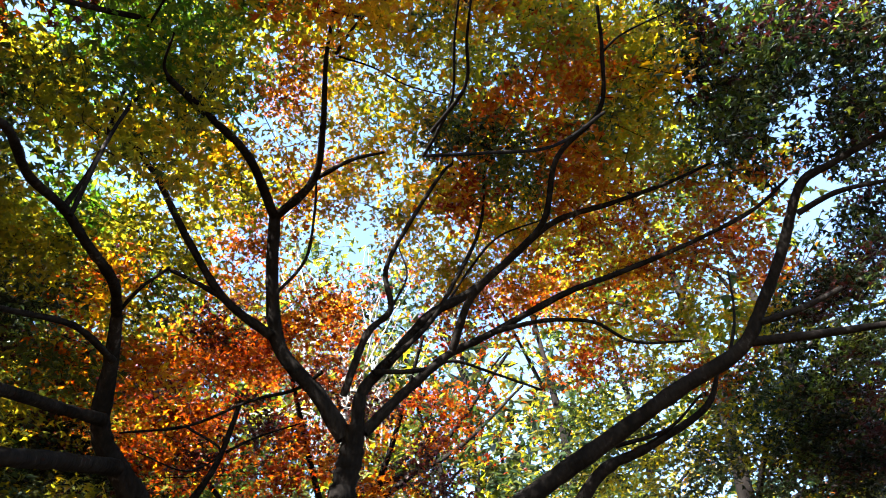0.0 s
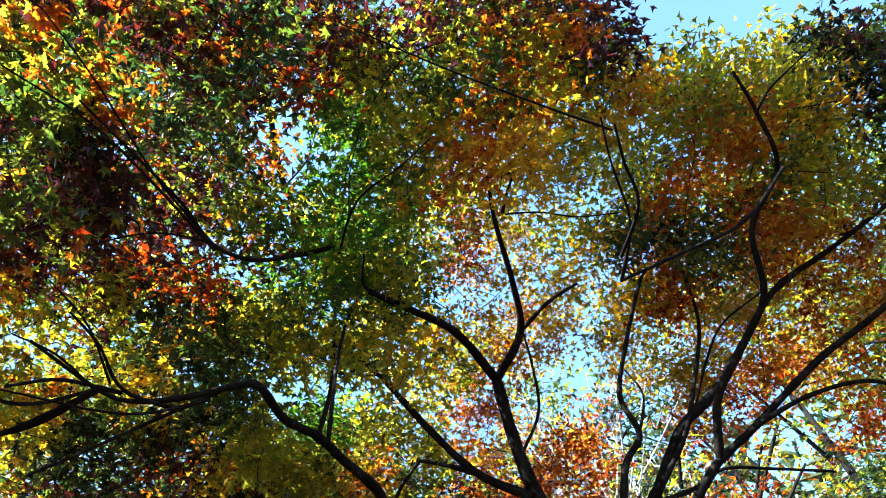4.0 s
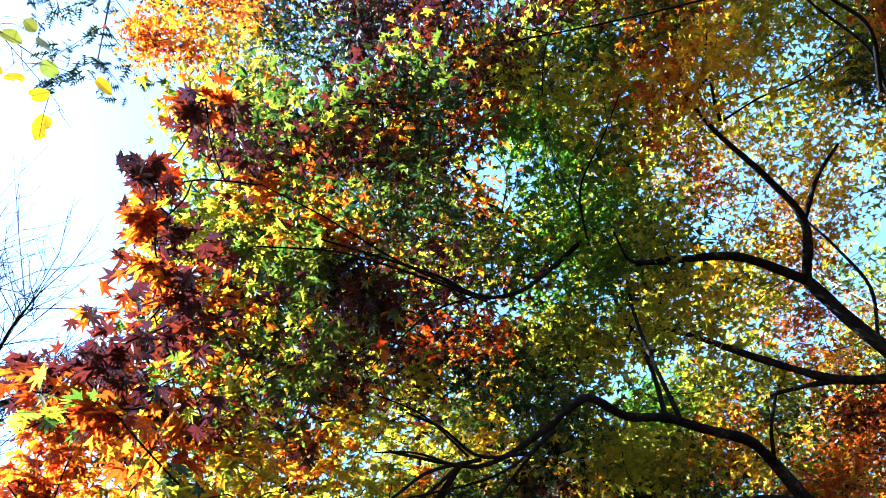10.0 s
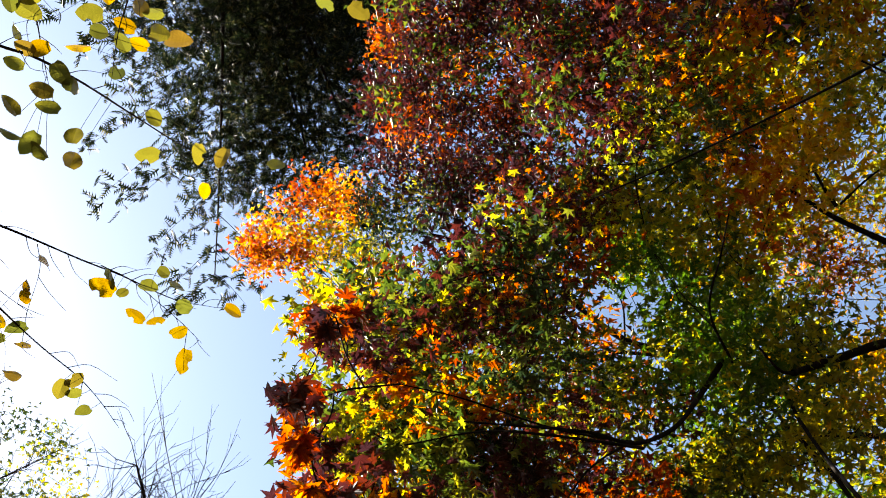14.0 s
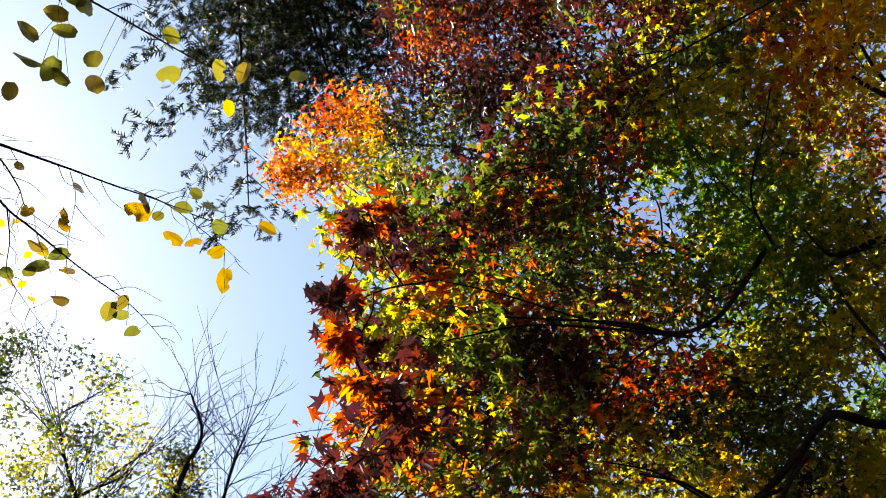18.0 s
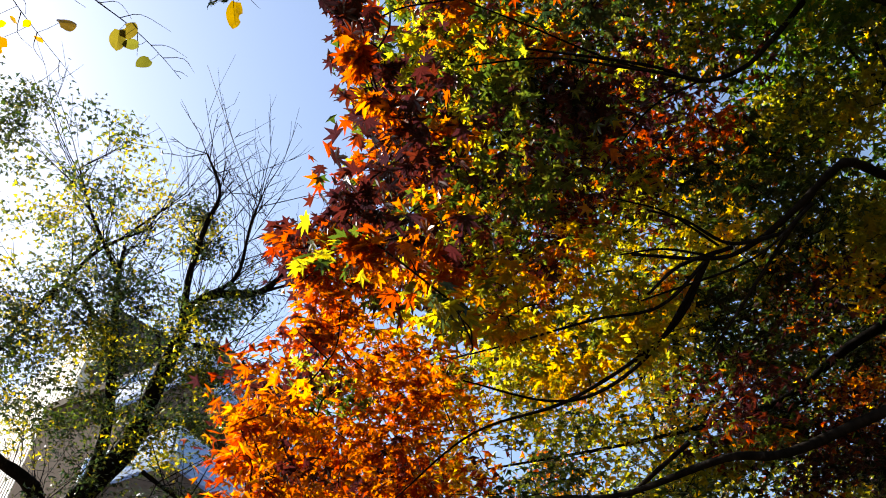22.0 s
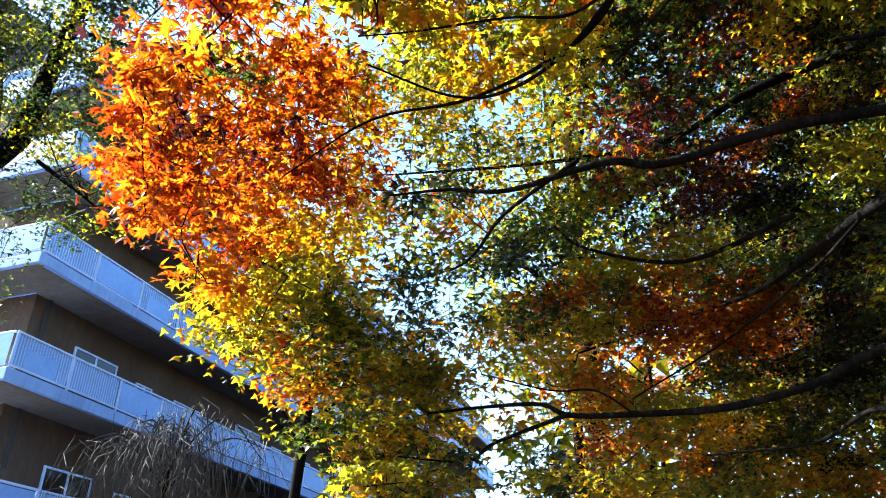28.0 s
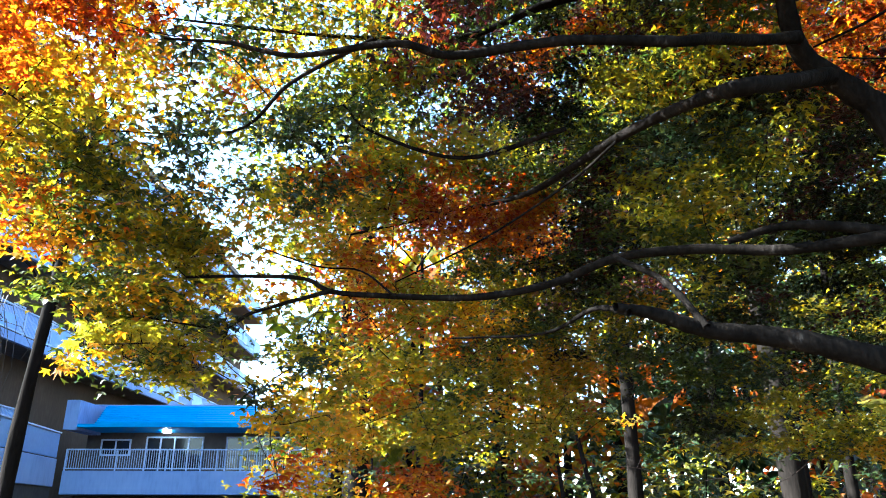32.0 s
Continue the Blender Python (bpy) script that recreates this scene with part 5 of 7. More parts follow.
puffs(maple, "y", [(3.86, 0.68, 6.74, 0.32, 5.5), (2.61, 1.56, 7.33, 0.32, 5.5), (3.94, 1.51, 6.50, 0.32, 5.5), (-1.53, 6.12, 3.92, 0.32, 5.5), (0.31, 6.73, 2.09, 0.32, 5.5), (-1.44, 2.41, 4.08, 0.18, 9.0), (-2.37, 6.42, 6.56, 0.40, 5.0), (-2.85, 5.29, 5.17, 0.33, 5.0), (-1.35, 6.58, 2.52, 0.32, 5.5)], 0.058)
maple.finish(single=300)

# ---- a second maple behind it ----
maple_behind = Tree("maple_tree", "tall maple with red and orange leaves behind the first", 12)
limb(maple_behind, [(5.6, 5.8, -0.05), (5.5, 5.7, 2.0), (5.3, 5.6, 4.2), (5.0, 5.3, 6.5)], 0.2, 0.09, "trunk")
for k in range(9):
    a, r = radians(40 * k + 10), 1.8 + 0.3 * (k % 3)
    z = 2.6 + 0.35 * k
    limb(maple_behind, [(5.45, 5.65, z), (5.45 + 0.5 * r * math.cos(a), 5.65 + 0.5 * r * math.sin(a), z + 0.6), (5.4 + r * math.cos(a), 5.6 + r * math.sin(a), z + 1.0 + 0.1 * k)], 0.06, 0.02)
limb(maple_behind, [(2.41, 3.95, 3.64), (2.46, 3.76, 3.91), (2.42, 3.54, 4.26)], 0.031, 0.020)
limb(maple_behind, [(2.48, 3.71, 3.97), (2.63, 3.63, 4.10), (2.87, 3.47, 4.24)], 0.014, 0.006)
limb(maple_behind, [(0.80, 3.34, 6.97), (0.39, 3.08, 7.14), (0.01, 2.47, 7.43), (-0.28, 2.08, 7.54), (-0.74, 1.70, 7.61), (-1.23, 1.38, 7.59)], 0.040, 0.012)
limb(maple_behind, [(0.80, 3.37, 6.95), (0.24, 3.15, 7.15), (-0.15, 3.04, 7.23)], 0.025, 0.010)
limb(maple_behind, [(0.01, 2.43, 7.33), (-0.54, 2.28, 7.29), (-0.88, 2.08, 7.25)], 0.017, 0.007)
limb(maple_behind, [(0.41, 3.12, 7.15), (0.52, 2.82, 7.30), (0.40, 2.59, 7.42)], 0.012, 0.005)
puffs(maple_behind, "b", [(-0.95, 1.21, 6.64, 0.23, 5.0), (-1.19, 1.55, 7.63, 0.27, 3.5), (-0.56, 1.27, 6.67, 0.23, 5.0), (-0.56, 1.40, 7.74, 0.27, 3.5), (1.00, 4.69, 3.79, 0.23, 5.0), (1.24, 5.65, 4.19, 0.27, 3.5), (1.52, 5.02, 2.64, 0.23, 8.0), (1.83, 5.95, 3.08, 0.27, 7.0), (1.82, 4.98, 2.28, 0.23, 8.0), (2.03, 6.04, 2.34, 0.27, 7.0)], 0.033)
puffs(maple_behind, "d", [(0.23, 6.19, 3.33, 0.27, 7.0), (0.19, 5.30, 2.59, 0.23, 8.0), (0.38, 6.32, 2.82, 0.27, 7.0), (0.52, 5.26, 2.57, 0.23, 8.0), (0.68, 6.30, 2.73, 0.27, 7.0), (1.09, 6.21, 2.76, 0.27, 7.0), (1.50, 6.11, 2.88, 0.27, 3.5), (1.14, 5.22, 2.28, 0.23, 5.0), (1.49, 6.17, 2.64, 0.27, 3.5), (1.47, 5.11, 2.32, 0.23, 8.0), (1.76, 6.11, 2.52, 0.27, 7.0), (1.45, 5.17, 1.95, 0.23, 8.0), (1.75, 6.18, 2.14, 0.27, 7.0)], 0.033)
puffs(maple_behind, "g", [(3.06, 1.59, 6.80, 0.27, 3.5), (0.10, 4.90, 3.68, 0.23, 8.0), (0.33, 5.86, 4.08, 0.27, 7.0), (0.37, 4.90, 3.60, 0.23, 8.0), (0.64, 5.84, 4.04, 0.27, 7.0), (0.75, 4.72, 3.86, 0.23, 5.0), (1.07, 5.65, 4.27, 0.27, 3.5), (-0.06, 5.20, 3.01, 0.23, 8.0), (-0.16, 5.38, 2.30, 0.23, 8.0)], 0.033)
puffs(maple_behind, "h", [(3.00, 4.08, 5.23, 0.27, 3.5)], 0.033)
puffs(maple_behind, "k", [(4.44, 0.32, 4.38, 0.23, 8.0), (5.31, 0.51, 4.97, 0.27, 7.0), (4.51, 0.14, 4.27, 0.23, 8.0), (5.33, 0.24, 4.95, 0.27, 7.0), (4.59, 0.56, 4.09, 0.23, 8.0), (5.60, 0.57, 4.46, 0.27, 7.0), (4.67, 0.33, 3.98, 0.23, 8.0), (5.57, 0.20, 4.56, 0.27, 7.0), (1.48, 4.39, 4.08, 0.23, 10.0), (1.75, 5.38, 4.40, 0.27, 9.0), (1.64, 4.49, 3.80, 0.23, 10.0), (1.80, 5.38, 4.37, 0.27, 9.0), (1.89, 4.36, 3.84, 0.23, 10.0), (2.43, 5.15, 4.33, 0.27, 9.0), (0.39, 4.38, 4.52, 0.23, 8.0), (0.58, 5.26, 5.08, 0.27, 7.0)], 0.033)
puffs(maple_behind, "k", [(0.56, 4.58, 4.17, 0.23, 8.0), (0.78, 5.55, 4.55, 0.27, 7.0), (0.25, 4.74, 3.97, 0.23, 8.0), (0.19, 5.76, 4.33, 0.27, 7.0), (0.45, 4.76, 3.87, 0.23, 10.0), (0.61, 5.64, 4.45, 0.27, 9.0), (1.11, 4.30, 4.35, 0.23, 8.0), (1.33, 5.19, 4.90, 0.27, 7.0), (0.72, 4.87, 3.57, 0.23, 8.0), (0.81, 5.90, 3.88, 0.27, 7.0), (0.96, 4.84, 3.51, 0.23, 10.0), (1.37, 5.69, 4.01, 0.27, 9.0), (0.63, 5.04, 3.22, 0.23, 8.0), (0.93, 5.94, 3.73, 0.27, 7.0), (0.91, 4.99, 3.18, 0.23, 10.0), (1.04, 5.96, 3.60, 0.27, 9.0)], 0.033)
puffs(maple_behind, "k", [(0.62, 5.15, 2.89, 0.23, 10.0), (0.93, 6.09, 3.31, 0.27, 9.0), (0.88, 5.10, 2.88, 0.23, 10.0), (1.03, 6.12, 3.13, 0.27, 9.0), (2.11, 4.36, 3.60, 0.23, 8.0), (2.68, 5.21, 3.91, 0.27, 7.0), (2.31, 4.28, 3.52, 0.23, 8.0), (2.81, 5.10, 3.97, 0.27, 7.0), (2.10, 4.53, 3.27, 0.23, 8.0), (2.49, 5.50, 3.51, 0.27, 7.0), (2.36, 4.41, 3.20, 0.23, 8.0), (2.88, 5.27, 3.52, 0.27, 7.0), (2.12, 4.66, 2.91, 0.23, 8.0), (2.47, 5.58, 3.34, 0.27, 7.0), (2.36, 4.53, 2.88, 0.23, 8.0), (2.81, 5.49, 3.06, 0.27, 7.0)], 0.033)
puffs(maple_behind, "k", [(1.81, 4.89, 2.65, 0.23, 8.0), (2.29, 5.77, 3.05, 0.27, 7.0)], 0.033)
puffs(maple_behind, "l", [(2.20, 1.59, 6.01, 0.23, 5.0), (2.72, 1.88, 6.89, 0.27, 3.5), (-1.21, 1.74, 7.57, 0.27, 3.5), (0.90, 4.11, 4.69, 0.23, 5.0), (1.10, 4.82, 5.46, 0.27, 3.5), (0.85, 4.30, 4.47, 0.23, 5.0), (1.05, 5.05, 5.19, 0.27, 3.5), (0.83, 4.53, 4.15, 0.23, 5.0), (1.07, 5.42, 4.67, 0.27, 3.5), (0.16, 5.37, 2.27, 0.23, 8.0), (0.37, 6.42, 2.32, 0.27, 7.0), (0.71, 5.38, 1.92, 0.23, 5.0), (0.78, 6.43, 2.10, 0.27, 3.5), (1.75, 5.07, 1.89, 0.23, 8.0), (2.11, 6.07, 1.89, 0.27, 7.0), (2.49, 1.47, 5.89, 0.23, 5.0)], 0.033)
puffs(maple_behind, "l", [(-0.05, 6.26, 3.17, 0.27, 7.0), (0.30, 5.20, 2.91, 0.23, 8.0), (0.79, 5.22, 2.52, 0.23, 8.0), (0.49, 6.37, 2.51, 0.27, 7.0)], 0.033)
puffs(maple_behind, "o", [(1.61, 2.19, 6.03, 0.23, 5.0), (1.92, 2.73, 6.89, 0.27, 3.5), (3.35, 1.37, 5.27, 0.23, 5.0), (4.04, 1.74, 5.99, 0.27, 3.5), (1.64, 2.55, 5.81, 0.23, 5.0), (2.08, 3.04, 6.64, 0.27, 3.5), (3.40, 1.69, 5.09, 0.23, 5.0), (4.00, 2.09, 5.88, 0.27, 3.5), (2.05, 2.74, 5.49, 0.23, 5.0), (2.53, 3.09, 6.39, 0.27, 3.5), (3.47, 1.96, 4.87, 0.23, 5.0), (4.17, 2.44, 5.51, 0.27, 3.5), (2.10, 2.99, 5.27, 0.23, 5.0), (2.41, 3.75, 5.97, 0.27, 3.5), (3.28, 2.38, 4.78, 0.23, 5.0), (4.01, 2.77, 5.46, 0.27, 3.5)], 0.033)
puffs(maple_behind, "o", [(2.12, 3.28, 5.00, 0.23, 5.0), (2.74, 3.93, 5.60, 0.27, 3.5), (3.47, 1.24, 5.31, 0.23, 5.0), (4.29, 1.50, 5.94, 0.27, 3.5), (3.66, 0.88, 5.23, 0.23, 5.0), (4.38, 1.27, 5.94, 0.27, 3.5), (3.83, 0.58, 5.11, 0.23, 5.0), (4.65, 0.62, 5.79, 0.27, 3.5), (3.70, 1.39, 5.03, 0.23, 5.0), (4.36, 1.71, 5.80, 0.27, 3.5), (3.87, 1.11, 4.94, 0.23, 5.0), (4.72, 1.43, 5.51, 0.27, 3.5), (0.26, 5.02, 3.36, 0.23, 8.0), (0.37, 6.07, 3.56, 0.27, 7.0), (-1.09, 0.90, 6.71, 0.14, 7.0), (-1.19, 0.99, 7.33, 0.15, 5.0)], 0.033)
puffs(maple_behind, "o", [(-1.55, 0.98, 6.59, 0.23, 5.0), (-1.95, 1.10, 7.58, 0.27, 3.5)], 0.033)
puffs(maple_behind, "r", [(2.50, 3.13, 4.86, 0.23, 5.0), (3.00, 3.88, 5.45, 0.27, 3.5), (2.50, 3.36, 4.63, 0.23, 5.0), (3.94, 0.30, 5.03, 0.23, 5.0), (4.72, 0.54, 5.73, 0.27, 3.5), (4.01, 0.80, 4.87, 0.23, 5.0), (4.82, 0.92, 5.55, 0.27, 3.5), (4.18, 0.47, 4.72, 0.23, 5.0), (5.07, 0.46, 5.31, 0.27, 3.5), (2.17, 3.78, 4.52, 0.23, 6.5), (2.75, 4.37, 5.21, 0.27, 5.0), (2.46, 3.56, 4.56, 0.23, 6.5), (-1.51, 1.13, 6.54, 0.14, 7.0), (-1.66, 1.27, 7.15, 0.15, 5.0), (0.33, 4.56, 4.26, 0.23, 8.0), (0.46, 5.41, 4.88, 0.27, 7.0)], 0.033)
puffs(maple_behind, "r", [(0.04, 5.04, 3.37, 0.23, 8.0), (0.17, 6.04, 3.69, 0.27, 7.0), (-0.39, 0.61, 6.83, 0.14, 7.0), (-0.46, 0.71, 7.45, 0.15, 5.0), (-1.30, 0.81, 6.68, 0.14, 7.0), (-1.42, 0.94, 7.30, 0.15, 5.0), (-1.79, 1.00, 6.51, 0.14, 7.0), (-2.02, 1.15, 7.09, 0.15, 5.0), (-0.36, 0.08, 6.90, 0.14, 7.0), (-0.37, 0.10, 7.54, 0.15, 5.0), (-0.00, 5.07, 3.35, 0.23, 8.0), (0.09, 6.12, 3.57, 0.27, 7.0), (0.36, 5.05, 3.31, 0.23, 8.0), (0.30, 6.06, 3.67, 0.27, 7.0)], 0.033)
puffs(maple_behind, "v", [(2.62, 4.11, 5.50, 0.27, 3.5), (3.04, 4.08, 5.32, 0.27, 5.0), (-0.18, 0.69, 6.82, 0.23, 5.0), (-0.05, 0.74, 7.88, 0.27, 3.5), (-0.70, 0.88, 6.76, 0.23, 5.0), (-0.71, 1.07, 7.81, 0.27, 3.5), (-0.27, 1.06, 6.75, 0.23, 5.0), (-0.36, 1.32, 7.77, 0.27, 3.5), (-0.17, -0.25, 6.91, 0.14, 7.0), (-0.18, -0.29, 7.55, 0.15, 5.0)], 0.033)
puffs(maple_behind, "w", [(1.74, 4.25, 4.14, 0.23, 6.5), (2.30, 5.07, 4.57, 0.27, 5.0), (1.04, 4.49, 4.11, 0.23, 5.0), (1.18, 5.48, 4.53, 0.27, 3.5), (-0.04, 6.38, 2.72, 0.27, 7.0)], 0.033)
puffs(maple_behind, "x", [(-1.04, 1.54, 6.54, 0.23, 5.0), (2.14, 3.51, 4.75, 0.23, 5.0), (-0.24, 1.27, 6.69, 0.23, 8.0), (-0.28, 1.42, 7.74, 0.27, 7.0), (0.21, 1.29, 6.67, 0.23, 8.0), (0.37, 1.76, 7.63, 0.27, 7.0), (0.68, 4.37, 4.44, 0.23, 8.0), (0.86, 5.18, 5.11, 0.27, 7.0), (0.20, 0.84, 6.78, 0.23, 8.0), (0.44, 0.97, 7.82, 0.27, 7.0), (0.07, 1.18, 6.71, 0.23, 8.0), (0.12, 1.43, 7.74, 0.27, 7.0), (-0.55, 0.42, 6.87, 0.14, 10.0), (-0.56, 0.48, 7.50, 0.15, 9.0), (-0.69, 0.54, 8.45, 0.18, 8.0)], 0.033)
puffs(maple_behind, "y", [(-0.07, 6.39, 2.65, 0.27, 7.0), (1.91, 2.06, 5.96, 0.23, 5.0), (2.25, 2.56, 6.84, 0.27, 3.5), (1.99, 2.41, 5.73, 0.23, 5.0), (2.47, 2.75, 6.63, 0.27, 3.5), (2.38, 2.25, 5.61, 0.23, 5.0), (2.74, 2.92, 6.38, 0.27, 3.5), (3.21, 1.81, 5.21, 0.23, 5.0), (3.82, 2.11, 6.03, 0.27, 3.5), (2.39, 2.55, 5.41, 0.23, 5.0), (2.77, 3.16, 6.21, 0.27, 3.5), (2.74, 2.38, 5.28, 0.23, 5.0), (3.42, 2.89, 5.93, 0.27, 3.5), (2.98, 2.28, 5.14, 0.23, 5.0), (3.68, 2.82, 5.75, 0.27, 3.5), (3.27, 2.09, 5.00, 0.23, 5.0)], 0.033)
puffs(maple_behind, "y", [(3.91, 2.63, 5.66, 0.27, 3.5), (-1.33, 1.14, 6.59, 0.23, 5.0), (-1.36, 1.28, 7.66, 0.27, 3.5), (-1.37, 1.49, 6.48, 0.23, 5.0), (-1.50, 1.95, 7.44, 0.27, 3.5), (0.70, 5.29, 2.23, 0.23, 8.0), (0.89, 6.31, 2.49, 0.27, 7.0), (-0.11, 5.30, 2.65, 0.23, 8.0), (0.50, 5.32, 2.28, 0.23, 8.0), (1.11, 5.13, 2.70, 0.23, 5.0)], 0.033)
puffs(maple_behind, "b", [(5.42, 1.00, 4.75, 0.28, 5.0), (6.57, 1.27, 5.27, 0.33, 3.5), (5.44, 1.55, 4.50, 0.28, 5.0), (6.58, 1.67, 5.09, 0.33, 3.5), (5.57, 1.23, 4.40, 0.28, 5.0), (6.74, 1.28, 4.95, 0.33, 3.5), (5.38, 2.08, 4.27, 0.28, 5.0), (6.34, 2.76, 4.84, 0.33, 3.5), (5.56, 1.77, 4.13, 0.28, 5.0), (6.70, 1.94, 4.72, 0.33, 3.5), (5.70, 1.39, 4.06, 0.28, 5.0), (6.85, 1.45, 4.65, 0.33, 3.5), (2.58, 5.73, 2.85, 0.28, 8.0), (3.00, 6.87, 3.30, 0.33, 7.0), (2.89, 5.65, 2.44, 0.28, 8.0), (3.59, 6.69, 2.75, 0.33, 7.0)], 0.042)
puffs(maple_behind, "b", [(2.55, 5.90, 2.02, 0.28, 8.0), (2.97, 7.08, 2.38, 0.33, 7.0)], 0.042)
puffs(maple_behind, "d", [(2.59, 5.81, 2.45, 0.28, 8.0), (3.33, 6.82, 2.79, 0.33, 7.0)], 0.042)
puffs(maple_behind, "g", [(5.26, 1.98, 4.56, 0.28, 5.0), (6.28, 2.15, 5.36, 0.33, 3.5)], 0.042)
puffs(maple_behind, "h", [(4.72, 4.49, 5.56, 0.33, 3.5), (2.70, 5.05, 4.36, 0.28, 5.0), (3.38, 4.55, 4.47, 0.28, 5.0), (3.70, 4.28, 4.50, 0.28, 5.0)], 0.042)
puffs(maple_behind, "k", [(5.04, -0.25, 5.44, 0.28, 8.0), (6.16, -0.38, 6.07, 0.33, 7.0), (5.25, -0.06, 5.15, 0.28, 8.0), (6.33, 0.06, 5.85, 0.33, 7.0), (5.71, 0.83, 4.26, 0.28, 10.0), (6.79, 1.03, 4.93, 0.33, 9.0), (5.78, 0.57, 4.19, 0.28, 10.0), (6.98, 0.55, 4.66, 0.33, 9.0), (5.80, 1.02, 4.00, 0.28, 10.0), (6.93, 1.08, 4.63, 0.33, 9.0), (5.88, 0.71, 3.91, 0.28, 10.0), (7.04, 0.97, 4.41, 0.33, 9.0), (2.88, 5.56, 2.83, 0.28, 8.0), (3.55, 6.64, 3.02, 0.33, 7.0)], 0.042)
puffs(maple_behind, "l", [(5.07, 1.20, 5.22, 0.28, 5.0), (6.21, 1.38, 5.80, 0.33, 3.5), (5.09, 1.74, 4.97, 0.28, 5.0), (5.96, 2.29, 5.76, 0.33, 3.5), (2.84, 5.75, 2.00, 0.28, 8.0), (3.38, 6.91, 2.10, 0.33, 7.0)], 0.042)
puffs(maple_behind, "o", [(4.42, 2.38, 5.47, 0.28, 5.0), (5.38, 2.57, 6.34, 0.33, 3.5), (4.65, 1.94, 5.44, 0.28, 5.0), (5.45, 2.43, 6.34, 0.33, 3.5), (4.89, 1.50, 5.35, 0.28, 5.0), (5.74, 1.91, 6.24, 0.33, 3.5)], 0.042)
puffs(maple_behind, "r", [(3.41, 3.56, 5.47, 0.28, 5.0), (4.04, 4.19, 6.40, 0.33, 3.5), (3.41, 3.84, 5.19, 0.28, 5.0), (4.85, 2.17, 5.07, 0.28, 5.0), (5.95, 2.40, 5.73, 0.33, 3.5), (5.29, 1.37, 4.83, 0.28, 5.0), (6.33, 1.62, 5.54, 0.33, 3.5), (2.50, 4.94, 4.70, 0.28, 6.5), (2.85, 6.02, 5.33, 0.33, 5.0), (2.84, 4.70, 4.79, 0.28, 6.5), (3.39, 5.63, 5.48, 0.33, 5.0), (3.56, 4.13, 4.85, 0.28, 5.0), (4.22, 3.47, 4.83, 0.28, 5.0), (5.20, 4.00, 5.49, 0.33, 3.5), (3.20, 6.10, 4.89, 0.33, 3.5), (3.56, 5.83, 5.02, 0.33, 3.5)], 0.042)
puffs(maple_behind, "r", [(3.97, 5.63, 4.90, 0.33, 3.5), (4.24, 5.28, 5.12, 0.33, 3.5), (4.02, 4.02, 4.44, 0.28, 5.0)], 0.042)
puffs(maple_behind, "v", [(4.06, 4.82, 5.75, 0.33, 3.5), (3.22, 4.46, 4.77, 0.28, 5.0), (4.07, 5.27, 5.33, 0.33, 3.5), (3.86, 3.86, 4.83, 0.28, 5.0), (2.99, 4.86, 4.40, 0.28, 5.0), (4.70, 4.85, 5.16, 0.33, 3.5), (4.35, 3.65, 4.45, 0.28, 5.0)], 0.042)
puffs(maple_behind, "x", [(4.39, 4.79, 5.60, 0.33, 3.5), (5.23, 4.41, 4.99, 0.33, 3.5)], 0.042)
puffs(maple_behind, "y", [(5.25, 0.80, 5.07, 0.28, 5.0), (6.16, 1.10, 5.96, 0.33, 3.5)], 0.042)
puffs(maple_behind, "b", [(-2.56, 2.63, 8.13, 0.18, 2.2), (0.73, 3.16, 8.27, 0.18, 2.2), (0.68, 3.72, 7.99, 0.18, 2.2), (3.47, 4.15, 6.60, 0.18, 2.2), (3.96, 3.93, 6.40, 0.18, 2.2), (4.31, 3.56, 6.39, 0.18, 2.2), (4.92, 3.26, 5.99, 0.18, 2.2), (4.37, 4.08, 5.89, 0.18, 2.2), (4.67, 3.80, 5.83, 0.18, 2.2), (4.94, 3.49, 5.78, 0.18, 2.2), (0.68, 5.63, 6.39, 0.18, 2.2), (2.64, 5.23, 6.10, 0.18, 2.2), (4.36, 4.30, 5.68, 0.18, 2.2), (4.67, 4.05, 5.59, 0.18, 2.2), (4.96, 3.97, 5.30, 0.18, 2.2), (5.16, -0.57, 6.91, 0.18, 2.2)], 0.05)
puffs(maple_behind, "b", [(5.41, -0.30, 6.69, 0.18, 2.2), (5.88, -0.01, 6.16, 0.18, 2.2), (6.02, 0.39, 5.96, 0.18, 2.2), (2.17, 5.59, 6.01, 0.18, 2.2), (5.56, 2.92, 5.59, 0.18, 2.2), (5.29, 3.67, 5.34, 0.18, 2.2), (5.74, 3.18, 5.14, 0.18, 2.2), (5.48, 3.79, 4.94, 0.18, 2.2), (5.74, 3.56, 4.75, 0.18, 2.2), (-2.22, 6.54, 4.85, 0.18, 2.2), (-2.39, 6.71, 4.38, 0.18, 2.2), (-3.20, 6.41, 4.36, 0.18, 2.2), (-2.43, 6.75, 4.28, 0.18, 2.2), (-1.92, 6.88, 4.31, 0.18, 2.2), (-0.44, 7.33, 3.59, 0.18, 2.2), (-1.59, 7.31, 3.26, 0.18, 2.2)], 0.05)
puffs(maple_behind, "b", [(-2.36, 7.27, 2.68, 0.18, 2.2), (-1.14, 7.64, 1.78, 0.18, 2.2), (0.14, 7.67, 1.89, 0.18, 2.2), (0.46, 7.65, 1.74, 0.18, 2.2), (1.08, 7.57, 1.68, 0.18, 2.2), (1.75, 7.41, 1.74, 0.18, 2.2), (2.02, 7.33, 1.69, 0.18, 2.2), (2.47, 7.17, 1.61, 0.18, 2.2), (2.93, 6.96, 1.81, 0.18, 2.2), (3.34, 6.76, 1.63, 0.18, 2.2)], 0.05)
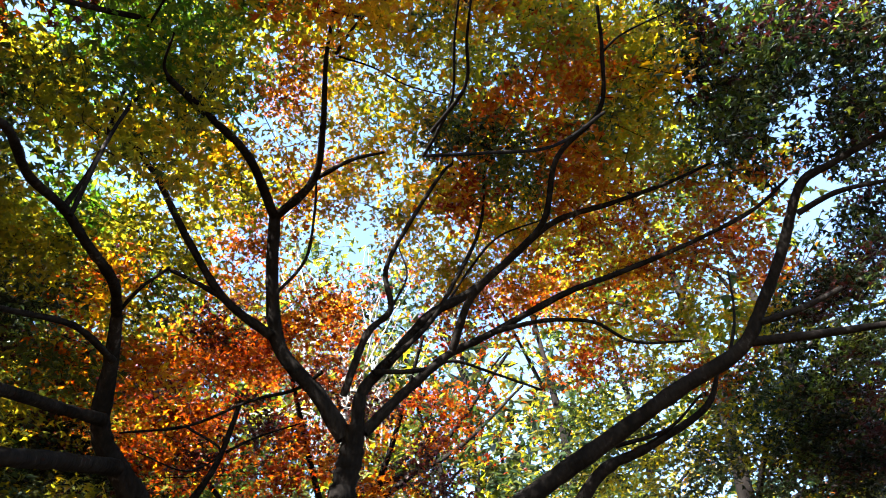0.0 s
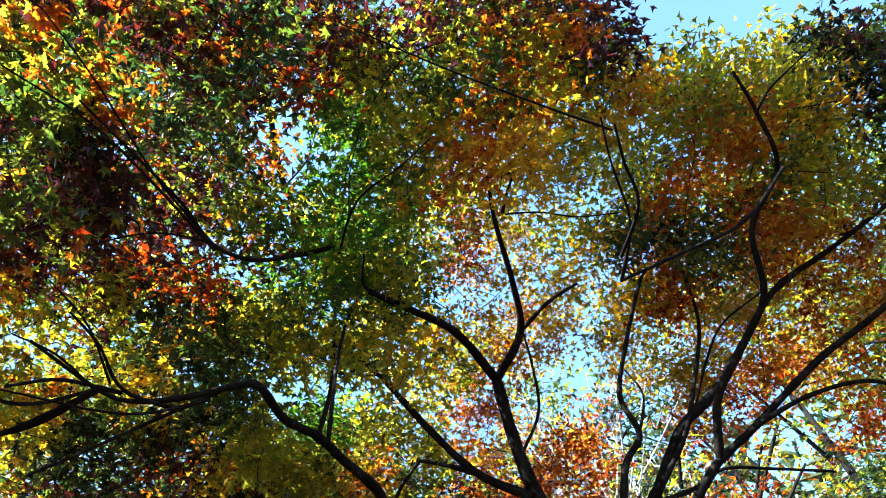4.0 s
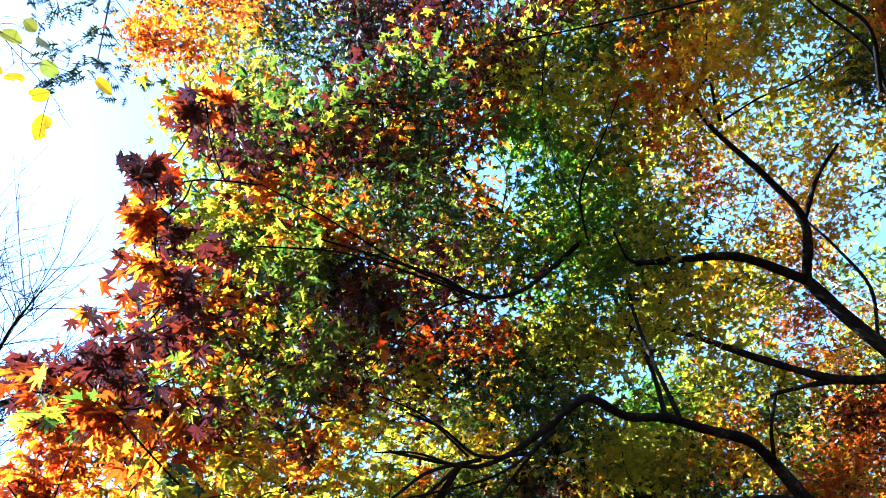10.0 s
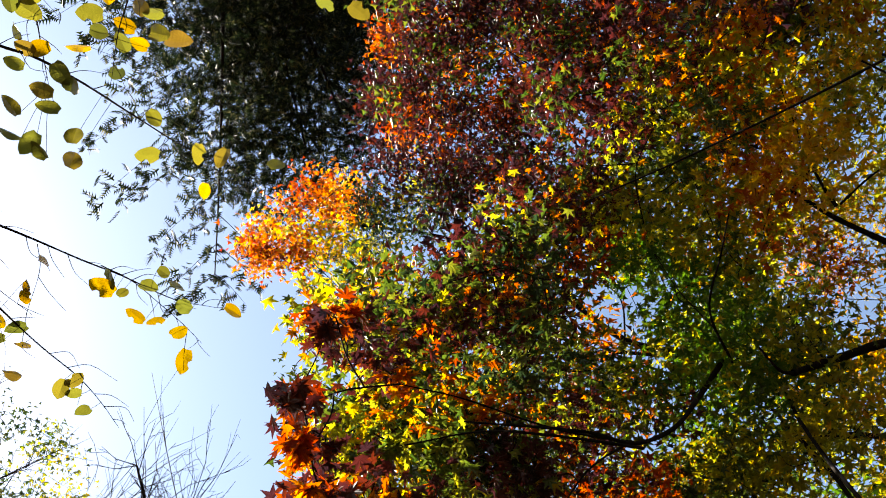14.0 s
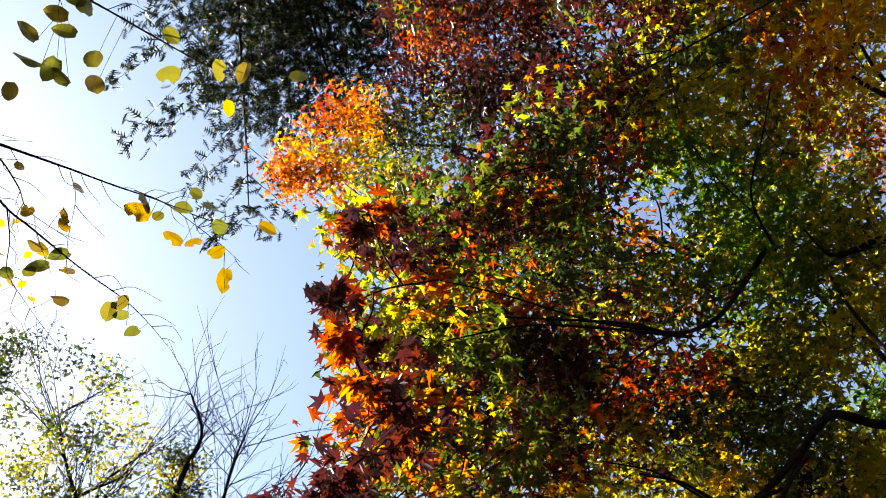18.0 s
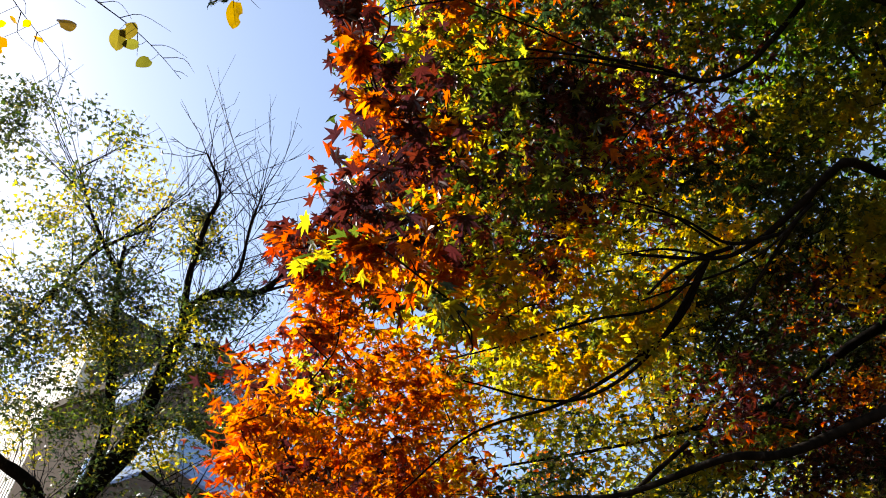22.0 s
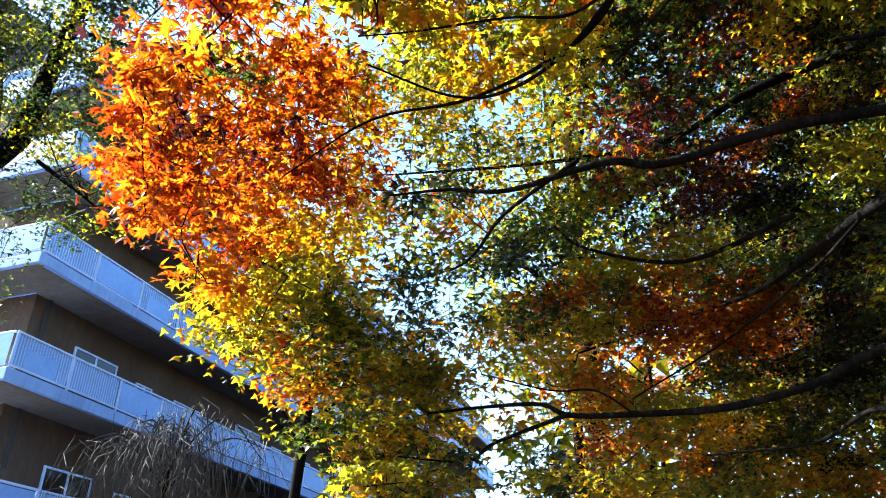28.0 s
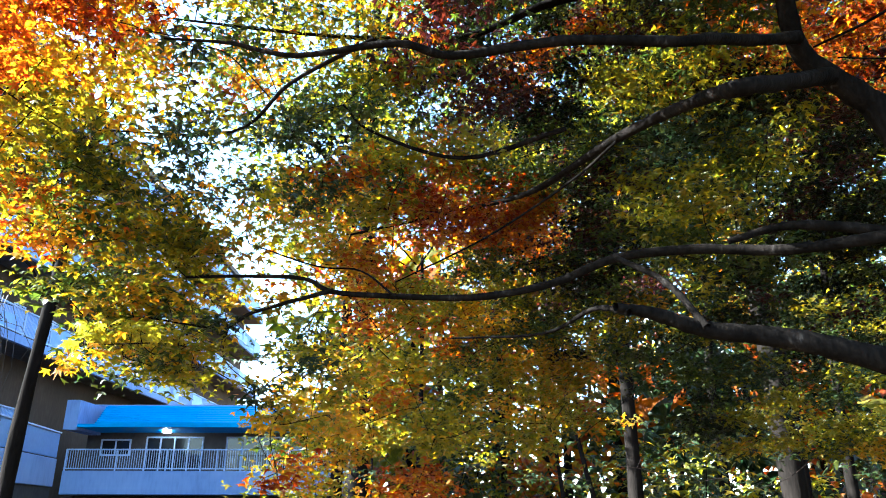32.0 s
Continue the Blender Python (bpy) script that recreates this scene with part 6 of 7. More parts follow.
puffs(maple_behind, "g", [(5.98, 2.79, 5.27, 0.33, 5.0), (7.12, 3.19, 6.22, 0.39, 3.5), (6.13, 2.96, 4.88, 0.33, 5.0), (7.39, 3.68, 5.39, 0.39, 3.5)], 0.05)
puffs(maple_behind, "l", [(-1.94, 7.05, 3.85, 0.18, 2.2)], 0.05)
puffs(maple_behind, "y", [(-2.18, 7.14, 3.40, 0.18, 2.2), (1.62, 7.41, 2.20, 0.18, 2.2)], 0.05)
maple_behind.finish()

# ---- open tree with small yellow-green leaves by the building ----
elm = Tree("leafy_tree", "tall thin-leaved tree with small yellow-green leaves beside the flats", 13)
limb(elm, [(-8.9, 4.9, -0.05), (-8.85, 4.95, 1.5), (-8.6, 5.1, 3.4), (-8.31, 5.36, 5.03)], 0.34, 0.26, "trunk")
limb(elm, [(-8.31, 5.36, 5.03), (-8.04, 5.25, 5.72), (-7.70, 5.25, 6.30), (-7.33, 5.30, 6.78), (-6.95, 5.12, 7.40), (-6.52, 4.90, 8.02), (-6.15, 4.79, 8.43), (-5.60, 5.17, 8.60), (-5.12, 5.17, 8.93)], 0.258, 0.031)
limb(elm, [(-7.70, 5.25, 6.30), (-7.44, 5.02, 6.89), (-7.17, 4.54, 7.61), (-6.90, 4.04, 8.23), (-6.64, 3.73, 8.64)], 0.117, 0.031)
limb(elm, [(-8.22, 5.30, 5.31), (-8.05, 4.89, 6.12), (-8.22, 4.33, 6.38)], 0.156, 0.078)
limb(elm, [(-6.52, 4.90, 8.02), (-6.22, 4.49, 8.57), (-5.84, 4.18, 9.05), (-5.53, 3.98, 9.37), (-5.45, 3.53, 9.63)], 0.070, 0.016)
limb(elm, [(-6.15, 4.79, 8.43), (-5.76, 4.85, 8.70), (-5.39, 4.51, 9.18), (-5.08, 4.30, 9.49)], 0.047, 0.012)
limb(elm, [(-7.13, 4.47, 7.72), (-7.24, 3.64, 8.11), (-7.62, 3.57, 7.73), (-8.01, 3.62, 7.21)], 0.047, 0.023)
limb(elm, [(-7.46, 3.61, 7.89), (-6.89, 3.57, 8.50), (-6.33, 3.79, 8.88)], 0.039, 0.016)
limb(elm, [(-6.83, 3.97, 8.34), (-6.76, 3.20, 8.79), (-6.63, 2.74, 9.08)], 0.031, 0.012)
limb(elm, [(-7.13, 5.49, 6.51), (-6.86, 5.78, 6.29), (-6.58, 6.05, 6.05)], 0.038, 0.015)
limb(elm, [(-6.36, 4.99, 7.84), (-5.90, 5.36, 7.76), (-5.83, 5.62, 7.38)], 0.035, 0.015)
limb(elm, [(-5.60, 5.17, 8.60), (-4.95, 5.49, 8.81), (-4.34, 5.96, 8.81)], 0.031, 0.012)
main = list(elm.lines)
puffs(elm, "e", [(-6.58, 2.05, 8.77, 0.78, 3.5), (-6.13, 2.77, 9.35, 0.46, 2.4), (-6.97, 2.72, 8.18, 0.78, 3.5), (-7.28, 3.35, 7.53, 0.78, 4.9), (-6.67, 4.03, 7.79, 0.78, 4.9), (-6.14, 4.88, 8.22, 0.46, 10.2), (-7.53, 3.93, 6.85, 0.78, 5.0), (-6.94, 4.62, 7.06, 0.78, 4.0), (-6.43, 5.50, 7.44, 0.46, 5.0), (-7.29, 4.84, 6.47, 0.78, 4.0), (-6.62, 5.47, 6.72, 0.78, 4.0), (-7.44, 5.36, 5.68, 0.78, 2.0), (-6.78, 6.00, 5.89, 0.44, 3.5), (-7.52, 5.81, 4.87, 0.3, 2.5), (-6.44, 4.95, 7.30, 0.78, 4.0)], 0.048)
puffs(elm, "b", [(-6.55, 3.49, 8.71, 0.81, 3.5), (-5.96, 4.33, 9.21, 0.47, 8.5)], 0.048)
g = elm.rng
for line in main:
    for i in range(len(line) // 4, len(line)):
        for q in range(2):
            way = line[min(i + 1, len(line) - 1)] - line[max(i - 1, 0)]
            way = 0.5 * way / np.linalg.norm(way) + g.normal(0, 0.6, 3) + np.array([0, 0, 0.45])
            reach = g.uniform(0.35, 1.1)
            a = line[i] + 0.5 * reach * way + g.normal(0, 0.05, 3)
            c = line[i] + reach * way
            elm.twigs.append(tube(np.array([line[i], a, c]), 0.008, 0.003, 3))
            for w in range(4):
                p = a + (c - a) * g.uniform(-0.6, 1)
                o = 0.3 * way * reach + g.normal(0, 0.2, 3) * reach
                elm.twigs.append(tube(np.array([p, p + 0.5 * o + g.normal(0, 0.03, 3), p + o]), 0.004, 0.002, 3))
elm.finish()


# ---- conifer overhead ----
def frond(start, way, length, rise):
    """A drooping bough: its line, with hanging side shoots set with needles."""
    side = np.cross(way, (0, 0, 1.0))
    u = np.linspace(0, 1, 9)[:, None]
    line = start + way * length * u + np.array([0, 0, 1.0]) * (rise * u - 0.22 * length * u ** 2)
    return line, side


conifer = Tree("conifer_tree", "tall dark green conifer with drooping needle boughs", 21)
ROOT = np.array([-1.3, -2.7, 0.0])
limb(conifer, [(-1.3, -2.7, -0.05), (-1.3, -2.7, 6.0), (-1.3, -2.7, 12.0), (-1.3, -2.7, 20.0)], 0.34, 0.08, "trunk")
rng = conifer.rng
shoots, needles = [], []
for k in range(58):
    z = 11.4 + 8.4 * (k / 58)
    a = radians(90 + rng.uniform(-22, 46)) if k % 3 else 2.39996 * k
    way = np.array([math.cos(a), math.sin(a), 0.0])
    length = (21.4 - z) * (0.5 if k % 3 else 0.16) * rng.uniform(0.85, 1.1)
    line, side = frond(ROOT + np.array([0, 0, z]), way, length, 0.3)
    conifer.lines.append(line)
    v, f = tube(line, 0.035, 0.008, 6)
    bulk("bough", v, f, TWIG, conifer.ob)
    for u in np.linspace(0.16, 1.0, 13):
        root = np.array([np.interp(u * 8, range(9), line[:, q]) for q in range(3)])
        for s in (-1, 1):
            reach = length * (0.3 * (1.12 - u) + 0.07) * rng.uniform(0.7, 1.2)
            tip = root + s * side * reach + way * reach * rng.uniform(0.4, 1.0) - np.array([0, 0, 0.4 * reach + 0.1])
            twig = spline([root, 0.5 * (root + tip) + np.array([0, 0, 0.06]), tip], 3)
            shoots.append(tube(twig, 0.007, 0.002, 3))
            n = int(11 + 24 * reach) if length > 2.5 else 8
            w = rng.uniform(0, 1, n)
            at = root + (tip - root) * w[:, None] + rng.normal(0, 0.045, (n, 3)) - np.array([0, 0, 1.0]) * rng.uniform(0, 0.22, (n, 1))
            needles.append(at)
bulk("twig_mass", *merge(shoots), TWIG, conifer.ob, "thin drooping twigs", "stuff")
needles = np.concatenate(needles)
tuft_v, tuft_f = [(-0.05, 0, 0), (0.05, 0, 0), (0, 1, -0.35)], [(0, 1, 2)]
for i in range(5):
    for s in (-1, 1):
        y = 0.1 + 0.16 * i
        k = len(tuft_v)
        tuft_v += [(0, y, -0.35 * y * y), (0, y + 0.12, -0.35 * y * y), (s * (0.34 - 0.04 * i), y + 0.2, -0.35 * y * y - 0.14)]
        tuft_f.append((k, k + 1, k + 2))
NEEDLE_TUFT = (np.array(tuft_v), np.array(tuft_f))
bulk("needle_mass", *leaf_cloud(NEEDLE_TUFT, needles, rotations(rng, len(needles), 0.8), 0.2 * rng.uniform(0.6, 1.3, len(needles))), NEEDLE, conifer.ob, "dark green conifer needles", "stuff")

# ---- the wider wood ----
# Darker copy of the bark, standing in for crown shade on these trunks.
WOOD = mottled("shaded_wood_bark", [(0.3, (0.003, 0.0026, 0.0022)), (0.55, (0.008, 0.0065, 0.0055)), (0.8, (0.014, 0.012, 0.01))], 6, 0.95, 0.6, (1, 1, 0.25), gloss=0.02)
def forest_tree(x, y, height, r, crown, mix, seed, lean=(0, 0), density=5):
    """A tall tree further off: trunk, limbs and a loose crown of larger leaf patches."""
    tree = Tree("forest_tree", WOOD_LABELS[mix], seed, "trees of the wood")
    g = tree.rng
    top = np.array([x + lean[0], y + lean[1], height])
    foot = np.array([x, y, -0.1])
    line = [foot, foot + (top - foot) * 0.3 + g.normal(0, 0.1, 3) * (1, 1, 0), foot + (top - foot) * 0.65 + g.normal(0, 0.15, 3) * (1, 1, 0), top]
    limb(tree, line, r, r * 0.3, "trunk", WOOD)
    for k in range(int(6 + crown * 3)):
        u = g.uniform(0.42, 1.0)
        a = g.uniform(0, 2 * math.pi)
        root = foot + (top - foot) * u
        out = crown * g.uniform(0.45, 1.0) * (1.15 - 0.5 * u)
        end = root + np.array([math.cos(a) * out, math.sin(a) * out, g.uniform(0.3, 1.6)])
        limb(tree, [root, 0.5 * (root + end) + np.array([0, 0, 0.3]), end], r * 0.3, r * 0.08, "limb", WOOD)
        for w in (0.55, 0.8, 1.05):
            tree.grow(root + (end - root) * w + g.normal(0, 0.3, 3), crown * 0.3, mix, density, 0.135, 3.5, 14, 1.15)
    tree.finish(far=0.1)


WOOD_LABELS = {"b": "tall tree with dull blue-green leaves in the wood", "l": "tall tree with yellow-green leaves in the wood", "y": "tree with yellow autumn leaves in the wood",
               "o": "tree with orange autumn leaves in the wood", "r": "tree with red autumn leaves in the wood", "g": "tall dark green tree in the wood", "n": "tree with brown and green leaves in the wood"}
forest_tree(-1.66, 12.1, 15, 0.27, 3.2, "g", 31, (0.2, 0.5), 3)
ivy = Tree("ivy", "yellow and green ivy climbing a tall trunk", 91)
g = ivy.rng
for mat, n in ((LIME, 900), (YELLOW, 700), (ORANGE, 250), (GREEN, 400)):
    z = g.uniform(2.2, 11.0, n)
    a, out = g.uniform(0, 2 * math.pi, n), 0.26 + np.abs(g.normal(0, 0.16, n))
    at = np.stack([-1.66 + 0.013 * z + out * np.cos(a), 12.1 + 0.033 * z + out * np.sin(a), z], 1)
    ivy.leaves[mat] = [(at, rotations(g, n, 1.0), 0.085 * g.uniform(0.6, 1.2, n))]
ivy.twigs.append(tube(np.array([(-1.4, 11.85, -0.05), (-1.38, 11.9, 3.0), (-1.5, 12.2, 7.0), (-1.3, 12.3, 11.0)]), 0.02, 0.008, 5))
ivy.finish(far=0.1)
forest_tree(-2.05, 12.4, 13, 0.15, 2.2, "l", 32, (-0.1, 0.6), 2)
forest_tree(2.6, 11.9, 12, 0.17, 3.0, "g", 33, (-0.2, 0))
forest_tree(4.28, 10.2, 11, 0.24, 2.8, "g", 34, (-0.4, 0.3))
forest_tree(2.1, 14.0, 9, 0.06, 1.8, "l", 35, (-0.8, 0.2))
forest_tree(2.6, 12.9, 8, 0.07, 1.8, "n", 36, (-1.6, 0.2))
forest_tree(7.1, 14.4, 12, 0.08, 2.4, "b", 37)
forest_tree(-1.0, 18.2, 12, 0.1, 2.2, "b", 38)
forest_tree(1.1, 18.2, 12, 0.1, 2.6, "b", 39)
forest_tree(5.2, 15.2, 13, 0.15, 3.0, "b", 40)
forest_tree(-7.2, 12.4, 10, 0.19, 1.6, "l", 41, (0.5, 0), 2)
forest_tree(9.0, 9.5, 13, 0.2, 3.2, "b", 42, (0, 0), 2.5)
forest_tree(11.0, 6.0, 12, 0.18, 3.2, "b", 43, (0, 0), 2.5)
forest_tree(10.0, 12.0, 14, 0.2, 3.4, "g", 44)
forest_tree(12.5, 9.0, 13, 0.2, 3.2, "r", 45, (0, 0), 2.5)
forest_tree(8.6, 2.4, 11, 0.18, 3.0, "g", 46)
forest_tree(12.0, 2.0, 13, 0.2, 3.4, "b", 47, (0, 0), 2.5)
forest_tree(15.0, 6.0, 14, 0.2, 3.4, "l", 48, (0, 0), 2.5)
forest_tree(8.0, 18.0, 14, 0.2, 3.4, "y", 49)
forest_tree(3.0, 21.0, 13, 0.18, 3.4, "l", 50)

forest_tree(6.3, 8.8, 9, 0.13, 2.6, "g", 51, (0, 0), 7)
forest_tree(5.2, 10.6, 8, 0.12, 2.4, "g", 52, (0.3, 0), 7)
forest_tree(8.0, 11.4, 10, 0.14, 2.8, "g", 53, (0, 0), 7)
forest_tree(7.6, 6.2, 8, 0.12, 2.4, "g", 54, (0, 0), 6)

# far wood round the place
g = np.random.default_rng(77)
pieces = {k: [] for k in (OLIVE, LIME, YELLOW, ORANGE)}
trunks = []
for k in range(85):
    a = radians(g.uniform(-115, 9))
    d = g.uniform(20, 52)
    x, y, h = -d * math.sin(a), d * math.cos(a), g.uniform(9, 17)
    trunks.append(tube(np.array([(x, y, -0.1), (x, y, h * 0.5), (x + g.normal(0, 0.4), y, h * 0.9)]), g.uniform(0.12, 0.25), 0.05, 5))
    mat = list(pieces)[int(g.choice(4, p=[0.45, 0.25, 0.18, 0.12]))]
    for q in range(10):
        c = np.array([x, y, h * g.uniform(0.12, 0.95)]) + g.normal(0, 1.3, 3) * (1, 1, 0.3)
        pieces[mat].append(c + g.normal(0, 0.62, (30, 3)) * (1.5, 1.5, 1.0))
far_wood = thing("far_wood", "mixed autumn woodland in the distance", "wood", kind="stuff")
bulk("trunk_mass", *merge(trunks), BARK, far_wood, "distant trunks", "stuff")
for mat, sets in pieces.items():
    at = np.concatenate(sets)
    bulk("foliage", *leaf_cloud(MAPLE_SMALL, at, rotations(g, len(at), 0.8), 0.6 * g.uniform(0.6, 1.3, len(at))), mat, far_wood, "distant autumn foliage", "stuff")

# ---- undergrowth ----
def shrub(x, y, h, mix, seed):
    bush = Tree("shrub", WOOD_LABELS[mix].replace("tall ", "").replace("tree", "shrub"), seed, "undergrowth shrubs")
    g = bush.rng
    for k in range(5):
        a, r = g.uniform(0, 2 * math.pi), h * g.uniform(0.2, 0.5)
        limb(bush, [(x, y, -0.1), (x + 0.4 * r * math.cos(a), y + 0.4 * r * math.sin(a), h * 0.45), (x + r * math.cos(a), y + r * math.sin(a), h * g.uniform(0.7, 1.0))], 0.03, 0.008, "stem")
        for u in (0.35, 0.65, 0.95):
            bush.grow((x + r * u * math.cos(a), y + r * u * math.sin(a), h * u + g.normal(0, 0.1)), h * 0.26, mix, 6, 0.16, 3, 14, 1.4)
    bush.finish(far=0.1)


g = np.random.default_rng(5)
for k in range(16):
    a, d = radians(-66 + 76 * (k + 0.5 * g.uniform()) / 16), g.uniform(14, 24)
    shrub(-d * math.sin(a), d * math.cos(a), g.uniform(1.8, 3.4), "bgngbrbgnb"[k % 10], 200 + k)

# ---- flats ----
# Tan of the flats' wall is darkened for the shade behind the balconies.
WALL = mottled("shaded_tan_render", [(0.3, (0.055, 0.036, 0.023)), (0.55, (0.08, 0.052, 0.034)), (0.75, (0.11, 0.078, 0.053))], 0.8, 0.9, 0.15, (1, 1, 0.3), 12)
# Skylight blue of the shaded side is mixed into this pale paint.
PAINT = mottled("pale_painted_concrete", [(0.25, (0.15, 0.215, 0.39)), (0.5, (0.235, 0.335, 0.56)), (0.8, (0.29, 0.4, 0.63))], 0.9, 0.7, 0.1, (1, 1, 0.25), 10)
# Soffit brown set darker to carry the shade under the slabs.
SOFFIT = mottled("shaded_soffit", [(0.3, (0.08, 0.06, 0.042)), (0.6, (0.14, 0.11, 0.08)), (0.8, (0.2, 0.165, 0.125))], 1.1, 0.9, 0.1)
# White metal and frosted panels take the same skylight blue.
METAL = mottled("skylit_white_metal", [(0.3, (0.4, 0.5, 0.68)), (0.7, (0.5, 0.6, 0.78))], 3, 0.4, 0.05)
FROST = mottled("frosted_panel", [(0.3, (0.19, 0.31, 0.6)), (0.7, (0.26, 0.41, 0.7))], 1.5, 0.3, 0.05)
# Near-black that stands in for shade in recesses; also pipe and joint.
DARK = mottled("dark_shade_and_trim", [(0.3, (0.03, 0.03, 0.03)), (0.7, (0.06, 0.055, 0.05))], 2)
BLUE = mottled("blue_metal_roof", [(0.3, (0.01, 0.22, 0.5)), (0.6, (0.015, 0.32, 0.64)), (0.8, (0.04, 0.4, 0.7))], 1.6, 0.45, 0.1, (0.3, 1, 1))
GLASS, gt, gn = material("window_glass", (0.012, 0.014, 0.017), 0.06)
gn.inputs["Specular IOR Level"].default_value = 0.4
LAMP, lt, ln = material("lit_lamp", (0.9, 0.9, 0.85))
ln.inputs["Emission Color"].default_value, ln.inputs["Emission Strength"].default_value = (1, 0.95, 0.85, 1), 4


def boxes(*spans, bevel=0.0):
    """One bmesh of boxes, each from a low corner to a high corner."""
    bm = bmesh.new()
    for lo, hi in spans:
        m = Matrix.Translation([(p + q) / 2 for p, q in zip(lo, hi)]) @ Matrix.Diagonal([q - p for p, q in zip(lo, hi)] + [1])
        bmesh.ops.create_cube(bm, size=1, matrix=m)
    if bevel:
        bmesh.ops.bevel(bm, geom=bm.edges[:], offset=bevel, segments=1, affect="EDGES")
    return bm


BARS = [0]


def railing(parent, a, b, z, along, face, height=0.92, start=0, solid=True):
    """Railing from a to b on one line: posts, rails, and bays of upright bars with pale panels in some."""
    def span(u0, u1, w0, w1, z0, z1):
        return ((face + w0, u0, z0), (face + w1, u1, z1)) if along == "y" else ((u0, face + w0, z0), (u1, face + w1, z1))
    n = max(1, round((b - a) / 1.85))
    step = (b - a) / n
    part("top_rail", boxes(span(a, b, -0.03, 0.03, z + height - 0.05, z + height), bevel=0.008), METAL, parent)
    part("bottom_rail", boxes(span(a, b, -0.02, 0.02, z + 0.06, z + 0.1)), METAL, parent)
    for k in range(n):
        u = a + k * step
        part("post", boxes(span(u, u + 0.045, -0.022, 0.022, z, z + height - 0.05)), METAL, parent)
        if solid and (k + start) % 3 == 0:
            part("panel", boxes(span(u + 0.07, u + step - 0.03, -0.008, 0.008, z + 0.12, z + height - 0.08)), FROST, parent, "frosted pale panel")
        else:
            m = 20
            if BARS[0] < 300:
                BARS[0] += m
                first = part("bar", boxes(span(u + 0.07, u + 0.088, -0.008, 0.008, z + 0.1, z + height - 0.05)), METAL, parent)
                for i in range(1, m):
                    other = new("bar", first.data)
                    other.parent = parent
                    shift = i * (step - 0.08) / m
                    other.location = (0, shift, 0) if along == "y" else (shift, 0, 0)
            else:
                tagged(part("bar_grille", boxes(*[span(u + 0.07 + i * (step - 0.08) / m, u + 0.088 + i * (step - 0.08) / m, -0.008, 0.008, z + 0.1, z + height - 0.05) for i in range(m)]), METAL, parent), kind="stuff")
            if not solid:
                continue
            part("screen", boxes(span(u + 0.06, u + step - 0.02, -0.03, -0.024, z + 0.1, z + height - 0.06)), FROST, parent, "translucent screen behind the bars")
            if (k + start) % 3 == 1:
                part("panel", boxes(span(u + 0.35, u + step - 0.45, 0.012, 0.022, z + 0.1, z + height * 0.62)), FROST, parent, "pale weather panel")


def window(parent, y0, y1, z0, z1, x):
    """Sliding window in a wall that faces +x."""
    w = part("window", boxes(((x, y0, z0), (x + 0.06, y1, z0 + 0.05)), ((x, y0, z1 - 0.05), (x + 0.06, y1, z1)), ((x, y0, z0 + 0.052), (x + 0.06, y0 + 0.05, z1 - 0.052)), ((x, y1 - 0.05, z0 + 0.052), (x + 0.06, y1, z1 - 0.052)),
                             ((x, (y0 + y1) / 2 - 0.03, z0 + 0.052), (x + 0.055, (y0 + y1) / 2 + 0.03, z1 - 0.052))), METAL, parent, "white framed sliding window")
    for p, q, off in ((y0 + 0.05, (y0 + y1) / 2 - 0.03, 0.02), ((y0 + y1) / 2 + 0.03, y1 - 0.05, 0.035)):
        part("pane", boxes(((x + off, p, z0 + 0.05), (x + off + 0.008, q, z1 - 0.05))), GLASS, w)
    part("sill", boxes(((x, y0 - 0.05, z0 - 0.05), (x + 0.1, y1 + 0.05, z0 - 0.004))), PAINT, w)


flats = thing("apartment_building", "tan apartment block with long pale balconies", "building")
EDGE, WALL_X, SOUTH, NORTH = -14.87, -16.35, 12.45, 58.0
part("wall", boxes(((-24.0, SOUTH + 1.5, 0), (WALL_X, NORTH, 18.6))), WALL, flats)
part("roof", boxes(((-24.1, SOUTH + 1.4, 18.61), (WALL_X + 0.25, NORTH + 0.3, 18.95))), SOFFIT, flats)
for level, top in ((2, 11.15), (1, 8.12), (0, 4.8), (3, 14.12), (4, 17.05)):
    end = 26.5 if level < 1 else NORTH
    z = top - 1.22
    slab = part("balcony", boxes(((WALL_X, SOUTH, z), (EDGE, end, z + 0.3)), ((-18.6, SOUTH, z), (WALL_X, SOUTH + 1.5, z + 0.3)), bevel=0.012), PAINT, flats, "pale concrete balcony with stained edge")
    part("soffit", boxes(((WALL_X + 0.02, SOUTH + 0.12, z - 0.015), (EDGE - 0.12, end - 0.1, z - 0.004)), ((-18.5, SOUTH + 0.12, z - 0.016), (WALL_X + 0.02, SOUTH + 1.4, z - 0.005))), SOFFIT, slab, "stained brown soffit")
    railing(slab, SOUTH + 0.06, end - 0.05, z + 0.3, "y", EDGE - 0.05, start=level)
    railing(slab, -18.55, EDGE - 0.1, z + 0.3, "x", SOUTH + 0.05, start=0)
    y = SOUTH + 3.2
    while y < min(end, 40) - 3:
        window(flats, y, y + 1.75, z + 1.15, z + 2.15, WALL_X)
        window(flats, y + 2.7, y + 3.45, z + 1.2, z + 1.95, WALL_X)
        window(flats, y + 4.6, y + 6.1, z + 0.95, z + 1.95, WALL_X)
        y += 8.4
    part("downpipe", boxes(((WALL_X, SOUTH + 1.9, z - 1.5), (WALL_X + 0.09, SOUTH + 1.99, z - 0.02))), DARK, flats)

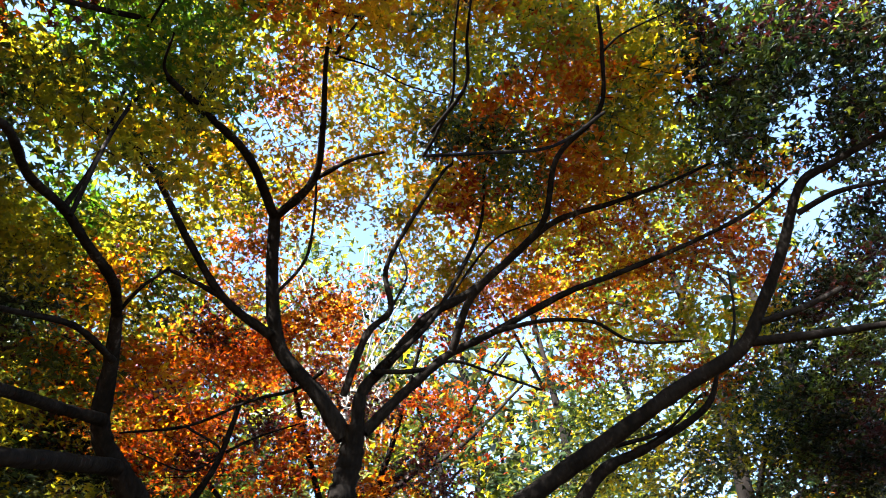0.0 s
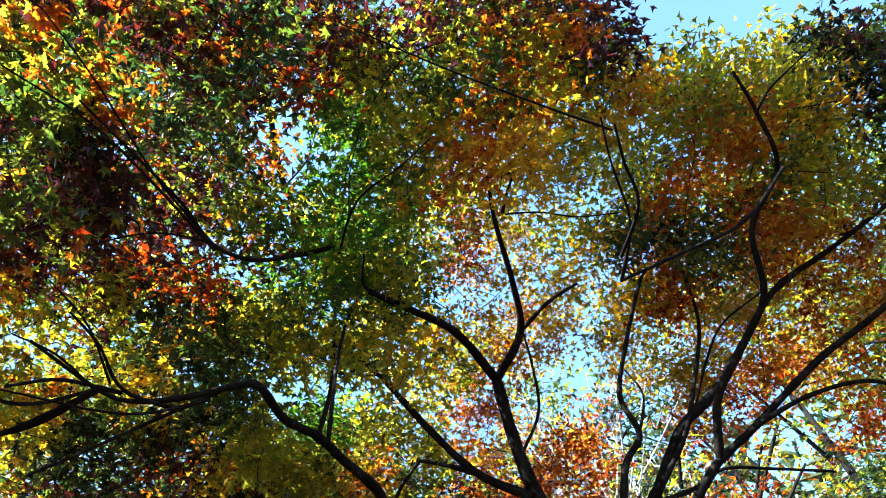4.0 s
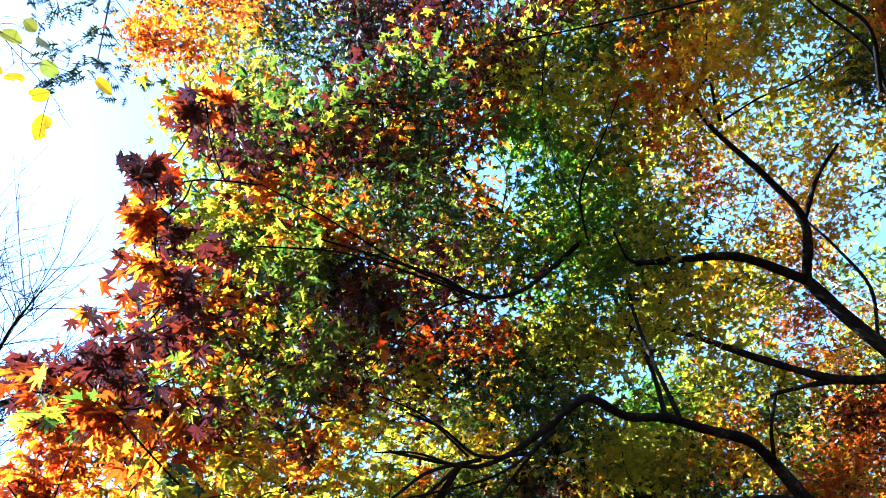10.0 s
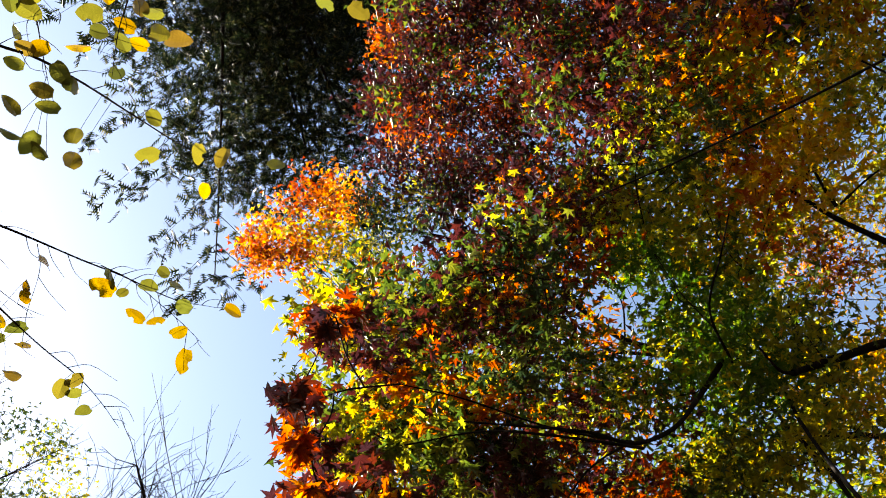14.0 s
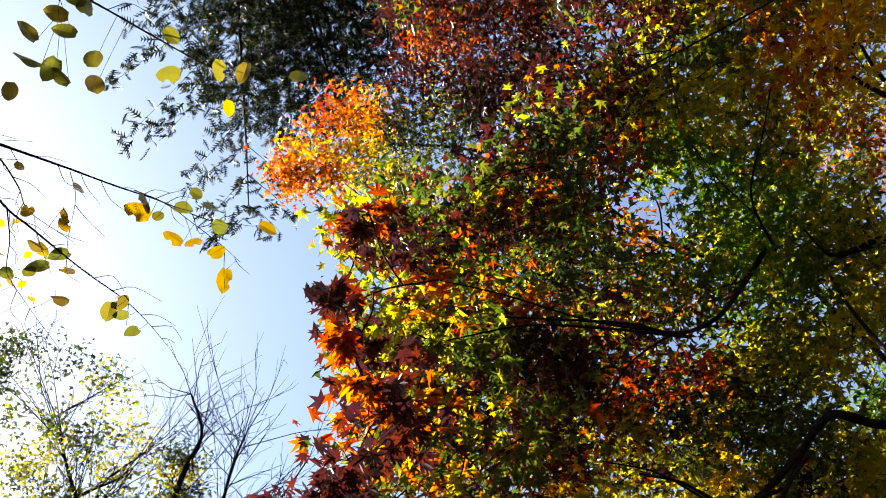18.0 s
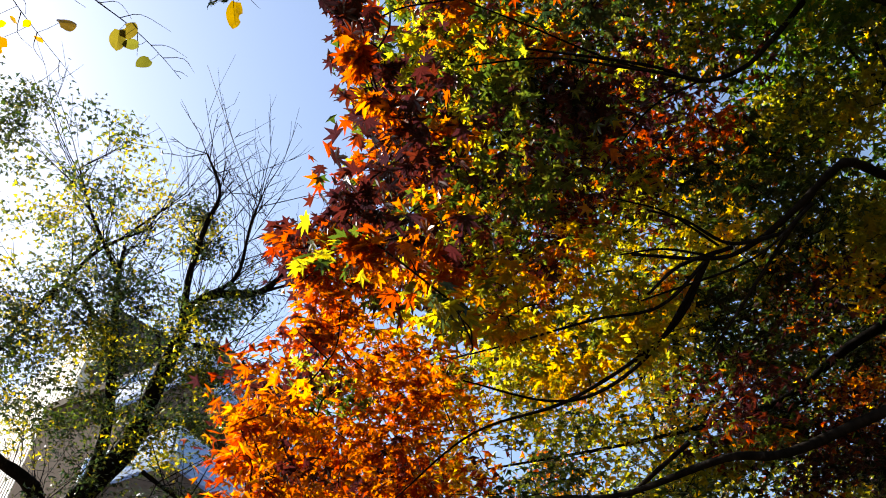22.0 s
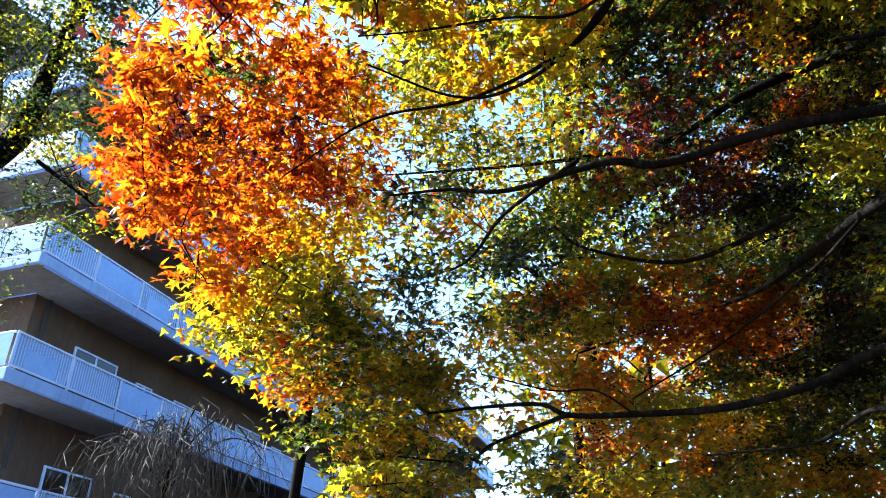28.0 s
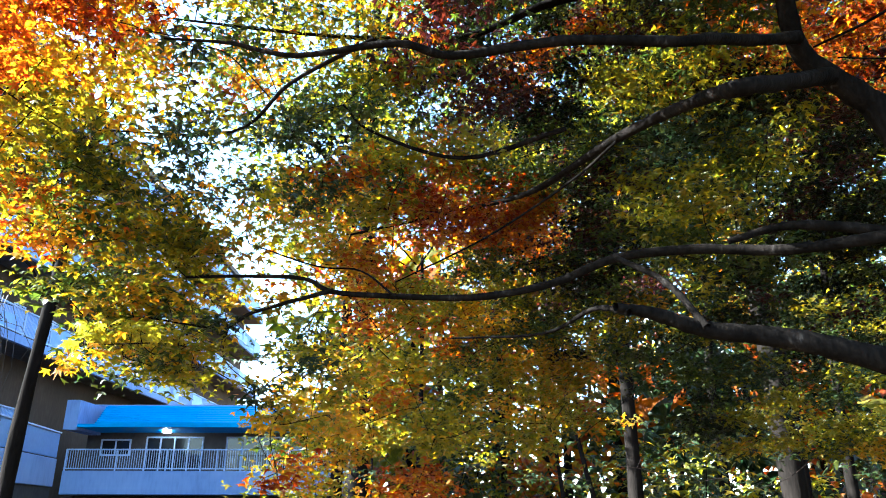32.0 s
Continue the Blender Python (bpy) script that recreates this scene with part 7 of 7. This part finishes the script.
# taller ribbed wing in the sun
wing = thing("apartment_wing", "tall sunlit wing with white upright ribs", "building")
wing.location, wing.rotation_euler = (-26.4, 16.6, 0), (0, 0, radians(-17))
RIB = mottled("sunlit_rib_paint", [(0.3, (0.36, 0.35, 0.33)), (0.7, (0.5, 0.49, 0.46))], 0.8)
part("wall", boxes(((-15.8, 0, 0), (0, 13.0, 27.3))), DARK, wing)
for k in range(34):
    x = -15.6 + k * 0.46
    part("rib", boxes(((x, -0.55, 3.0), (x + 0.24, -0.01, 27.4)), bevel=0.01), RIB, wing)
for k in range(8):
    part("ledge", boxes(((-15.7, -0.4, 3.0 + 2.9 * k), (-0.1, -0.01, 3.25 + 2.9 * k))), WALL, wing)

# Annex wall colour is darkened to hold the shade it stands in.
ANNEX_WALL = mottled("shaded_annex_render", [(0.3, (0.05, 0.045, 0.045)), (0.7, (0.09, 0.08, 0.075))], 1.2)
# low building with the blue roof
annex = thing("annex_building", "low annex with a blue metal roof and railed walkway", "building")
AX0, AX1, AY = -14.6, -4.6, 29.0
part("wall", boxes(((AX0, AY + 1.6, 0), (AX1, AY + 8, 4.9))), ANNEX_WALL, annex)
part("walkway", boxes(((AX0, AY, 2.1), (AX1 + 1.5, AY + 1.59, 2.95)), bevel=0.015), PAINT, annex, "pale concrete walkway edge")
# Dark sheet put in for the shade under the walkway.
part("undercroft_shade", boxes(((AX0, AY + 1.2, 0), (AX1, AY + 1.58, 2.09))), DARK, annex)
roof = part("roof", boxes(((AX0 + 0.5, AY - 0.45, 4.5), (AX1, AY + 1.9, 4.62))), BLUE, annex, "blue metal roof")
for k in range(9):
    bm = bmesh.new()
    u, w = k / 9, (k + 1) / 9
    y0, y1, z0, z1 = AY - 0.45 + 1.9 * u, AY - 0.45 + 1.9 * w, 4.63 + 0.9 * u, 4.63 + 0.9 * w
    for p, q in (((y0, z0 + 0.05), (y1, z1 + 0.02)), ((y0, z0 - 0.03), (y0, z0 + 0.05))):
        v = [bm.verts.new(c) for c in ((AX0 + 0.7 - 0.5 * u + 0.5, p[0], p[1]), (AX1, p[0], p[1]), (AX1, q[0], q[1]), (AX0 + 0.7 - 0.5 * w + 0.5, q[0], q[1]))]
        bm.faces.new(v)
    part("roof_sheet", bm, BLUE, roof)
part("parapet", boxes(((AX0, AY - 0.5, 4.4), (AX0 + 0.5, AY + 2.0, 5.5))), PAINT, annex)
part("top_wall", boxes(((AX0, AY + 1.62, 4.92), (AX1, AY + 2.2, 5.62))), PAINT, annex)
railing(annex, AX0, AX1 + 1.4, 2.95, "x", AY + 0.08, height=0.8, start=1, solid=False)


def front_window(y, x0, x1, z0, z1, n):
    w = part("window", boxes(((x0, y - 0.06, z0), (x1, y, z0 + 0.06)), ((x0, y - 0.06, z1 - 0.06), (x1, y, z1))), METAL, annex, "white framed window")
    for k in range(n + 1):
        part("mullion", boxes(((x0 + (x1 - x0 - 0.06) * k / n, y - 0.055, z0 + 0.062), (x0 + (x1 - x0 - 0.06) * k / n + 0.06, y - 0.002, z1 - 0.062))), METAL, w)
    for k in range(n):
        part("pane", boxes(((x0 + (x1 - x0 - 0.06) * k / n + 0.06, y - 0.03, z0 + 0.06), (x0 + (x1 - x0 - 0.06) * (k + 1) / n, y - 0.02, z1 - 0.06))), GLASS, w)


front_window(AY + 1.59, -14.0, -12.8, 3.6, 4.25, 2)
front_window(AY + 1.59, -12.2, -9.9, 2.96, 4.35, 4)
front_window(AY + 1.59, -9.0, -5.2, 2.96, 4.35, 6)
part("lamp", boxes(((-11.3, AY + 0.7, 4.42), (-11.0, AY + 0.9, 4.49)), bevel=0.02), LAMP, annex, "lit ceiling lamp")

# pale walled ramp between the flats and the annex
ramp_wall = thing("ramp_wall", "pale painted concrete ramp wall on a dark base beside the annex", "wall", at=(-11.19, 21.45, 0))
ramp_wall.rotation_euler = (0, 0, radians(-82.3))
# Dark base fills the shadowed space below the courses.
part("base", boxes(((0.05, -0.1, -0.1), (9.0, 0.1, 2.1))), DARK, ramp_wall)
part("lower_course", boxes(((0, -0.14, 2.104), (9.1, 0.14, 2.84)), bevel=0.012), PAINT, ramp_wall)
part("upper_course", boxes(((0, -0.12, 2.87), (9.1, 0.12, 3.52)), bevel=0.012), FROST, ramp_wall)
part("joint", boxes(((0.02, -0.1, 2.842), (9.0, 0.1, 2.868))), DARK, ramp_wall)
part("coping", boxes(((-0.03, -0.15, 3.524), (9.1, 0.15, 3.57)), bevel=0.008), METAL, ramp_wall)

# ---- broadleaf twigs against the sky ----
HEART_MATS = [leaf_material("heart_leaf_yellow", [(0, (0.119, 0.07, 0.0056)), (0.6, (0.14, 0.0875, 0.007)), (1, (0.098, 0.049, 0.007))], 0.5), leaf_material("heart_leaf_olive", [(0, (0.035, 0.04, 0.008)), (0.6, (0.06, 0.055, 0.009)), (1, (0.06, 0.038, 0.009))], 0.5)]


def heart_leaf(curl, hole):
    """An egg-shaped leaf with a short tip, folded on its midrib, curled, one edge eaten."""
    bm = bmesh.new()
    n = 9
    mid = [bm.verts.new((0, t, -0.12 * t * t)) for t in [i / n for i in range(n + 1)]]
    for s in (-1, 1):
        rim = []
        for i in range(n + 1):
            t = i / n
            w = 0.36 * math.sin(math.pi * (0.93 * t + 0.07) ** 0.85) ** 0.62 if t < 0.98 else 0.0
            if hole and s > 0 and i in (4, 5):
                w *= 0.55
            rim.append(bm.verts.new((s * w, t - (0.03 if i == 0 else 0), -0.12 * t * t + 0.3 * w * (1 - curl) - curl * 1.6 * w * w + 0.015 * math.sin(9 * t + s))))
        for i in range(n):
            f = (mid[i], mid[i + 1], rim[i + 1], rim[i]) if s > 0 else (mid[i], rim[i], rim[i + 1], mid[i + 1])
            bm.faces.new(f)
    bmesh.ops.remove_doubles(bm, verts=bm.verts[:], dist=0.002)
    return bm


HEARTS = []
for mat in HEART_MATS:
    for curl, hole in ((0.1, False), (0.5, True), (0.9, False)):
        me = bpy.data.meshes.new("leaf")
        bm = heart_leaf(curl, hole)
        bm.to_mesh(me)
        bm.free()
        me.materials.append(mat)
        HEARTS.append(me)

linden = Tree("broadleaf_tree", "broadleaf tree with bare twigs and yellow and olive leaves", 61)
limb(linden, [(-4.6, -3.4, -0.05), (-4.55, -3.3, 1.6), (-4.4, -3.0, 3.2), (-4.1, -2.6, 4.6)], 0.16, 0.07, "trunk")


def twig_line(points, r0, r1):
    line = spline(points, 6)
    linden.lines.append(line)
    v, f = tube(line, r0, r1, 6, linden.rng, 0.06)
    bulk("branch", v, f, TWIG, linden.ob, smooth=True)
    pieces = []
    g = linden.rng
    for i in range(4, len(line) - 1, 3):
        way = line[i + 1] - line[i]
        way /= np.linalg.norm(way)
        off = g.normal(0, 1, 3)
        off -= way * off.dot(way)
        off /= np.linalg.norm(off)
        reach = g.uniform(0.04, 0.12)
        a = line[i] + (off * 0.6 + way * 0.5) * reach
        b = a + (off * 0.2 + way * 0.7 + g.normal(0, 0.2, 3)) * reach
        pieces.append(tube(spline([line[i], a, b], 3), 0.002, 0.0008, 4))
    bulk("twig_mass", *merge(pieces), TWIG, linden.ob, "bare side twigs", "stuff")


def hang(points, size, kind):
    """Leaves at the given places, each hanging from the nearest twig on a thin stalk."""
    g = linden.rng
    pts = np.concatenate(linden.lines)
    for p in points:
        p = np.array(p)
        k = int(np.argmin(np.linalg.norm(pts - p, axis=1)))
        leaf = new("leaf", HEARTS[(0 if g.uniform() < {"y": 1.0, "m": 0.35, "o": 0.1}[kind] else 3) + int(g.integers(3))])
        leaf.parent = linden.ob
        turn = Euler((radians(g.uniform(-40, 12)), radians(g.normal(0, 20)), radians(g.uniform(0, 360))))
        s = size * g.uniform(0.62, 0.92)
        leaf.matrix_basis = Matrix.LocRotScale(p, turn, (s, s, s))
        v, f = tube(np.array([pts[k], 0.5 * (pts[k] + p) + (0, 0, -0.01), p]), 0.0012, 0.001, 3)
        bulk("stalk", v, f, TWIG, linden.ob)


limb(linden, [(-4.1, -2.6, 4.6), (-3.6, -1.7, 4.9), (-2.69, -0.61, 4.50), (-2.34, -0.37, 4.48)], 0.05, 0.014)
twig_line([(-2.30, -0.36, 4.42), (-2.20, -0.25, 4.49), (-2.14, -0.17, 4.53), (-2.06, -0.03, 4.59), (-1.97, 0.12, 4.64), (-1.88, 0.26, 4.67), (-1.78, 0.41, 4.71), (-1.65, 0.60, 4.73), (-1.52, 0.72, 4.76)], 0.0090, 0.0012)
twig_line([(-1.83, 0.32, 4.69), (-1.76, 0.44, 4.71), (-1.71, 0.58, 4.71), (-1.66, 0.72, 4.70), (-1.63, 0.83, 4.69)], 0.0030, 0.0010)
twig_line([(-2.25, -0.34, 4.34), (-2.15, -0.23, 4.42), (-2.11, -0.15, 4.45), (-2.09, -0.07, 4.47), (-2.10, 0.06, 4.46), (-2.12, 0.16, 4.44), (-2.07, 0.35, 4.46)], 0.0070, 0.0010)
twig_line([(-2.05, -0.13, 4.34), (-2.09, -0.03, 4.32), (-2.10, 0.09, 4.31), (-2.08, 0.21, 4.32), (-2.05, 0.35, 4.32), (-2.02, 0.47, 4.32), (-1.97, 0.63, 4.32), (-1.94, 0.76, 4.30), (-1.92, 0.88, 4.27)], 0.0060, 0.0010)
twig_line([(-2.10, 0.10, 4.31), (-2.15, 0.20, 4.27), (-2.21, 0.29, 4.22), (-2.22, 0.42, 4.19), (-2.21, 0.65, 4.14)], 0.0030, 0.0008)
twig_line([(-1.98, 0.12, 4.63), (-2.02, 0.22, 4.60), (-2.13, 0.35, 4.52)], 0.0020, 0.0008)
hang([(-1.65, 0.45, 4.76), (-1.74, 0.47, 4.72), (-1.64, 0.54, 4.75), (-1.61, 0.68, 4.73), (-1.84, 0.43, 4.67), (-1.83, 0.47, 4.67)], 0.105, "o")
hang([(-1.79, 0.62, 4.66), (-1.72, 0.65, 4.69), (-1.72, 0.73, 4.67), (-1.69, 0.82, 4.66), (-1.48, 0.74, 4.77), (-1.84, 0.45, 4.67)], 0.130, "y")
hang([(-2.14, 0.14, 4.43), (-1.96, 0.17, 4.54), (-2.03, 0.22, 4.49), (-2.05, 0.25, 4.48), (-2.16, 0.28, 4.41), (-2.07, -0.01, 4.48)], 0.085, "y")
hang([(-2.01, 0.61, 4.30), (-2.01, 0.64, 4.29), (-1.98, 0.69, 4.29), (-1.98, 0.76, 4.28), (-2.09, 0.30, 4.30), (-2.10, 0.36, 4.28), (-2.08, 0.41, 4.29), (-2.03, 0.36, 4.33), (-2.14, 0.33, 4.26), (-2.15, 0.47, 4.23), (-2.31, 0.40, 4.13), (-2.36, 0.31, 4.10), (-2.26, 0.27, 4.18), (-2.22, 0.27, 4.21), (-2.30, 0.27, 4.15)], 0.095, "o")
limb(linden, [(-3.6, -1.7, 4.9), (-2.8, -1.9, 5.0), (-1.97, -1.17, 4.55), (-1.53, -1.20, 4.66)], 0.03, 0.012)
twig_line([(-1.50, -1.18, 4.59), (-1.43, -1.00, 4.67), (-1.45, -0.87, 4.70), (-1.49, -0.71, 4.71), (-1.56, -0.54, 4.71), (-1.61, -0.41, 4.70)], 0.0070, 0.0010)
twig_line([(-1.84, -0.96, 4.48), (-1.69, -0.65, 4.63), (-1.59, -0.53, 4.69), (-1.50, -0.37, 4.75), (-1.39, -0.15, 4.80), (-1.27, 0.06, 4.83), (-1.09, 0.27, 4.86)], 0.0080, 0.0012)
twig_line([(-1.18, -1.14, 4.63), (-1.03, -0.80, 4.76), (-1.12, -0.63, 4.76), (-1.26, -0.49, 4.74), (-1.38, -0.33, 4.71)], 0.0060, 0.0010)
twig_line([(-0.73, -0.97, 4.78), (-0.52, -0.63, 4.88), (-0.43, -0.41, 4.91), (-0.44, -0.26, 4.92)], 0.0060, 0.0010)
hang([(-1.36, -0.95, 4.66), (-1.30, -0.73, 4.73), (-1.30, -0.68, 4.74), (-1.36, -0.84, 4.69), (-1.20, -0.62, 4.78), (-0.50, -0.36, 4.95), (-0.45, -0.37, 4.95), (-0.46, -0.23, 4.96), (-0.39, -0.21, 4.96), (-0.49, -0.46, 4.94), (-1.38, 0.01, 4.75), (-1.22, -0.47, 4.80), (-1.20, -0.69, 4.77)], 0.125, "m")
hang([(-1.51, -0.79, 4.64), (-1.52, -0.72, 4.65), (-1.43, -0.73, 4.68), (-1.27, -0.84, 4.72), (-1.28, -0.89, 4.71), (-1.23, -0.80, 4.74), (-1.16, -0.82, 4.76), (-1.20, -0.78, 4.76), (-1.15, -0.67, 4.79), (-1.36, -0.54, 4.74), (-1.29, -0.57, 4.76), (-1.39, -0.48, 4.73), (-1.38, -0.37, 4.75), (-1.29, -0.41, 4.78), (-1.21, -0.39, 4.80), (-1.14, -0.39, 4.83), (-1.17, -0.44, 4.81), (-1.18, -0.52, 4.80), (-1.09, -0.49, 4.83)], 0.125, "o")
hang([(-1.62, -0.51, 4.63), (-1.53, -0.48, 4.68), (-1.54, -0.36, 4.69), (-1.59, -0.38, 4.66), (-1.73, -0.36, 4.59), (-1.71, -0.27, 4.61), (-1.73, -0.17, 4.60), (-1.63, -0.18, 4.65), (-1.68, -0.10, 4.62), (-1.76, -0.28, 4.58), (-1.57, -0.66, 4.64), (-1.57, -0.54, 4.66), (-1.51, -0.54, 4.68), (-1.33, -0.17, 4.77), (-1.22, 0.04, 4.80), (-1.13, 0.11, 4.82), (-1.01, 0.26, 4.84), (-1.27, 0.20, 4.77), (-1.88, -0.28, 4.52), (-1.61, -0.31, 4.66), (-1.26, -0.75, 4.74), (-1.30, -0.78, 4.72)], 0.115, "o")
hang([(-0.58, -0.49, 4.89), (-0.40, -0.43, 4.91), (-0.34, -0.34, 4.92), (-0.58, -0.43, 4.89), (-0.60, -0.54, 4.88), (-0.66, -0.59, 4.87), (-0.67, -0.54, 4.87), (-0.33, -0.39, 4.92), (-0.33, -0.27, 4.92), (-0.21, -0.29, 4.92), (-1.23, -0.88, 4.68), (-1.32, -0.91, 4.64), (-1.11, -0.83, 4.73), (-1.12, -0.77, 4.74), (-0.99, -0.71, 4.78), (-0.98, -0.68, 4.79)], 0.120, "m")

# unseen crown, added on the sun side to shade the near maple leaves
OVATE = (np.array([(0, 0, 0), (0.34, 0.3, -0.02), (0.36, 0.6, -0.06), (0, 1, -0.15), (-0.36, 0.6, -0.06), (-0.34, 0.3, -0.02)]), np.array([(0, 1, 2), (0, 2, 3), (0, 3, 4), (0, 4, 5)]))
limb(linden, [(-4.1, -2.6, 4.6), (-4.3, -1.6, 5.4), (-4.6, -0.6, 6.0), (-4.8, 0.4, 6.4)], 0.06, 0.015)
limb(linden, [(-4.3, -1.6, 5.4), (-4.6, -1.2, 6.4), (-4.9, -0.8, 7.2)], 0.04, 0.012)
for x, y, z, r in ((-4.4, 0.1, 6.2, 0.55), (-4.6, -0.5, 6.5, 0.55), (-4.5, -1.0, 6.3, 0.5), (-4.9, -0.3, 7.0, 0.5), (-4.3, -0.4, 5.7, 0.45)):
    linden.grow((x, y, z), r, "y", 6, 0.085, thick=3.0)
linden.finish(shapes=(OVATE, OVATE), small=False)

# ---- bare tree far behind the maple, sunlight put into its pale twig colour ----
PALE = mottled("sunlit_twig", [(0.3, (0.12, 0.11, 0.1)), (0.7, (0.3, 0.28, 0.25))], 8)
bare = Tree("bare_tree", "leafless tree with pale grey twigs behind the maple", 81)
limb(bare, [(5.4, 5.9, -0.05), (5.3, 5.7, 3.0), (5.0, 5.3, 5.4), (4.6, 4.9, 6.8)], 0.09, 0.04, "trunk", PALE)
g = bare.rng
fine = []
for k in range(26):
    root = np.array([4.8, 5.1, 5.6]) + g.normal(0, 0.25, 3)
    end = np.array([4.3, 4.6, 7.2]) + g.normal(0, 0.75, 3)
    limb(bare, [root, 0.5 * (root + end) + g.normal(0, 0.15, 3), end], 0.014, 0.005, "branch", PALE)
    line = bare.lines[-1]
    for q in range(9):
        p = line[g.integers(3, len(line))]
        o = g.normal(0, 0.22, (2, 3))
        fine.append(tube(np.array([p, p + o[0] * 0.6, p + o[0] + 0.5 * o[1]]), 0.005, 0.002, 3))
bulk("twig_mass", *merge(fine), PALE, bare.ob, "pale fine twigs", "stuff")

# ---- weeping tree, bare, before the flats ----
weeping = Tree("weeping_tree", "bare grey weeping tree with drooping twigs", 71)
WOODY = mottled("grey_twig", [(0.3, (0.03, 0.027, 0.024)), (0.7, (0.11, 0.1, 0.09))], 9)
limb(weeping, [(-8.6, 10.9, -0.05), (-8.6, 10.8, 1.6), (-8.55, 10.7, 2.9), (-8.5, 10.6, 4.2)], 0.11, 0.06, "trunk")
g = weeping.rng
strands = []
for k in range(16):
    a, r = g.uniform(0, 2 * math.pi), g.uniform(0.8, 1.9)
    top = np.array([-8.5 + 0.5 * r * math.cos(a), 10.6 + 0.5 * r * math.sin(a), g.uniform(4.4, 5.0)])
    end = np.array([-8.5 + r * math.cos(a), 10.6 + r * math.sin(a), g.uniform(3.8, 4.5)])
    limb(weeping, [(-8.5, 10.6, g.uniform(3.6, 4.2)), top, end], 0.025, 0.008)
    line = weeping.lines[-1]
    for q in range(30):
        p = line[g.integers(4, len(line))] + g.normal(0, 0.1, 3)
        drop = g.uniform(0.5, 1.6)
        o = g.normal(0, 0.16, (2, 3)) * (1, 1, 0.2)
        strands.append(tube(np.array([p, p + o[0] + (0, 0, -drop * 0.15), p + o[0] * 1.5 + (0, 0, -drop * 0.6), p + o[0] * 1.5 + o[1] + (0, 0, -drop)]), 0.006, 0.003, 3))
bulk("twig_mass", *merge(strands), WOODY, weeping.ob, "drooping grey twigs", "stuff")
